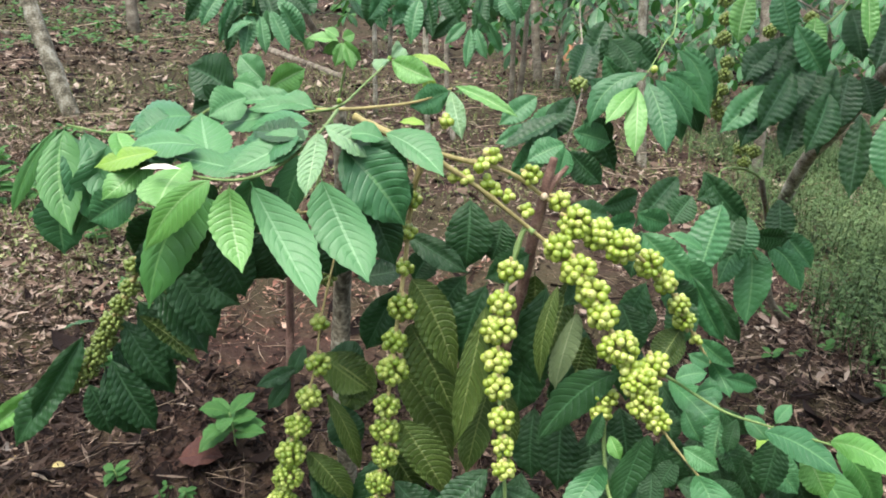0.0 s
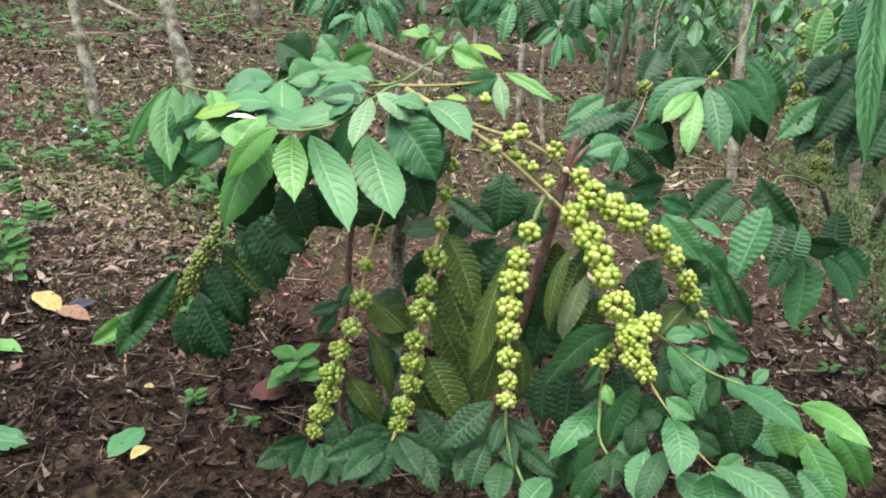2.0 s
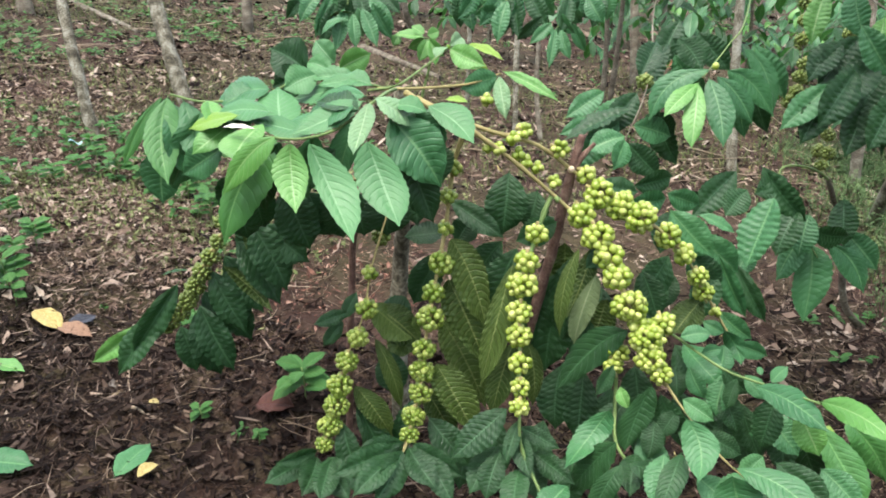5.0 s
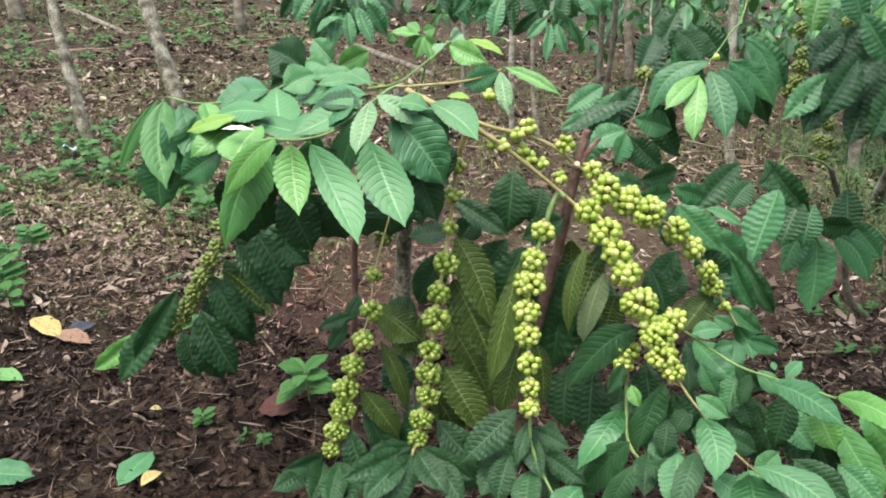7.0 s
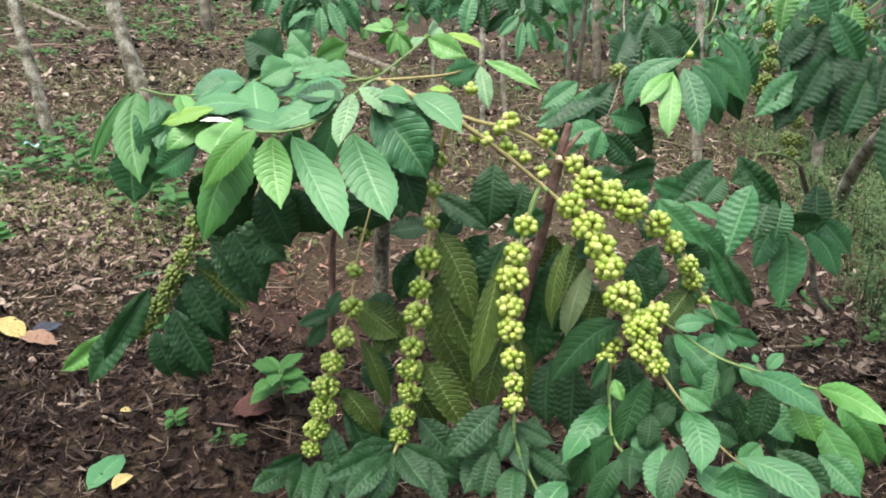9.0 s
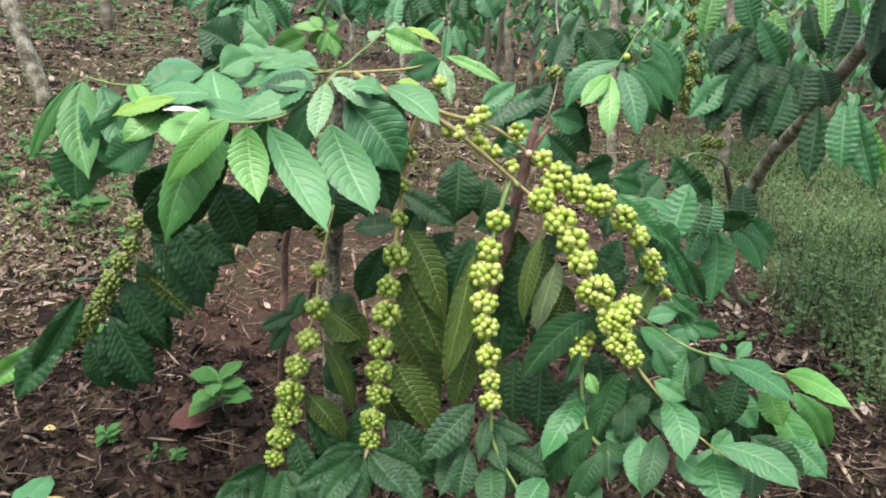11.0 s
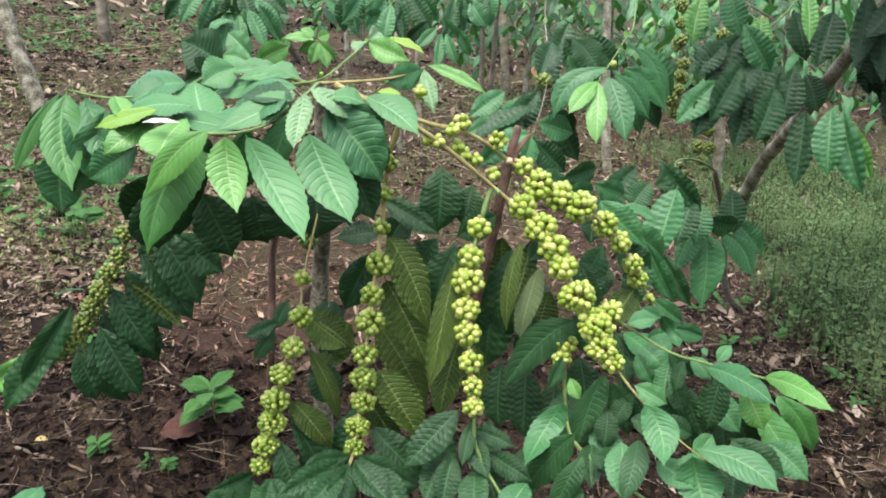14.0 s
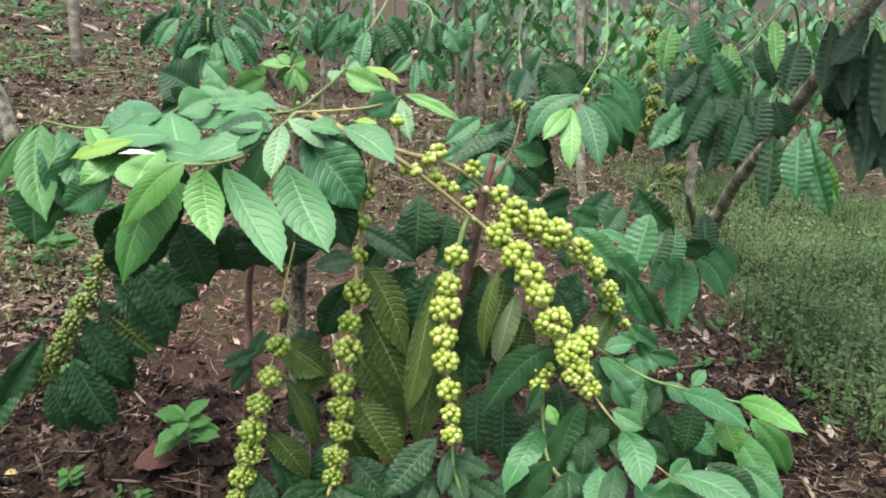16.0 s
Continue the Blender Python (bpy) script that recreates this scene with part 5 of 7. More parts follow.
left_tree = plant("coffee_tree", on_ground(-1.75, 7.9), "coffee tree with a low hanging bough of mid-green leaves", "coffee tree", "coffee trees behind the bush")
limb("trunk", [on_ground(-1.75, 7.9, -0.03), (-1.917, 7.586, 0.668), (-1.921, 7.644, 1.096), (-1.942, 7.736, 1.618)], 0.035, 0.03, BARK, left_tree, "slim grey trunk", 8, 5, 0.15)
top_left_bough = limb("branch", [(-1.942, 7.736, 1.618), (-0.927, 3.685, 1.348), (-0.639, 2.605, 1.087), (-0.607, 2.471, 1.008)], 0.006, 0.003, GREEN_TWIG, left_tree)
back_tree = plant("coffee_tree", on_ground(-0.30, 4.6), "slender coffee tree with thin pale stems and drooping leaves", "coffee tree", "coffee trees behind the bush")
limb("trunk", [on_ground(-0.33, 4.6, -0.03), (-0.339, 4.626, 0.292), (-0.350, 4.727, 0.693), (-0.338, 4.856, 1.150)], 0.020, 0.016, PALE_BARK, back_tree, "pale thin stem", 8, 5, 0.15)
limb("trunk", [on_ground(-0.19, 4.8, -0.03), (-0.247, 4.946, 0.347), (-0.251, 5.071, 0.803), (-0.244, 5.098, 1.146)], 0.018, 0.014, BARK, back_tree, "grey thin stem", 8, 5, 0.15)
back_bough = limb("branch", [(-0.338, 4.856, 1.150), (-0.151, 4.027, 1.171), (-0.171, 3.469, 1.027), (-0.220, 3.376, 0.961)], 0.006, 0.003, GREEN_TWIG, back_tree)
limb("branch", [(-0.338, 4.856, 1.150), (0.037, 3.820, 1.087), (0.066, 3.496, 0.949), (0.022, 3.395, 0.860)], 0.005, 0.002, GREEN_TWIG, back_tree)
young_tree = plant("coffee_sapling", on_ground(-0.62, 2.75), "young coffee sapling with bright green leaves", "coffee sapling")
sapling = limb("stem", [on_ground(-0.62, 2.75, -0.02), (-0.386, 2.703, 0.759), (-0.349, 2.544, 0.892)], 0.006, 0.003, GREEN_TWIG, young_tree)
shaped_leaf(bud_shoot, (0.557, 1.944, 0.875), (0.458, 1.929, 0.843), (0.411, 1.913, 0.748), (0.479, 1.911, 0.821), (0.429, 1.941, 0.852), "mid")
shaped_leaf(bud_shoot, (0.525, 1.925, 0.846), (0.481, 1.869, 0.815), (0.442, 1.832, 0.774), (0.498, 1.859, 0.805), (0.461, 1.880, 0.827), "light")
shaped_leaf(bud_shoot, (0.523, 1.924, 0.846), (0.517, 1.853, 0.780), (0.512, 1.811, 0.702), (0.540, 1.852, 0.782), (0.488, 1.850, 0.772), "light")
shaped_leaf(bud_shoot, (0.544, 1.935, 0.859), (0.574, 1.882, 0.788), (0.589, 1.841, 0.702), (0.609, 1.881, 0.792), (0.543, 1.879, 0.779), "mid")
shaped_leaf(bud_shoot, (0.561, 1.940, 0.862), (0.618, 1.937, 0.816), (0.663, 1.942, 0.742), (0.642, 1.946, 0.824), (0.596, 1.925, 0.794), "mid")
shaped_leaf(bud_shoot, (0.585, 1.950, 0.873), (0.656, 1.988, 0.838), (0.722, 2.004, 0.750), (0.685, 2.009, 0.851), (0.632, 1.968, 0.817), "mid")
shaped_leaf(bud_shoot, (0.636, 2.089, 0.915), (0.699, 2.083, 0.855), (0.729, 2.067, 0.738), (0.725, 2.086, 0.859), (0.675, 2.078, 0.841), "mid")
shaped_leaf(bud_shoot, (0.472, 2.164, 0.932), (0.515, 2.161, 0.896), (0.547, 2.150, 0.845), (0.555, 2.177, 0.917), (0.484, 2.150, 0.879), "dark")
shaped_leaf(right_fan, (0.862, 1.999, 0.415), (0.870, 1.973, 0.316), (0.861, 1.947, 0.201), (0.919, 1.968, 0.341), (0.827, 1.980, 0.300), "mid")
shaped_leaf(right_fan, (0.901, 2.008, 0.412), (0.972, 2.018, 0.365), (1.017, 2.014, 0.273), (1.004, 2.030, 0.371), (0.941, 2.001, 0.342), "mid")
shaped_leaf(right_fan, (0.850, 2.003, 0.434), (0.811, 1.986, 0.388), (0.782, 1.968, 0.308), (0.836, 1.962, 0.363), (0.793, 2.003, 0.408), "mid")
leaf(mid_branch, (0.379, 2.027, 0.804), (0.305, 1.965, 0.694), 0.074, (0.18, -0.90, 0.39), "deep")
leaf(mid_branch, (0.373, 2.020, 0.790), (0.253, 1.973, 0.692), 0.074, (0.00, -0.90, 0.43), "mid")
leaf(mid_branch, (0.367, 1.966, 0.770), (0.198, 1.894, 0.693), 0.067, (-0.21, -0.45, 0.87), "dark")
leaf(mid_branch, (0.355, 1.875, 0.714), (0.260, 1.837, 0.678), 0.070, (0.06, -0.76, 0.65), "mid")
leaf(mid_branch, (0.353, 1.851, 0.712), (0.330, 1.796, 0.643), 0.058, (0.57, -0.73, 0.39), "mid")
leaf(mid_branch, (0.359, 1.850, 0.705), (0.443, 1.838, 0.623), 0.074, (-0.11, -0.99, 0.03), "dark")
leaf(mid_branch, (0.368, 1.909, 0.737), (0.470, 1.952, 0.700), 0.072, (0.44, -0.88, 0.17), "mid")
leaf(mid_branch, (0.396, 1.967, 0.755), (0.481, 2.008, 0.695), 0.073, (0.37, -0.92, -0.11), "deep")
leaf(mid_branch, (0.456, 2.307, 0.908), (0.400, 2.233, 0.755), 0.068, (-0.13, -0.87, 0.47), "deep")
leaf(mid_branch, (0.464, 2.315, 0.923), (0.558, 2.300, 0.827), 0.081, (-0.25, -0.97, -0.09), "dark")
leaf(mid_branch, (0.280, 1.976, 0.737), (0.180, 1.936, 0.698), 0.048, (0.15, -0.85, 0.50), "mid")
leaf(mid_branch, (0.379, 2.090, 0.825), (0.420, 2.193, 0.919), 0.077, (0.23, -0.71, 0.67), "deep")
leaf(right_fan, (0.696, 1.930, 0.641), (0.818, 1.905, 0.504), 0.075, (-0.21, -0.98, -0.01), "dark")
leaf(right_fan, (0.641, 1.912, 0.630), (0.531, 1.840, 0.516), 0.075, (0.17, -0.90, 0.40), "dark")
leaf(right_fan, (0.702, 1.725, 0.621), (0.645, 1.647, 0.461), 0.097, (-0.59, -0.63, 0.51), "mid")
leaf(right_fan, (0.797, 1.914, 0.539), (0.748, 1.855, 0.421), 0.082, (-0.36, -0.76, 0.53), "dark")
leaf(right_fan, (0.840, 1.952, 0.468), (0.941, 1.970, 0.451), 0.072, (0.13, -0.96, -0.26), "dark")
leaf(right_fan, (0.652, 1.797, 0.612), (0.602, 1.761, 0.551), 0.067, (0.02, -0.87, 0.50), "dark")
leaf(right_fan, (0.765, 1.933, 0.607), (0.684, 1.898, 0.570), 0.070, (0.21, -0.90, 0.37), "dark")
leaf(right_fan, (0.937, 2.056, 0.532), (0.944, 2.008, 0.406), 0.074, (-0.31, -0.89, 0.33), "dark")
leaf(right_tree_front, (0.869, 2.049, 0.939), (0.792, 2.009, 0.839), 0.074, (-0.21, -0.84, 0.49), "deep")
leaf(right_tree_front, (0.910, 2.056, 0.953), (0.815, 2.005, 0.825), 0.086, (0.04, -0.94, 0.34), "deep")
leaf(right_tree_front, (0.837, 1.960, 0.846), (0.725, 1.915, 0.735), 0.072, (-0.10, -0.88, 0.46), "mid")
leaf(right_tree_front, (0.987, 2.033, 0.883), (0.900, 1.983, 0.755), 0.098, (-0.13, -0.89, 0.44), "dark")
leaf(right_tree_front, (1.018, 2.034, 0.883), (0.977, 1.955, 0.671), 0.086, (-0.65, -0.67, 0.37), "dark")
leaf(right_tree_front, (1.048, 2.030, 0.869), (1.021, 1.977, 0.728), 0.086, (-0.17, -0.91, 0.37), "deep")
leaf(right_tree_front, (0.959, 2.094, 0.907), (0.886, 2.032, 0.746), 0.088, (-0.41, -0.77, 0.49), "deep")
leaf(right_tree_front, (1.121, 2.130, 0.843), (1.155, 2.094, 0.740), 0.078, (-0.26, -0.93, 0.25), "deep")
leaf(right_tree_front, (0.876, 1.960, 0.988), (0.969, 1.971, 0.861), 0.071, (0.05, -1.00, -0.05), "mid")
leaf(right_tree_front, (0.944, 2.021, 0.999), (0.936, 1.985, 0.902), 0.060, (-0.15, -0.92, 0.35), "light")
leaf(right_tree_front, (0.996, 1.889, 1.071), (1.003, 1.843, 0.944), 0.039, (-0.12, -0.93, 0.33), "light")
leaf(right_tree_front, (1.103, 1.896, 0.787), (1.096, 1.835, 0.623), 0.077, (-0.44, -0.84, 0.33), "mid")
leaf(right_tree_front, (1.131, 1.897, 0.788), (1.176, 1.803, 0.585), 0.070, (-0.65, -0.73, 0.19), "mid")
leaf(right_tree_front, (1.156, 1.908, 0.757), (1.217, 1.856, 0.608), 0.046, (-0.45, -0.88, 0.13), "light")
leaf(right_tree_front, (1.080, 1.995, 0.771), (1.055, 1.921, 0.572), 0.074, (-0.50, -0.79, 0.36), "dark")
leaf(right_tree_front, (0.910, 2.203, 1.065), (0.945, 2.156, 0.931), 0.078, (-0.68, -0.73, 0.09), "mid")
leaf(right_tree_front, (0.888, 2.408, 1.045), (0.857, 2.353, 0.898), 0.071, (-0.26, -0.88, 0.39), "light")
leaf(right_tree_front, (0.981, 1.992, 0.829), (0.919, 1.938, 0.689), 0.067, (-0.27, -0.85, 0.45), "deep")
leaf(right_tree_front, (1.150, 2.087, 1.012), (1.108, 2.033, 0.870), 0.086, (-0.25, -0.88, 0.41), "deep")
leaf(right_tree_front, (1.085, 2.189, 1.007), (1.120, 2.141, 0.873), 0.090, (-0.04, -0.94, 0.33), "deep")
# turned so that the undersides with the painted shade face forward
leaf(shaded_bough, (1.189, 2.003, 1.071), (1.158, 1.933, 0.882), 0.063, (0.55, 0.75, -0.37), "deep")
leaf(shaded_bough, (1.247, 2.001, 1.058), (1.230, 1.921, 0.842), 0.072, (0.03, 0.94, -0.35), "deep")
leaf(shaded_bough, (1.304, 2.003, 1.058), (1.275, 1.888, 0.748), 0.072, (0.59, 0.73, -0.33), "deep")
leaf(shaded_bough, (1.321, 1.964, 0.951), (1.256, 1.853, 0.654), 0.063, (0.43, 0.81, -0.40), "deep")
leaf(shaded_bough, (1.261, 1.958, 1.085), (1.160, 1.906, 0.953), 0.061, (0.38, 0.72, -0.58), "deep")
leaf(shaded_bough, (1.318, 1.946, 1.046), (1.289, 1.849, 0.784), 0.077, (0.45, 0.82, -0.35), "deep")
leaf(shaded_bough, (1.379, 1.957, 0.924), (1.335, 1.856, 0.655), 0.079, (0.29, 0.88, -0.38), "deep")
leaf(shaded_bough, (1.231, 2.033, 1.001), (1.227, 1.977, 0.849), 0.057, (0.52, 0.80, -0.31), "deep")
leaf(shaded_bough, (1.306, 2.005, 0.919), (1.274, 1.928, 0.711), 0.065, (0.31, 0.87, -0.37), "deep")
leaf(mid_branch, (0.425, 2.159, 0.831), (0.540, 2.171, 0.734), 0.078, (0.20, -0.97, 0.11), "mid")
leaf(mid_branch, (0.412, 2.038, 0.757), (0.494, 2.001, 0.612), 0.079, (-0.43, -0.90, -0.01), "dark")
leaf(mid_branch, (0.339, 1.969, 0.739), (0.214, 1.910, 0.613), 0.074, (0.28, -0.95, 0.16), "mid")
leaf(mid_branch, (0.474, 2.299, 0.877), (0.577, 2.281, 0.765), 0.081, (-0.38, -0.91, -0.19), "mid")
leaf(mid_branch, (0.544, 2.447, 0.927), (0.652, 2.427, 0.811), 0.085, (-0.07, -0.99, 0.10), "dark")
leaf(mid_branch, (0.289, 2.109, 0.791), (0.185, 2.056, 0.721), 0.065, (0.10, -0.86, 0.50), "mid")
leaf(mid_branch, (0.492, 2.448, 0.962), (0.432, 2.376, 0.818), 0.085, (0.07, -0.90, 0.42), "dark")
leaf(bud_shoot, (0.682, 2.254, 0.910), (0.794, 2.273, 0.751), 0.072, (0.43, -0.88, 0.19), "mid")
leaf(bud_shoot, (0.663, 2.168, 0.844), (0.742, 2.174, 0.672), 0.064, (0.07, -1.00, -0.01), "dark")
leaf(bud_shoot, (0.620, 2.042, 0.831), (0.665, 2.049, 0.682), 0.054, (-0.12, -0.99, -0.08), "mid")
leaf(right_fan, (0.837, 1.988, 0.839), (0.777, 1.917, 0.698), 0.080, (0.15, -0.91, 0.39), "dark")
leaf(right_fan, (0.888, 1.962, 0.882), (0.803, 1.887, 0.746), 0.088, (0.23, -0.91, 0.35), "deep")
leaf(right_fan, (0.939, 1.984, 0.906), (0.840, 1.916, 0.796), 0.088, (-0.04, -0.83, 0.55), "deep")
leaf(right_fan, (0.933, 2.000, 0.810), (0.887, 1.932, 0.668), 0.080, (-0.04, -0.90, 0.44), "dark")
leaf(right_fan, (0.983, 1.964, 0.829), (0.924, 1.896, 0.692), 0.088, (0.21, -0.91, 0.37), "dark")
leaf(right_fan, (0.838, 1.968, 0.509), (0.816, 1.919, 0.400), 0.072, (-0.04, -0.91, 0.41), "mid")
leaf(right_fan, (0.672, 1.752, 0.485), (0.636, 1.713, 0.411), 0.067, (-0.29, -0.79, 0.54), "mid")
leaf(right_fan, (0.956, 2.076, 0.431), (1.052, 2.059, 0.327), 0.076, (0.01, -0.98, 0.17), "mid")
leaf(top_left_bough, (-0.723, 2.470, 1.078), (-0.836, 2.462, 0.959), 0.058, (0.07, -1.00, 0.00), "dark")
leaf(top_left_bough, (-0.694, 2.469, 1.056), (-0.763, 2.410, 0.951), 0.058, (0.18, -0.90, 0.39), "mid")
leaf(top_left_bough, (-0.649, 2.480, 1.058), (-0.712, 2.482, 0.933), 0.058, (0.27, -0.95, -0.15), "pale")
leaf(top_left_bough, (-0.665, 2.468, 1.037), (-0.708, 2.404, 0.902), 0.058, (0.67, -0.73, 0.13), "mid")
leaf(top_left_bough, (-0.627, 2.555, 1.092), (-0.654, 2.563, 0.964), 0.060, (0.59, -0.78, -0.18), "mid")
leaf(top_left_bough, (-0.658, 2.539, 1.071), (-0.680, 2.483, 0.944), 0.059, (0.43, -0.85, 0.30), "dark")
leaf(top_left_bough, (-0.626, 2.418, 1.024), (-0.686, 2.407, 0.868), 0.052, (0.13, -0.99, 0.02), "dark")
leaf(top_left_bough, (-0.597, 2.416, 1.002), (-0.617, 2.356, 0.862), 0.051, (0.35, -0.88, 0.33), "mid")
leaf(top_left_bough, (-0.554, 2.428, 1.004), (-0.551, 2.453, 0.900), 0.046, (0.23, -0.95, -0.22), "pale")
leaf(top_left_bough, (-0.569, 2.416, 0.984), (-0.550, 2.376, 0.870), 0.045, (0.41, -0.84, 0.37), "pale")
leaf(top_left_bough, (-0.512, 2.444, 1.020), (-0.453, 2.474, 0.893), 0.052, (0.30, -0.95, -0.08), "mid")
leaf(top_left_bough, (-0.542, 2.429, 1.000), (-0.481, 2.394, 0.875), 0.051, (0.30, -0.87, 0.39), "mid")
leaf(top_left_bough, (-0.573, 2.498, 1.055), (-0.509, 2.531, 0.930), 0.053, (0.44, -0.90, -0.01), "dark")
leaf(top_left_bough, (-0.543, 2.497, 1.033), (-0.444, 2.477, 0.922), 0.052, (0.35, -0.82, 0.46), "mid")
leaf(top_left_bough, (-0.528, 2.578, 1.088), (-0.440, 2.633, 1.005), 0.060, (0.64, -0.74, 0.19), "pale")
leaf(top_left_bough, (-0.544, 2.565, 1.067), (-0.443, 2.553, 0.972), 0.059, (0.18, -0.93, 0.32), "dark")
leaf(top_left_bough, (-0.722, 2.532, 1.095), (-0.787, 2.547, 1.006), 0.054, (0.39, -0.82, -0.42), "mid")
leaf(top_left_bough, (-0.754, 2.516, 1.074), (-0.810, 2.467, 0.985), 0.053, (0.64, -0.76, 0.02), "mid")
leaf(top_left_bough, (-0.612, 2.503, 1.092), (-0.606, 2.515, 0.951), 0.064, (0.20, -0.98, -0.07), "dark")
leaf(top_left_bough, (-0.583, 2.502, 1.070), (-0.538, 2.462, 0.943), 0.063, (0.27, -0.89, 0.37), "dark")
leaf(top_left_bough, (-0.564, 2.397, 0.988), (-0.662, 2.423, 0.948), 0.047, (-0.32, 0.22, 0.92), "pale")
leaf(top_left_bough, (-0.579, 2.385, 0.968), (-0.658, 2.346, 0.918), 0.047, (-0.24, -0.54, 0.81), "mid")
leaf(top_left_bough, (-0.557, 2.549, 1.034), (-0.604, 2.568, 0.943), 0.065, (0.31, -0.89, -0.34), "mid")
leaf(top_left_bough, (-0.588, 2.533, 1.014), (-0.631, 2.487, 0.924), 0.065, (0.28, -0.90, 0.33), "dark")
leaf(top_left_bough, (-0.551, 2.550, 1.034), (-0.622, 2.550, 0.910), 0.054, (0.16, -0.98, -0.09), "dark")
leaf(top_left_bough, (-0.521, 2.549, 1.011), (-0.554, 2.498, 0.903), 0.053, (0.54, -0.81, 0.22), "mid")
leaf(back_bough, (-0.203, 3.409, 1.035), (-0.297, 3.404, 0.913), 0.090, (-0.11, -0.99, 0.13), "pale")
leaf(back_bough, (-0.223, 3.393, 1.008), (-0.312, 3.317, 0.872), 0.090, (0.48, -0.86, 0.17), "mid")
leaf(back_bough, (-0.158, 3.410, 1.010), (-0.179, 3.398, 0.824), 0.080, (0.77, -0.63, -0.05), "mid")
leaf(back_bough, (-0.198, 3.390, 0.984), (-0.231, 3.309, 0.799), 0.080, (0.03, -0.92, 0.40), "mid")
leaf(back_bough, (-0.212, 3.407, 1.035), (-0.209, 3.393, 0.830), 0.080, (0.30, -0.95, 0.07), "dark")
leaf(back_bough, (-0.175, 3.405, 1.006), (-0.140, 3.339, 0.819), 0.080, (-0.26, -0.93, 0.28), "dark")
leaf(back_bough, (-0.199, 3.382, 0.965), (-0.324, 3.416, 0.961), 0.073, (-0.25, -0.96, -0.12), "pale")
leaf(back_bough, (-0.219, 3.367, 0.938), (-0.339, 3.330, 0.919), 0.072, (0.32, -0.92, -0.21), "mid")
leaf(back_bough, (-0.291, 3.452, 1.060), (-0.372, 3.444, 0.922), 0.082, (-0.17, -0.97, 0.16), "mid")
leaf(back_bough, (-0.331, 3.432, 1.033), (-0.422, 3.355, 0.895), 0.081, (0.55, -0.83, 0.10), "mid")
leaf(back_bough, (-0.429, 3.465, 1.039), (-0.430, 3.457, 0.852), 0.083, (0.16, -0.99, 0.04), "dark")
leaf(back_bough, (-0.390, 3.463, 1.009), (-0.356, 3.405, 0.841), 0.082, (-0.20, -0.94, 0.28), "mid")
leaf(back_bough, (0.035, 3.409, 0.888), (0.021, 3.411, 0.733), 0.048, (0.05, -1.00, -0.01), "pale")
leaf(back_bough, (0.015, 3.394, 0.861), (-0.000, 3.324, 0.694), 0.047, (0.14, -0.92, 0.37), "mid")
leaf(back_bough, (0.079, 3.420, 0.886), (0.148, 3.450, 0.752), 0.055, (0.16, -0.98, -0.14), "mid")
leaf(back_bough, (0.039, 3.399, 0.860), (0.090, 3.360, 0.728), 0.055, (-0.18, -0.96, 0.22), "mid")
leaf(back_bough, (-0.042, 3.454, 0.910), (-0.166, 3.447, 0.800), 0.056, (0.18, -0.97, -0.13), "dark")
leaf(back_bough, (-0.004, 3.452, 0.880), (-0.097, 3.393, 0.790), 0.056, (0.20, -0.90, 0.38), "mid")
leaf(back_bough, (0.043, 3.439, 0.957), (0.124, 3.493, 0.875), 0.065, (0.27, -0.90, -0.33), "pale")
leaf(back_bough, (0.023, 3.423, 0.930), (0.101, 3.405, 0.834), 0.065, (-0.43, -0.89, -0.18), "pale")
leaf(back_bough, (0.107, 3.481, 1.024), (0.097, 3.481, 0.862), 0.080, (0.15, -0.99, -0.01), "mid")
leaf(back_bough, (0.068, 3.461, 0.998), (0.040, 3.390, 0.836), 0.080, (0.35, -0.88, 0.32), "dark")
leaf(back_bough, (0.103, 3.480, 1.024), (0.157, 3.506, 0.888), 0.090, (-0.03, -0.98, -0.20), "dark")
leaf(back_bough, (0.140, 3.478, 0.995), (0.220, 3.451, 0.877), 0.090, (0.03, -0.97, 0.25), "mid")
leaf(back_bough, (-0.121, 3.547, 1.052), (-0.011, 3.578, 0.896), 0.093, (0.13, -0.99, -0.11), "pale")
leaf(back_bough, (-0.142, 3.530, 1.025), (-0.032, 3.490, 0.854), 0.092, (-0.02, -0.98, 0.22), "dark")
leaf(back_bough, (0.249, 3.633, 1.040), (0.228, 3.628, 0.874), 0.083, (-0.26, -0.97, 0.06), "mid")
leaf(back_bough, (0.208, 3.612, 1.013), (0.167, 3.536, 0.847), 0.082, (0.28, -0.90, 0.34), "dark")
leaf(sapling, (-0.353, 2.543, 0.892), (-0.458, 2.521, 0.903), 0.051, (0.19, -0.52, 0.83), "light")
leaf(sapling, (-0.353, 2.543, 0.892), (-0.408, 2.516, 0.858), 0.051, (0.59, -0.71, -0.38), "light")
leaf(sapling, (-0.347, 2.543, 0.889), (-0.368, 2.509, 0.814), 0.047, (0.52, -0.82, 0.24), "light")
leaf(sapling, (-0.343, 2.545, 0.892), (-0.283, 2.536, 0.830), 0.051, (-0.17, -0.99, -0.01), "light")
leaf(sapling, (-0.350, 2.557, 0.899), (-0.309, 2.573, 0.912), 0.043, (0.26, -0.93, 0.26), "light")
leaf(sapling, (-0.358, 2.557, 0.903), (-0.406, 2.556, 0.930), 0.043, (0.38, -0.67, 0.64), "light")
leaf(sapling, (-0.339, 2.545, 0.888), (-0.310, 2.517, 0.800), 0.047, (0.44, -0.80, 0.40), "light")
leaf(sapling, (-0.439, 2.526, 0.903), (-0.460, 2.507, 0.867), 0.039, (0.27, -0.90, 0.33), "light")
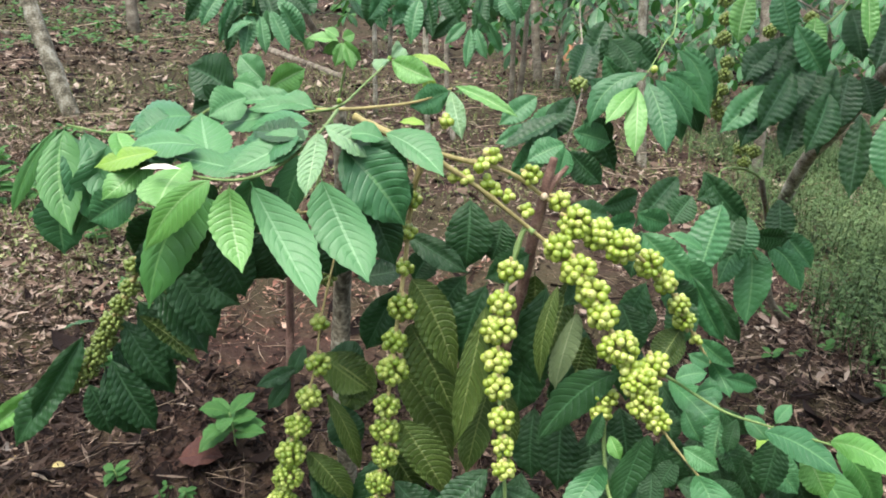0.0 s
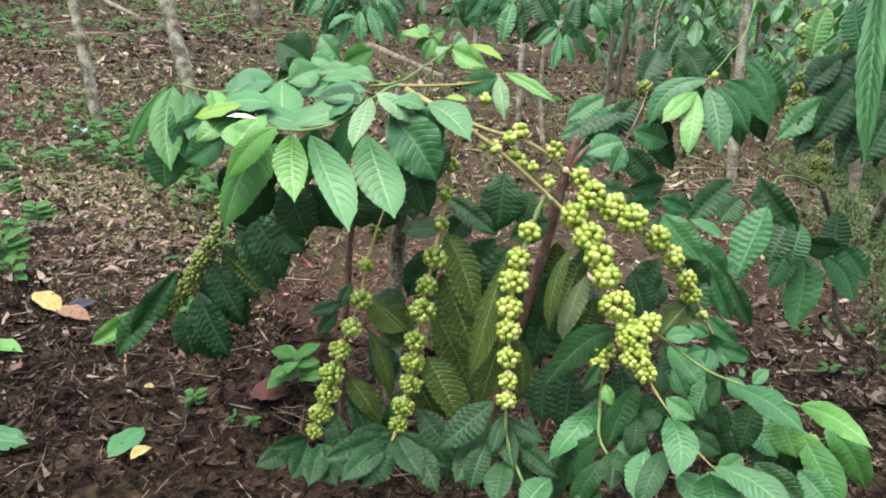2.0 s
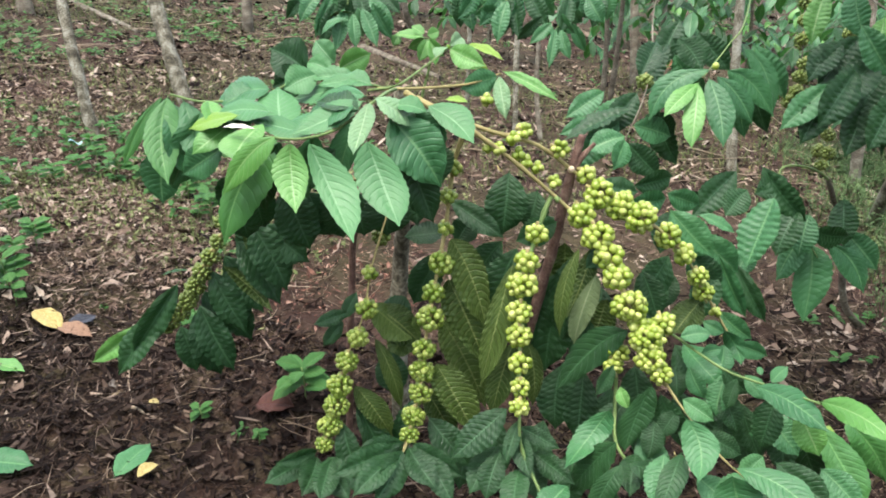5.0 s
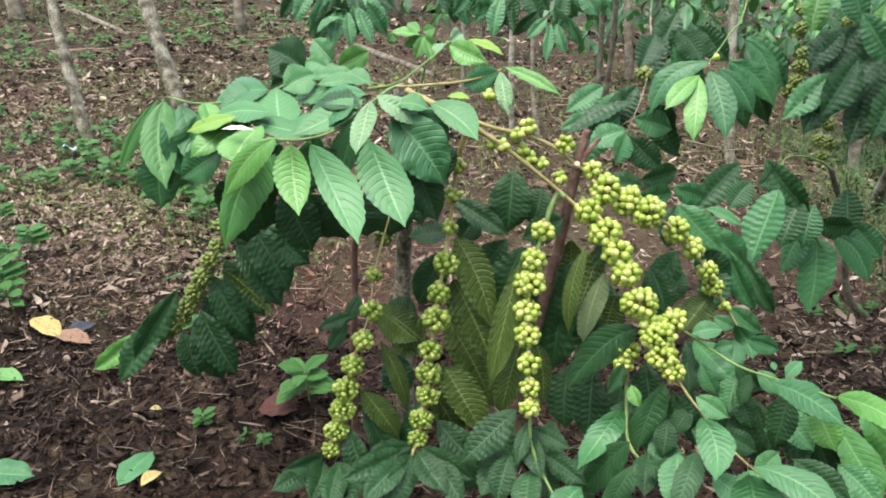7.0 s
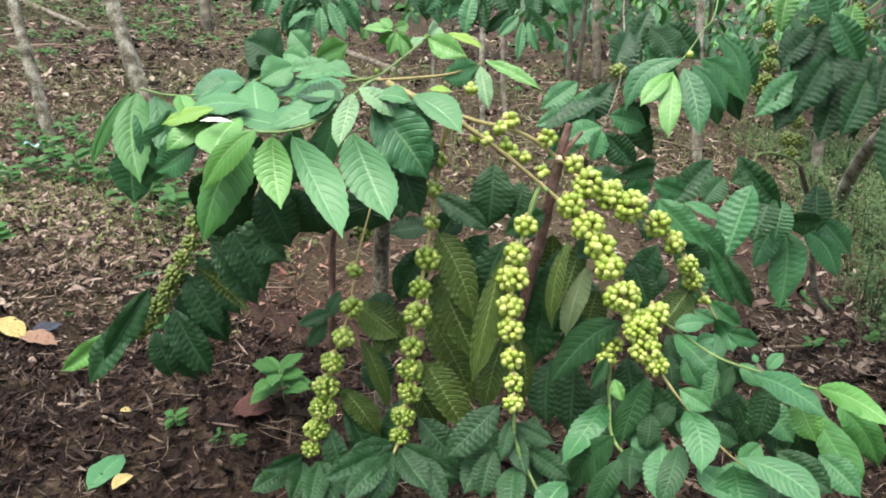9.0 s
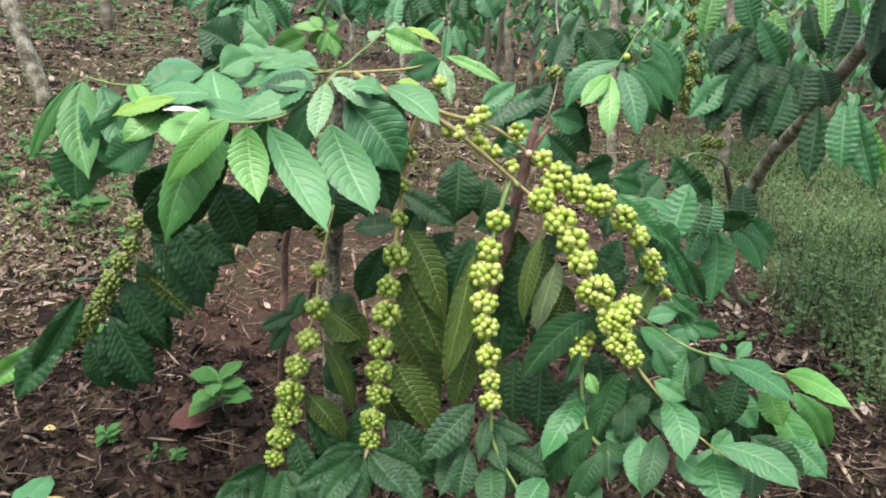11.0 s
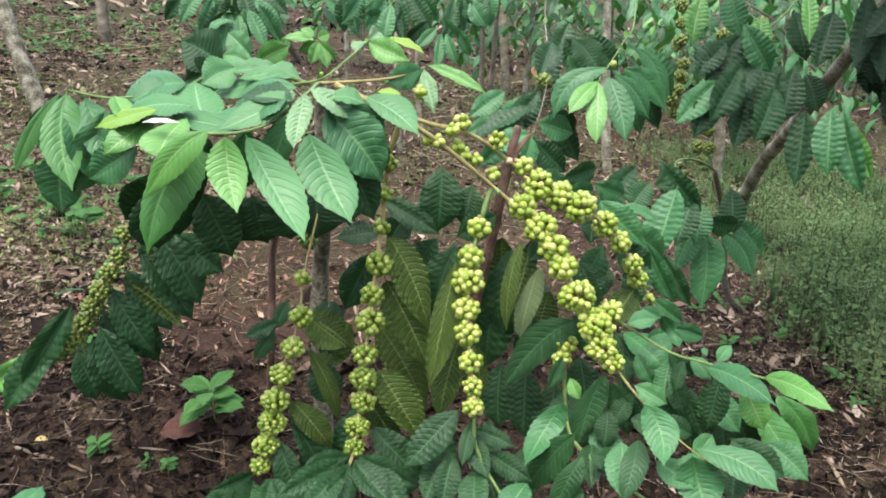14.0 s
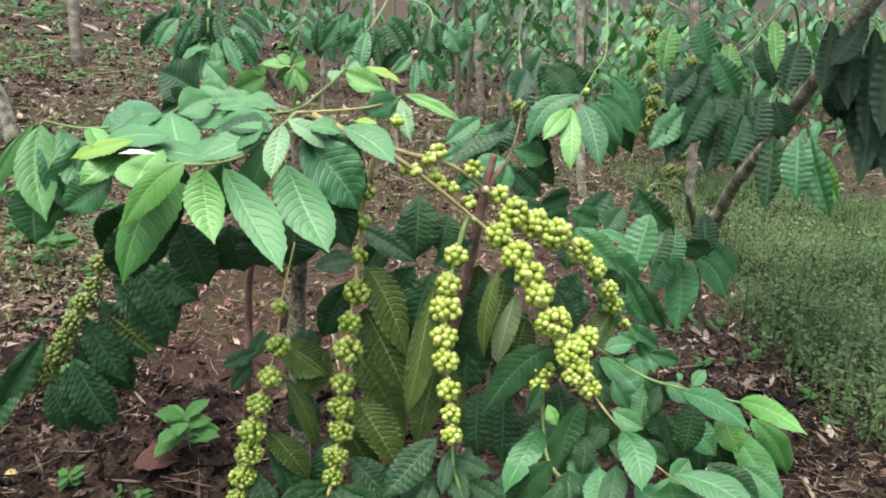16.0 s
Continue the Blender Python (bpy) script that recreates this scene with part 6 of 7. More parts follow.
leaf(edge_bough, (0.481, 0.329, 1.139), (0.483, 0.294, 1.046), 0.012, (-0.33, -0.88, 0.33), "mid")
leaf(edge_bough, (0.492, 0.353, 1.137), (0.515, 0.332, 1.067), 0.017, (-0.06, -0.96, 0.27), "mid")
for place in ((0.861, 2.637, 1.075), (0.877, 2.613, 1.002), (0.878, 2.595, 0.948), (0.873, 2.577, 0.893), (0.887, 2.553, 0.820), (0.876, 2.540, 0.783), (0.869, 2.525, 0.738), (0.850, 2.514, 0.707), (0.976, 2.486, 0.610), (0.979, 2.468, 0.555), (1.139, 2.604, 0.948), (1.159, 2.589, 0.900), (1.013, 2.588, 0.911)):
    cluster(right_tree, place, 0.024, 0.0125, (0.1, 0.2, 0.95), SMALL_CHERRY)
limb("branch", [(1.019, 2.123, 0.980), (0.868, 2.630, 1.120), (0.878, 2.595, 0.948), (0.876, 2.540, 0.783), (0.850, 2.514, 0.690)], 0.003, 0.002, BARK, right_tree)
bud(bud_shoot, (0.559, 1.927, 0.886), 0.009, CHERRY)
for place, r in (((0.394, 2.092, 0.821), 0.0247), ((0.875, 2.534, 0.663), 0.0290), ((0.864, 2.549, 0.706), 0.0253), ((0.919, 2.693, 0.757), 0.0264), ((0.926, 2.843, 0.852), 0.0235), ((1.012, 2.725, 0.503), 0.0275), ((1.024, 2.710, 0.457), 0.0235)):
    cluster(right_tree if place[0] > 0.7 else bud_tree, place, r, 0.014, (0.1, 0.2, 0.95), SMALL_CHERRY)


def coffee_tree(base, lean, height, boughs, size, kinds, label, seed, low=0.5, r0=0.03, stems=1, nodes=7, reach=0.8, blades=LOW, group="coffee trees behind the bush"):
    """A background coffee tree: trunk, arching boughs and a crown of hanging leaves."""
    rnd = random.Random(seed)
    b = on_ground(*base)
    tree = plant("coffee_tree", b, label, "coffee tree", group)
    for s in range(stems):
        off = Vector((rnd.uniform(-0.12, 0.12), rnd.uniform(-0.1, 0.1), 0)) * s
        top = b + Vector((lean[0], lean[1], height)) + off * 3
        limb("trunk", [b + off - Vector((0, 0, 0.04)), b.lerp(top, 0.35) + off + Vector((0.02, 0.01, 0)), b.lerp(top, 0.7) + off, top], r0, r0 * 0.5, PALE_BARK if seed % 2 else BARK, tree, "", 8, 5, 0.15)
    poses, ks = [], []
    top = b + Vector((lean[0], lean[1], height))
    for i in range(boughs):
        f = low + (1 - low) * (i + 0.5) / boughs
        c = b.lerp(top, f)
        a = i * 2.4 + rnd.uniform(-0.5, 0.5)
        d = Vector((math.cos(a), math.sin(a), 0)) * reach * rnd.uniform(0.6, 1.1)
        path = [c, c + d * 0.4 + Vector((0, 0, 0.16)), c + d * 0.8 + Vector((0, 0, 0.02)), c + d * 1.05 - Vector((0, 0, 0.3))]
        p, k = bough_poses(path, nodes, size, rnd, kinds)
        poses += p
        ks += k
        v, fc = tube_data(path, 0.004, 0.0015, 5, 4)
        part("bough", mesh_of("bough", [q - b for q in v], fc, [BARK]), tree)
    shift = Matrix.Translation(-b)
    part("crown", leaves_mesh("crown", [shift @ m for m in poses], ks, TINY if base[1] > 10 else blades), tree, "hanging glossy green leaves")
    return tree


DARKS, MIDS, LIGHTS = ("deep", "dark", "dark", "mid"), ("deep", "dark", "mid", "mid"), ("dark", "mid", "mid", "light")
coffee_tree((0.15, 5.6), (0.0, -0.2), 1.7, 6, 0.19, MIDS, "twin-stemmed coffee tree with dark hanging leaves", 12, 0.62, 0.022, 2, 7, 0.8)
coffee_tree((0.55, 7.4), (0.1, 0.0), 1.5, 14, 0.2, DARKS, "far coffee tree with dense dark foliage", 13, 0.3, 0.03, 1, 8, 0.9)
coffee_tree((2.0, 6.0), (0.1, -0.2), 1.5, 16, 0.18, MIDS, "far coffee tree with bright mid-green foliage", 14, 0.35, 0.025, 2, 7, 0.9)
coffee_tree((2.9, 7.0), (-0.1, 0.0), 1.4, 16, 0.19, MIDS, "far coffee tree with bright mid-green foliage", 15, 0.3, 0.025, 1, 8, 1.0)
coffee_tree((1.5, 8.4), (0.0, 0.0), 1.3, 16, 0.2, LIGHTS, "far coffee tree with pale sunlit foliage", 16, 0.2, 0.025, 1, 8, 1.0)
coffee_tree((-1.2, 8.2), (0.1, 0.0), 1.4, 12, 0.2, MIDS, "far coffee tree with hanging foliage", 17, 0.4, 0.025, 1, 7, 0.9)
coffee_tree((4.2, 8.6), (0.1, 0.0), 1.4, 16, 0.2, MIDS, "far coffee tree with bright mid-green foliage", 18, 0.3, 0.025, 1, 8, 1.1)
coffee_tree((2.8, 10.5), (0.1, 0.0), 1.2, 16, 0.22, LIGHTS, "far coffee tree with pale sunlit foliage", 19, 0.15, 0.025, 1, 8, 1.2)
coffee_tree((0.0, 11.0), (0.1, 0.0), 1.2, 16, 0.22, MIDS, "far coffee tree with hanging foliage", 26, 0.2, 0.025, 1, 8, 1.2)
coffee_tree((-3.2, 11.5), (0.1, 0.0), 1.2, 16, 0.22, MIDS, "far coffee tree with hanging foliage", 27, 0.2, 0.025, 1, 8, 1.2)
coffee_tree((3.6, 13.0), (0.1, 0.0), 1.9, 18, 0.24, MIDS, "distant coffee tree with hanging foliage", 36, 0.2, 0.03, 1, 8, 1.3)
coffee_tree((6.8, 14.0), (0.1, 0.0), 1.9, 18, 0.24, MIDS, "distant coffee tree with hanging foliage", 37, 0.2, 0.03, 1, 8, 1.3)
coffee_tree((1.4, 13.8), (0.1, 0.0), 1.8, 18, 0.24, LIGHTS, "distant coffee tree with pale sunlit foliage", 38, 0.2, 0.03, 1, 8, 1.3)
coffee_tree((9.0, 12.5), (0.1, 0.0), 1.9, 18, 0.24, LIGHTS, "distant coffee tree with pale sunlit foliage", 39, 0.2, 0.03, 1, 8, 1.3)
coffee_tree((-7.5, 15.0), (0.1, 0.0), 1.6, 18, 0.24, MIDS, "distant coffee tree with hanging foliage", 40, 0.2, 0.03, 1, 8, 1.3)
coffee_tree((-11.0, 14.5), (0.1, 0.0), 1.6, 18, 0.24, DARKS, "distant coffee tree with dark foliage", 41, 0.2, 0.03, 1, 8, 1.3)
coffee_tree((5.8, 11.5), (0.1, 0.0), 1.4, 16, 0.22, LIGHTS, "far coffee tree with pale sunlit foliage", 28, 0.2, 0.025, 1, 8, 1.2)

# unseen trees added behind and beside the open patch to block low sky light
for k, (x, y) in enumerate(((-3.3, 0.1), (-2.5, -1.3), (-1.1, -2.1), (0.5, -2.3), (2.0, -1.8), (2.9, -0.6), (3.6, 0.9))):
    coffee_tree((x, y), (0.1, 0.1), 2.3, 22, 0.21, MIDS, "unseen coffee tree added to block low sky light", 80 + k, 0.18, 0.03, 2, 8, 0.95, TINY, "coffee trees of the next row")


def hanging_bough(path, nodes, size, kinds, label, seed, droop=0.9):
    """A tree whose one bough hangs into view, its trunk out of sight above or behind."""
    rnd = random.Random(seed)
    p0 = Vector(path[0])
    b = on_ground(p0.x, p0.y)
    tree = plant("coffee_tree", b, label, "coffee tree", "coffee trees behind the bush")
    limb("trunk", [b - Vector((0, 0, 0.04)), b.lerp(p0, 0.5) + Vector((0.02, 0.02, 0)), p0 + Vector((0, 0, 0.1))], 0.018, 0.012, PALE_BARK, tree, "", 8, 5, 0.15)
    v, f = tube_data(path, 0.004, 0.002, 6, 5)
    part("bough", mesh_of("bough", [q - b for q in v], f, [BARK]), tree)
    p, k = bough_poses(path, nodes, size, rnd, kinds, droop)
    shift = Matrix.Translation(-b)
    part("crown", leaves_mesh("crown", [shift @ m for m in p], k), tree, "hanging glossy green leaves")


hanging_bough([(-0.792, 5.261, 1.341), (-0.754, 4.720, 1.067), (-0.763, 4.438, 0.917)], 7, 0.17, MIDS, "slender coffee tree with a drooping leafy bough", 22)
# bare shade-tree trunks
def bare_trunk(pts, r0, r1, mat, label):
    b = Vector(pts[0])
    ob = plant("shade_tree", b, label, "tree trunk", "bare trunks")
    limb("trunk", pts, r0, r1, mat, ob, "", 12, 8, 0.25)


bare_trunk([on_ground(-2.40, 3.31, -0.04), (-2.489, 3.385, 0.585), (-2.605, 3.500, 0.950), (-2.773, 3.715, 1.458)], 0.032, 0.026, PALE_BARK, "slim pale lichened trunk leaning over dry litter")
bare_trunk([on_ground(-2.35, 4.15, -0.04), (-2.496, 4.241, 0.662), (-2.617, 4.343, 0.996), (-2.765, 4.505, 1.497)], 0.050, 0.040, PALE_BARK, "mossy grey trunk standing in leaf litter")
bare_trunk([on_ground(-3.65, 7.5, -0.04), (-3.639, 7.485, 0.650), (-3.701, 7.669, 1.151), (-3.778, 7.871, 1.709)], 0.06, 0.05, BARK, "far slim grey trunk on the slope")
bare_trunk([on_ground(-5.6, 6.6, -0.04), (-5.660, 6.648, 0.908), (-5.788, 6.868, 1.544)], 0.08, 0.07, BARK, "far grey trunk on the slope")
bare_trunk([on_ground(0.4, 7.88, -0.04), (0.361, 8.032, 0.377), (0.302, 8.357, 1.233)], 0.045, 0.04, BARK, "far slim dark trunk on the slope")
bare_trunk([on_ground(5.2, 9.6, -0.04), (4.940, 10.121, 0.418), (4.973, 10.522, 1.506)], 0.06, 0.05, BARK, "far grey trunk on the slope")


# ---- ground cover ----
def scatter(count, box, seed, near=1.0, fade=0.8):
    """Places over a stretch of ground that thins out unevenly at its edges."""
    rnd = random.Random(seed)
    x0, x1, y0, y1 = box
    for _ in range(count):
        x, y = rnd.uniform(x0, x1), y0 + (y1 - y0) * rnd.random() ** near
        edge = min(x - x0, x1 - x, y - y0, y1 - y) / fade + 0.5 * noise.noise(Vector((x * 1.3, y * 1.3, seed)))
        if edge > rnd.random() * 0.9:
            yield rnd, x, y


BARE = (-0.45, 2.35, 0.55, 0.55)  # a patch of bare red soil behind the bush


def litter(count, box, seed, size, name, label, mats, near=1.5, spare=0.75, shapes=(0.07, 0.12, 0.2, 0.32, 0.45)):
    """Curled dry leaves lying over one another."""
    verts, faces, slots = [], [], []
    for rnd, x, y in scatter(count, box, seed, near):
        if ((x - BARE[0]) / BARE[2]) ** 2 + ((y - BARE[1]) / BARE[3]) ** 2 < 1 and rnd.random() < spare:
            continue
        # keeps the shade-darkened litter off the open ground to the left
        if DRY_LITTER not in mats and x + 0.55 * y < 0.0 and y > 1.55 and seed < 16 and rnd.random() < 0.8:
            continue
        c = on_ground(x, y, rnd.uniform(0.002, 0.022))
        ln = size * min(2.2, rnd.lognormvariate(-0.45, 0.55))
        w = ln * rnd.choice(shapes) * rnd.uniform(0.8, 1.2)
        m = Matrix.Translation(c) @ Euler((rnd.gauss(0, 0.45), rnd.gauss(0, 0.45), rnd.uniform(0, 6.28))).to_matrix().to_4x4()
        cu, tw = rnd.uniform(-0.6, 1.1) * ln, rnd.uniform(-0.3, 0.3)
        b = len(verts)
        rows = (-1, 1) if w < ln * 0.25 or box[3] > 5 else (-1, 0, 1)
        k = len(rows)
        for i, (t, ww) in enumerate(((0, 0.12), (0.42, 1.0), (1, 0.06))):
            z = cu * (t - 0.5) ** 2
            for v in rows:
                verts.append(m @ Vector((v * w * ww * 0.5, (t - 0.5) * ln, z + abs(v) * w * ww * 0.25 + v * tw * w * t)))
        for i in range(2):
            for j in range(k - 1):
                a = b + i * k + j
                faces.append((a, a + 1, a + k + 1, a + k))
        slots += [rnd.choice(range(len(mats)))] * (2 * k - 2)
    tagged(new(name, mesh_of(name, verts, faces, mats, None, slots)), label, "leaf litter", "", "stuff")


litter(56000, (-3.0, 2.8, -0.9, 2.5), 1, 0.036, "leaf_litter", "layer of curled decaying leaves on soil, darkened for shade", [LITTER], 1.0)
litter(40000, (-1.9, 1.9, 0.2, 2.6), 15, 0.034, "leaf_litter", "thick litter under and before the bush, darkened for shade", [LITTER], 1.0)
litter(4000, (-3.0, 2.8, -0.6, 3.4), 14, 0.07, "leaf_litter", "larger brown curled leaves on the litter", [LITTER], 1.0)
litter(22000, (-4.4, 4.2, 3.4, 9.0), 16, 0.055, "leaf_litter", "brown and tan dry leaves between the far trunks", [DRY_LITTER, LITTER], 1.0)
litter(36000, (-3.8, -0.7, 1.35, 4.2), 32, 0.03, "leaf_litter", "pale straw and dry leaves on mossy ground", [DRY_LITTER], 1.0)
litter(9000, (-1.1, 0.2, 1.7, 3.0), 31, 0.022, "soil_crumbs", "crumbs of bare red-brown soil and straw", [CRUMB], 1.0, 0.0)
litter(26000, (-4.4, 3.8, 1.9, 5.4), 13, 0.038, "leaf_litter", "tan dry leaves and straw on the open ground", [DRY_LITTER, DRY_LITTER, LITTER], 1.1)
litter(16000, (-9.0, -2.4, 3.6, 10.0), 33, 0.06, "leaf_litter", "brown dry leaves on the far slope", [DRY_LITTER, LITTER, LITTER], 1.0)
litter(14000, (-10.0, 9.0, 3.6, 18.0), 2, 0.06, "leaf_litter", "scattered brown dry leaves farther off", [DRY_LITTER, LITTER, LITTER], 1.2)
litter(16000, (-18.0, 12.0, 9.0, 28.0), 34, 0.16, "leaf_litter", "dry leaves on the distant slope", [DRY_LITTER, LITTER], 1.3)
litter(8000, (-5.5, 5.5, -4.5, 1.4), 45, 0.06, "leaf_litter", "brown leaves over the soil around the bush", [LITTER, LITTER, DRY_LITTER], 1.0)
litter(9000, (0.45, 2.4, 1.2, 3.3), 61, 0.034, "leaf_litter", "tan and brown dry leaves beside the bush", [DRY_LITTER, MULCH], 1.0)
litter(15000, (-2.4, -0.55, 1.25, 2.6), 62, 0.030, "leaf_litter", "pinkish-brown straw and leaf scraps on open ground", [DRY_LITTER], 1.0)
litter(5000, (-2.3, -0.85, 0.75, 1.7), 63, 0.034, "leaf_litter", "brown and tan leaves on open ground", [DRY_LITTER, LITTER], 1.0)
litter(17000, (-2.5, -0.45, 0.6, 2.0), 64, 0.060, "straw_mulch", "tangled brown straw and shredded leaves on soil", [MULCH], 1.0, 0.75, (0.04, 0.06, 0.09, 0.14))
litter(9000, (-0.7, 1.9, 0.7, 2.5), 65, 0.055, "straw_mulch", "brown straw and shredded leaves under the bush", [MULCH, LITTER], 1.0, 0.75, (0.04, 0.06, 0.09, 0.14))
litter(90, (-2.6, 2.2, 0.9, 6.0), 3, 0.05, "fallen_yellow_leaves", "small fallen yellow leaves among brown litter", [DEAD_YELLOW], 1.5)


def sticks(count, box, seed, length, name, mat=STICKS, label="dry twigs and straw lying among litter"):
    verts, faces = [], []
    for rnd, x, y in scatter(count, box, seed, 1.4):
        c = on_ground(x, y, rnd.uniform(0.004, 0.03))
        a = rnd.uniform(0, 6.28)
        d = Vector((math.cos(a), math.sin(a), rnd.uniform(-0.08, 0.15))) * length * rnd.uniform(0.3, 1.4)
        bend = Vector((rnd.uniform(-1, 1), rnd.uniform(-1, 1), 0.2)) * length * 0.1
        r = rnd.uniform(0.0012, 0.0035) * (length / 0.2)
        v, f = tube_data([c, c + d * 0.5 + bend, c + d], r, r * 0.5, 3, 1)
        o = len(verts)
        verts += v
        faces += [tuple(o + j for j in q) for q in f]
    tagged(new(name, mesh_of(name, verts, faces, [mat])), label, "twigs", "", "stuff")


sticks(4200, (-3.0, 2.8, -0.4, 4.6), 4, 0.10, "dry_twigs")
sticks(1600, (-3.4, 0.3, 1.7, 3.4), 8, 0.12, "dry_twigs")
sticks(20000, (-2.3, 1.6, 0.0, 2.2), 9, 0.05, "straw", OLD_STRAW, "fine brown decaying straw among litter")
sticks(2600, (0.45, 2.3, 1.2, 3.2), 18, 0.07, "straw", STICKS, "pale straw and twigs on red-brown soil")
sticks(4200, (-1.9, 1.0, 0.5, 2.3), 19, 0.045, "straw", OLD_STRAW, "short decaying straw among dark litter")
sticks(700, (-6, 5, 3.5, 10), 5, 0.4, "dry_twigs")


def herbs(count, box, seed, size, name, label, near=1.2, keep=None):
    """Low broad-leaved weeds, some leaves each."""
    poses, ks = [], []
    for rnd, x, y in scatter(count, box, seed, near):
        if keep and noise.noise(Vector((x * keep[0], y * keep[0], keep[1]))) < keep[2]:
            continue
        c = on_ground(x, y, 0)
        h = size * rnd.uniform(0.5, 1.6)
        for k in range(rnd.randint(4, 8)):
            a = rnd.uniform(0, 6.28)
            b = c + Vector((rnd.uniform(-0.2, 0.2) * size, rnd.uniform(-0.2, 0.2) * size, h * rnd.uniform(0.3, 1)))
            d = Vector((math.cos(a), math.sin(a), rnd.uniform(-0.3, 0.5))) * size * rnd.uniform(0.5, 1.0)
            poses.append(leaf_pose(b, b + d, size * rnd.uniform(0.3, 0.5), (0.1, -0.2, 1)))
            ks.append("weed")
    tagged(new(name, leaves_mesh(name, poses, ks, TINY)), label, "weeds", "", "stuff")


herbs(520, (-3.6, -0.8, 1.6, 4.4), 6, 0.054, "low_weeds", "patches of low green weeds in litter", 1.2, (1.1, 3.0, -0.05))
herbs(240, (-5.6, -3.4, 4.2, 6.4), 33, 0.06, "low_weeds", "patch of leafy green weeds on the slope", 1.0)
herbs(380, (-9.0, -2.6, 5.0, 12.0), 7, 0.085, "low_weeds", "far patch of leafy green weeds", 1.0, (0.4, 3.0, -0.1))
herbs(420, (-20.0, 8.0, 10.0, 30.0), 35, 0.22, "low_weeds", "distant green weeds under the trees", 1.2)
herbs(120, (0.9, 2.4, 1.8, 3.6), 8, 0.045, "low_weeds", "low green weeds beside the grass", 1.2, (1.1, 7.0, 0.0))
herbs(300, (-3.0, 5.0, 4.0, 12), 9, 0.07, "low_weeds", "small weeds between the far trees", 1.2, (0.8, 5.0, 0.1))


def grass(count, box, seed, height, name, label, keep=None, leafy=0, mat=GRASS):
    """Fine blades, and stalks that carry small leaves."""
    verts, faces = [], []
    for rnd, x, y in scatter(count, box, seed, 1.1):
        if keep and noise.noise(Vector((x * keep[0], y * keep[0], keep[1]))) + 0.4 * noise.noise(Vector((x * 4, y * 4, 3.0))) < keep[2]:
            continue
        c = on_ground(x, y, -0.005)
        h = height * rnd.uniform(0.3, 1.2)
        a = rnd.uniform(0, 6.28)
        d = Vector((math.cos(a), math.sin(a), 0))
        w = Vector((-d.y, d.x, 0)) * rnd.uniform(0.001, 0.0025)
        bend = d * h * rnd.uniform(0.1, 0.9)
        b = len(verts)
        up = Vector((0, 0, h))
        verts += [c - w, c + w, c + up * 0.55 + bend * 0.35 - w, c + up * 0.55 + bend * 0.35 + w, c + up + bend]
        faces += [(b, b + 1, b + 3, b + 2), (b + 2, b + 3, b + 4)]
        for k in range(leafy):
            q = c + up * (0.3 + 0.7 * k / leafy) + bend * (0.2 + 0.6 * k / leafy)
            s = rnd.uniform(0.007, 0.019)
            e = Vector((rnd.uniform(-1, 1), rnd.uniform(-1, 1), rnd.uniform(-0.3, 0.6))) * s
            g = Vector((-e.y, e.x, rnd.uniform(-0.3, 0.3) * s)) * 0.45
            b = len(verts)
            verts += [q, q + e * 0.6 + g, q + e * 1.5, q + e * 0.6 - g]
            faces.append((b, b + 1, b + 2, b + 3))
    tagged(new(name, mesh_of(name, verts, faces, [mat])), label, "grass", "", "stuff")


grass(21000, (1.25, 4.6, 1.9, 6.2), 10, 0.17, "grass", "dense stand of fine olive-green grass and herbs", (0.7, 2.0, -0.5), 7)
grass(9000, (1.30, 3.3, 1.75, 3.9), 20, 0.28, "tall_herbs", "taller grey-green herbs with small leaves", (0.9, 2.0, -0.15), 9)
grass(9000, (-3.4, -0.6, 1.75, 3.4), 11, 0.05, "short_grass", "thin short grass over mossy soil", (1.0, 9.0, -0.1), 2, DRY_GRASS)
grass(26000, (-7.0, 6.0, 2.9, 10), 12, 0.07, "short_grass", "thin grass between the far trees", (0.6, 4.0, -0.12), 3, DRY_GRASS)


def weed_plant(at, size, seed, label, leaves=9, name="weed_seedling"):
    """A broad-leaved seedling with a stem and separate leaves."""
    rnd = random.Random(seed)
    b = on_ground(*at)
    ob = plant(name, b, label, "weed", "weed seedlings")
    top = b + Vector((0, 0, size * 1.1))
    st = limb("stem", [b - Vector((0, 0, 0.01)), b.lerp(top, 0.5) + Vector((0.004, 0, 0)), top], 0.0022, 0.0014, GREEN_TWIG, ob)
    for k in range(leaves):
        a = k * 2.2 + rnd.uniform(-0.3, 0.3)
        c = b.lerp(top, 0.45 + 0.55 * (k + 1) / leaves)
        d = Vector((math.cos(a), math.sin(a), rnd.uniform(-0.1, 0.35))) * size * rnd.uniform(0.55, 0.9)
        q = part("leaf", weed_mesh(k), ob)
        q.matrix_local = Matrix.Translation(-b) @ leaf_pose(c, c + d, size * rnd.uniform(0.34, 0.46), (0, -0.35, 1))


WEED_MESH = {}


def weed_mesh(k):
    k %= 3
    if k not in WEED_MESH:
        v, f, uv, sl = leaf_blade(60 + k, 22, 6, 0.03, 1)
        WEED_MESH[k] = mesh_of("weed_leaf", v, f, [WEED], uv)
    return WEED_MESH[k]


weed_plant((-0.40, 1.45), 0.11, 1, "bright green broad-leaved weed in brown litter", 11)
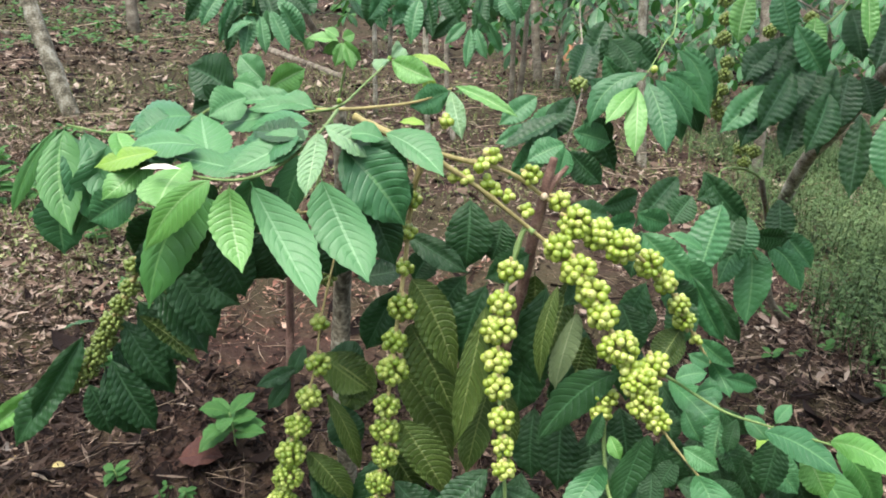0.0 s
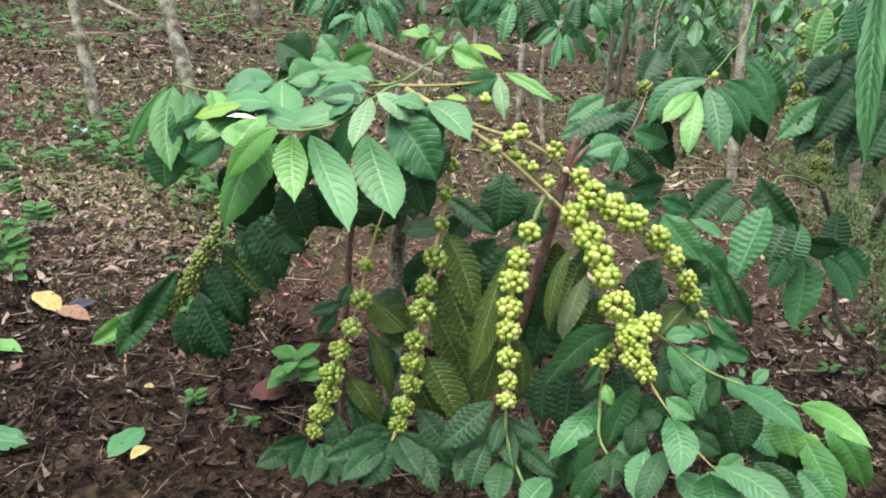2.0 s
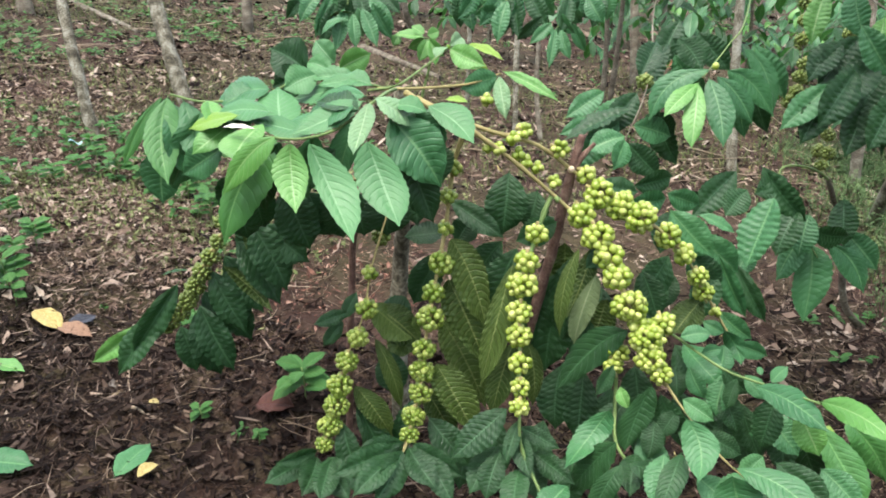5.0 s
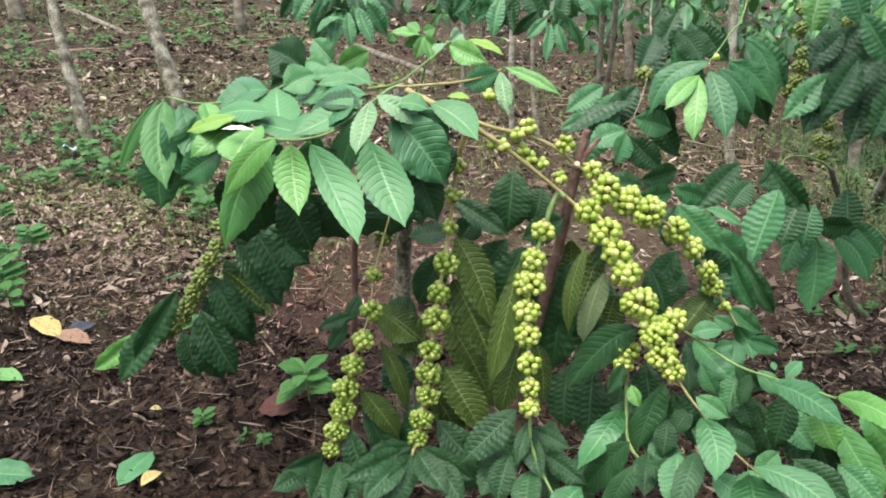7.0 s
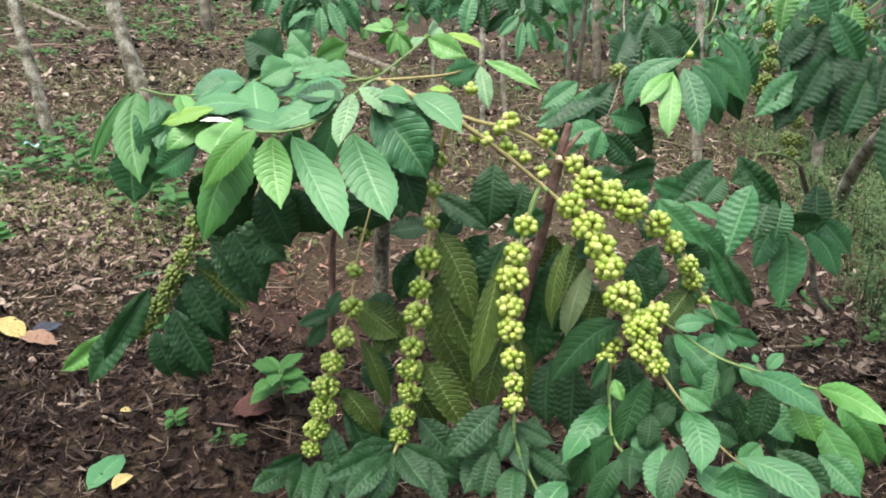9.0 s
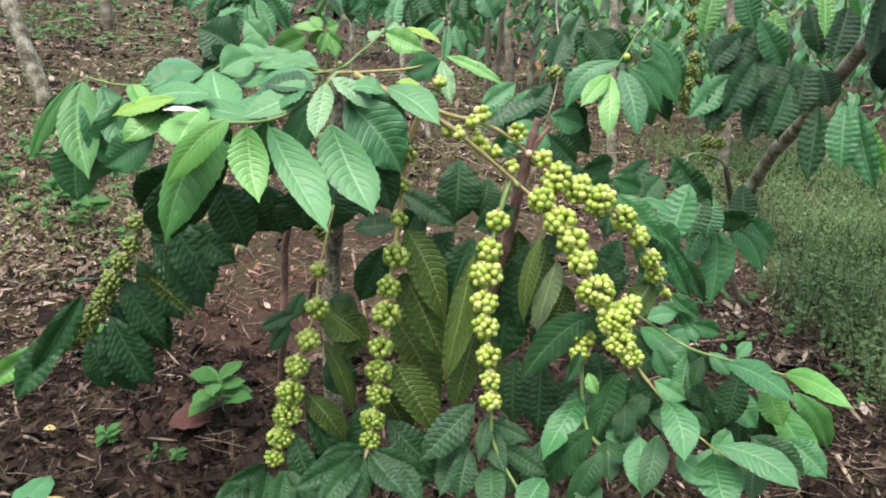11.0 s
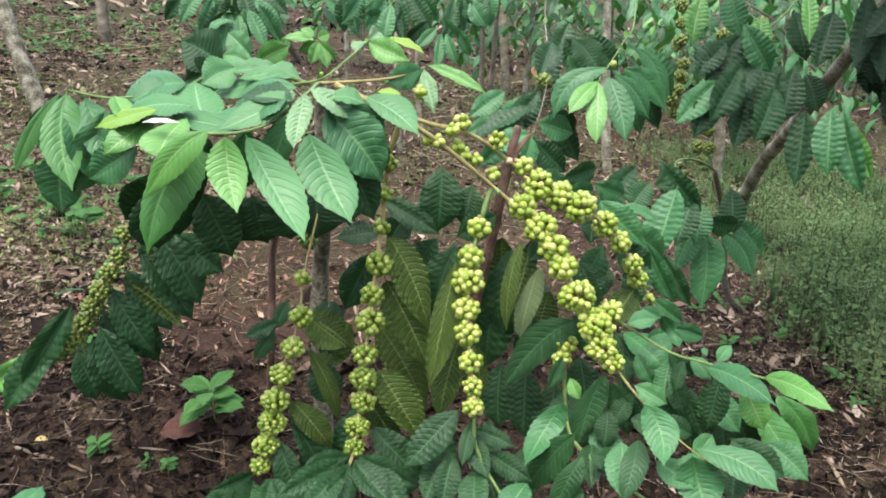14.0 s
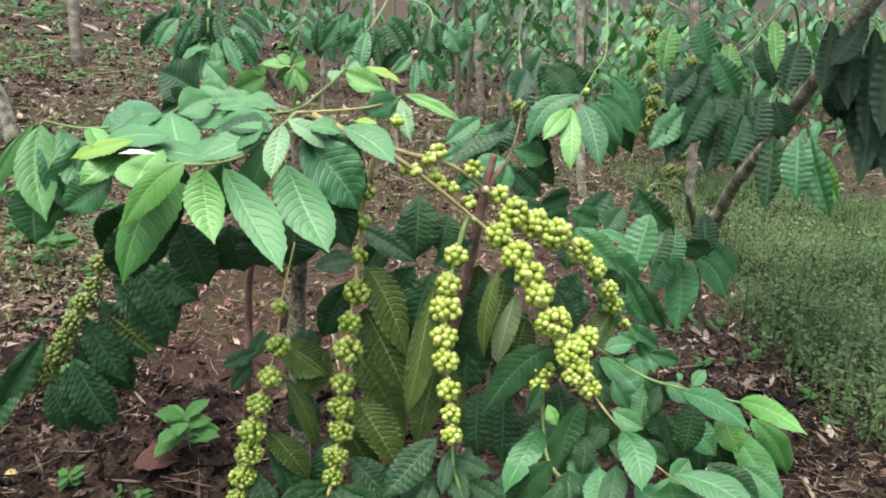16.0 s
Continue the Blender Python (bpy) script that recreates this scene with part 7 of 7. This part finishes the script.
for k, at in enumerate(((-0.49, 1.26), (-0.44, 1.27), (-0.60, 1.29), (-1.17, 1.70), (-2.26, 2.97), (-2.06, 2.88), (-2.12, 2.57), (-1.61, 1.85), (-1.39, 1.60), (-1.29, 2.47), (-1.43, 2.62), (-0.83, 1.67), (-0.49, 1.29), (1.30, 2.81), (-1.46, 2.57))):
    weed_plant(at, 0.022 + 0.01 * (k % 3) + (0.04 if 4 < k < 12 else 0), 20 + k, "small green weed seedling in litter", 6 + k % 4)

for k, at in enumerate(((-2.31, 3.00), (-2.16, 2.98), (-1.84, 2.73), (-1.71, 2.71), (-1.45, 2.65), (-1.25, 2.49), (-1.90, 2.16), (-1.61, 1.95), (-1.50, 2.83), (-1.77, 3.06), (-2.01, 2.54), (-1.46, 1.65), (-2.31, 3.30), (-2.03, 2.71))):
    weed_plant(at, 0.075 + 0.018 * (k % 3), 50 + k, "leafy green weed in dry litter", 8 + k % 4)


def fallen_leaf(name, at, to, width, mat, label, seed=3):
    """One large fallen leaf, curled on the litter."""
    v, f, uv, sl = leaf_blade(seed, 30, 6, 0.05, 1)
    ob = new(name, mesh_of(name, v, f, [mat], uv))
    ob.matrix_world = leaf_pose(on_ground(*at, 0.024), on_ground(*to, 0.03), width, (0.12, -0.1, 1))
    tagged(ob, label, "fallen leaf", "fallen leaves")


fallen_leaf("fallen_leaf", (-1.31, 1.58), (-1.16, 1.51), 0.066, DEAD_YELLOW, "large fallen leaf turned yellow on brown litter")
fallen_leaf("fallen_leaf", (-1.20, 1.53), (-1.07, 1.52), 0.06, DEAD_BROWN, "curled brown fallen leaf on litter", 5)
fallen_leaf("fallen_leaf", (-1.17, 1.54), (-1.14, 1.63), 0.06, DEAD_SLATE, "blackened fallen leaf on litter", 1)
fallen_leaf("fallen_leaf", (-0.51, 1.39), (-0.41, 1.41), 0.095, DEAD_RED, "broad red-brown fallen leaf under the bush", 6)
fallen_leaf("fallen_leaf", (-0.65, 1.03), (-0.65, 1.16), 0.065, TOPS["mid"], "freshly fallen green leaf on litter", 4)
fallen_leaf("fallen_leaf", (-0.61, 1.05), (-0.59, 1.10), 0.032, DEAD_YELLOW, "fallen yellow leaf on litter", 2)
fallen_leaf("fallen_leaf", (-1.22, 1.31), (-1.10, 1.30), 0.05, TOPS["light"], "fallen yellow-green leaf on litter", 1)
fallen_leaf("fallen_leaf", (-0.95, 0.97), (-0.82, 1.00), 0.08, TOPS["mid"], "fallen green leaf on litter", 7)
fallen_leaf("fallen_leaf", (0.97, 1.92), (0.89, 1.73), 0.07, TOPS["yellow"], "pale yellowed fallen leaf below the shoots", 7)
fallen_leaf("fallen_leaf", (-0.73, 1.32), (-0.75, 1.30), 0.02, DEAD_YELLOW, "small fallen yellow leaf on litter", 2)


def stick(pts, r, label, mat=STICKS):
    v, f = tube_data(pts, r, r * 0.6, 7, 6, 0.2)
    tagged(new("fallen_stick", mesh_of("fallen_stick", v, f, [mat])), label, "stick", "fallen sticks")


def lying(*ways):
    return [on_ground(x, y, 0.012) for x, y in ways]


stick(lying((-0.79, 1.29), (-0.70, 1.27), (-0.59, 1.23)), 0.0044, "pale dry twig lying on litter")
stick(lying((-0.95, 1.51), (-0.87, 1.39), (-0.79, 1.29)), 0.004, "grey dry twig lying on litter")
stick(lying((-2.39, 7.54), (-1.90, 7.12), (-1.30, 6.53)), 0.045, "fallen grey branch on the slope", BARK)
stick(lying((-6.19, 8.01), (-5.27, 7.26), (-4.34, 6.57)), 0.04, "fallen dark branch on the slope", BARK)
stick(lying((-0.30, 2.62), (-0.21, 2.28), (-0.14, 2.01)), 0.006, "bare pale twig below the bush")
stick(lying((1.16, 2.29), (1.22, 2.22), (1.30, 2.12)), 0.005, "pale dry twig lying on litter")
stick(lying((1.23, 2.22), (1.36, 2.33)), 0.004, "short pale dry twig on litter")
stick(lying((0.96, 2.31), (1.07, 2.36), (1.20, 2.41)), 0.006, "grey dry twig lying on soil")
stick(lying((1.19, 1.73), (1.18, 1.62)), 0.008, "short dry stick on soil")

# a fallen petal on a leaf, a pale bud on the side shoot
def petal():
    v, f, uv, sl = leaf_blade(9, 12, 4, 0.0, 2)
    ob = new("petal", mesh_of("petal", v, f, [PETAL], uv))
    ob.matrix_world = leaf_pose((-0.163, 0.807, 0.936), (-0.119, 0.811, 0.935), 0.008, (0, -0.5, 0.85))
    tagged(ob, "pale cream petal lying on a leaf", "petal")


petal()


def stump():
    b = on_ground(0.78, 9.7)
    ob = plant("tree_stump", b, "short split stump of orange-brown wood", "stump")
    limb("trunk", [b - Vector((0, 0, 0.03)), b + Vector((0.01, 0, 0.12)), b + Vector((0.03, 0.01, 0.20))], 0.07, 0.05, ORANGE_WOOD, ob, "", 9, 4, 0.3)
    limb("splinter", [b + Vector((0.02, 0, 0.18)), b + Vector((0.03, 0, 0.26)), b + Vector((0.02, 0, 0.33))], 0.035, 0.008, ORANGE_WOOD, ob, "pointed splintered top", 7, 4, 0.4)


def scrap():
    b = on_ground(-2.25, 2.98, 0.06)
    rnd = random.Random(5)
    verts = [b + Vector((0.018 * i - 0.04, 0.014 * j, 0.012 * math.sin(i * 1.3 + j) + rnd.uniform(0, 0.005))) for j in range(4) for i in range(5)]
    faces = [(j * 5 + i, j * 5 + i + 1, j * 5 + i + 6, j * 5 + i + 5) for j in range(3) for i in range(4)]
    verts += [v - Vector((0, 0, 0.0012)) for v in verts]
    faces += [tuple(20 + k for k in reversed(q)) for q in faces]
    ob = new("plastic_scrap", mesh_of("plastic_scrap", verts, faces, [BLUE_SCRAP]))
    tagged(ob, "small crumpled scrap of pale blue plastic among weeds", "litter scrap")


stump()
scrap()
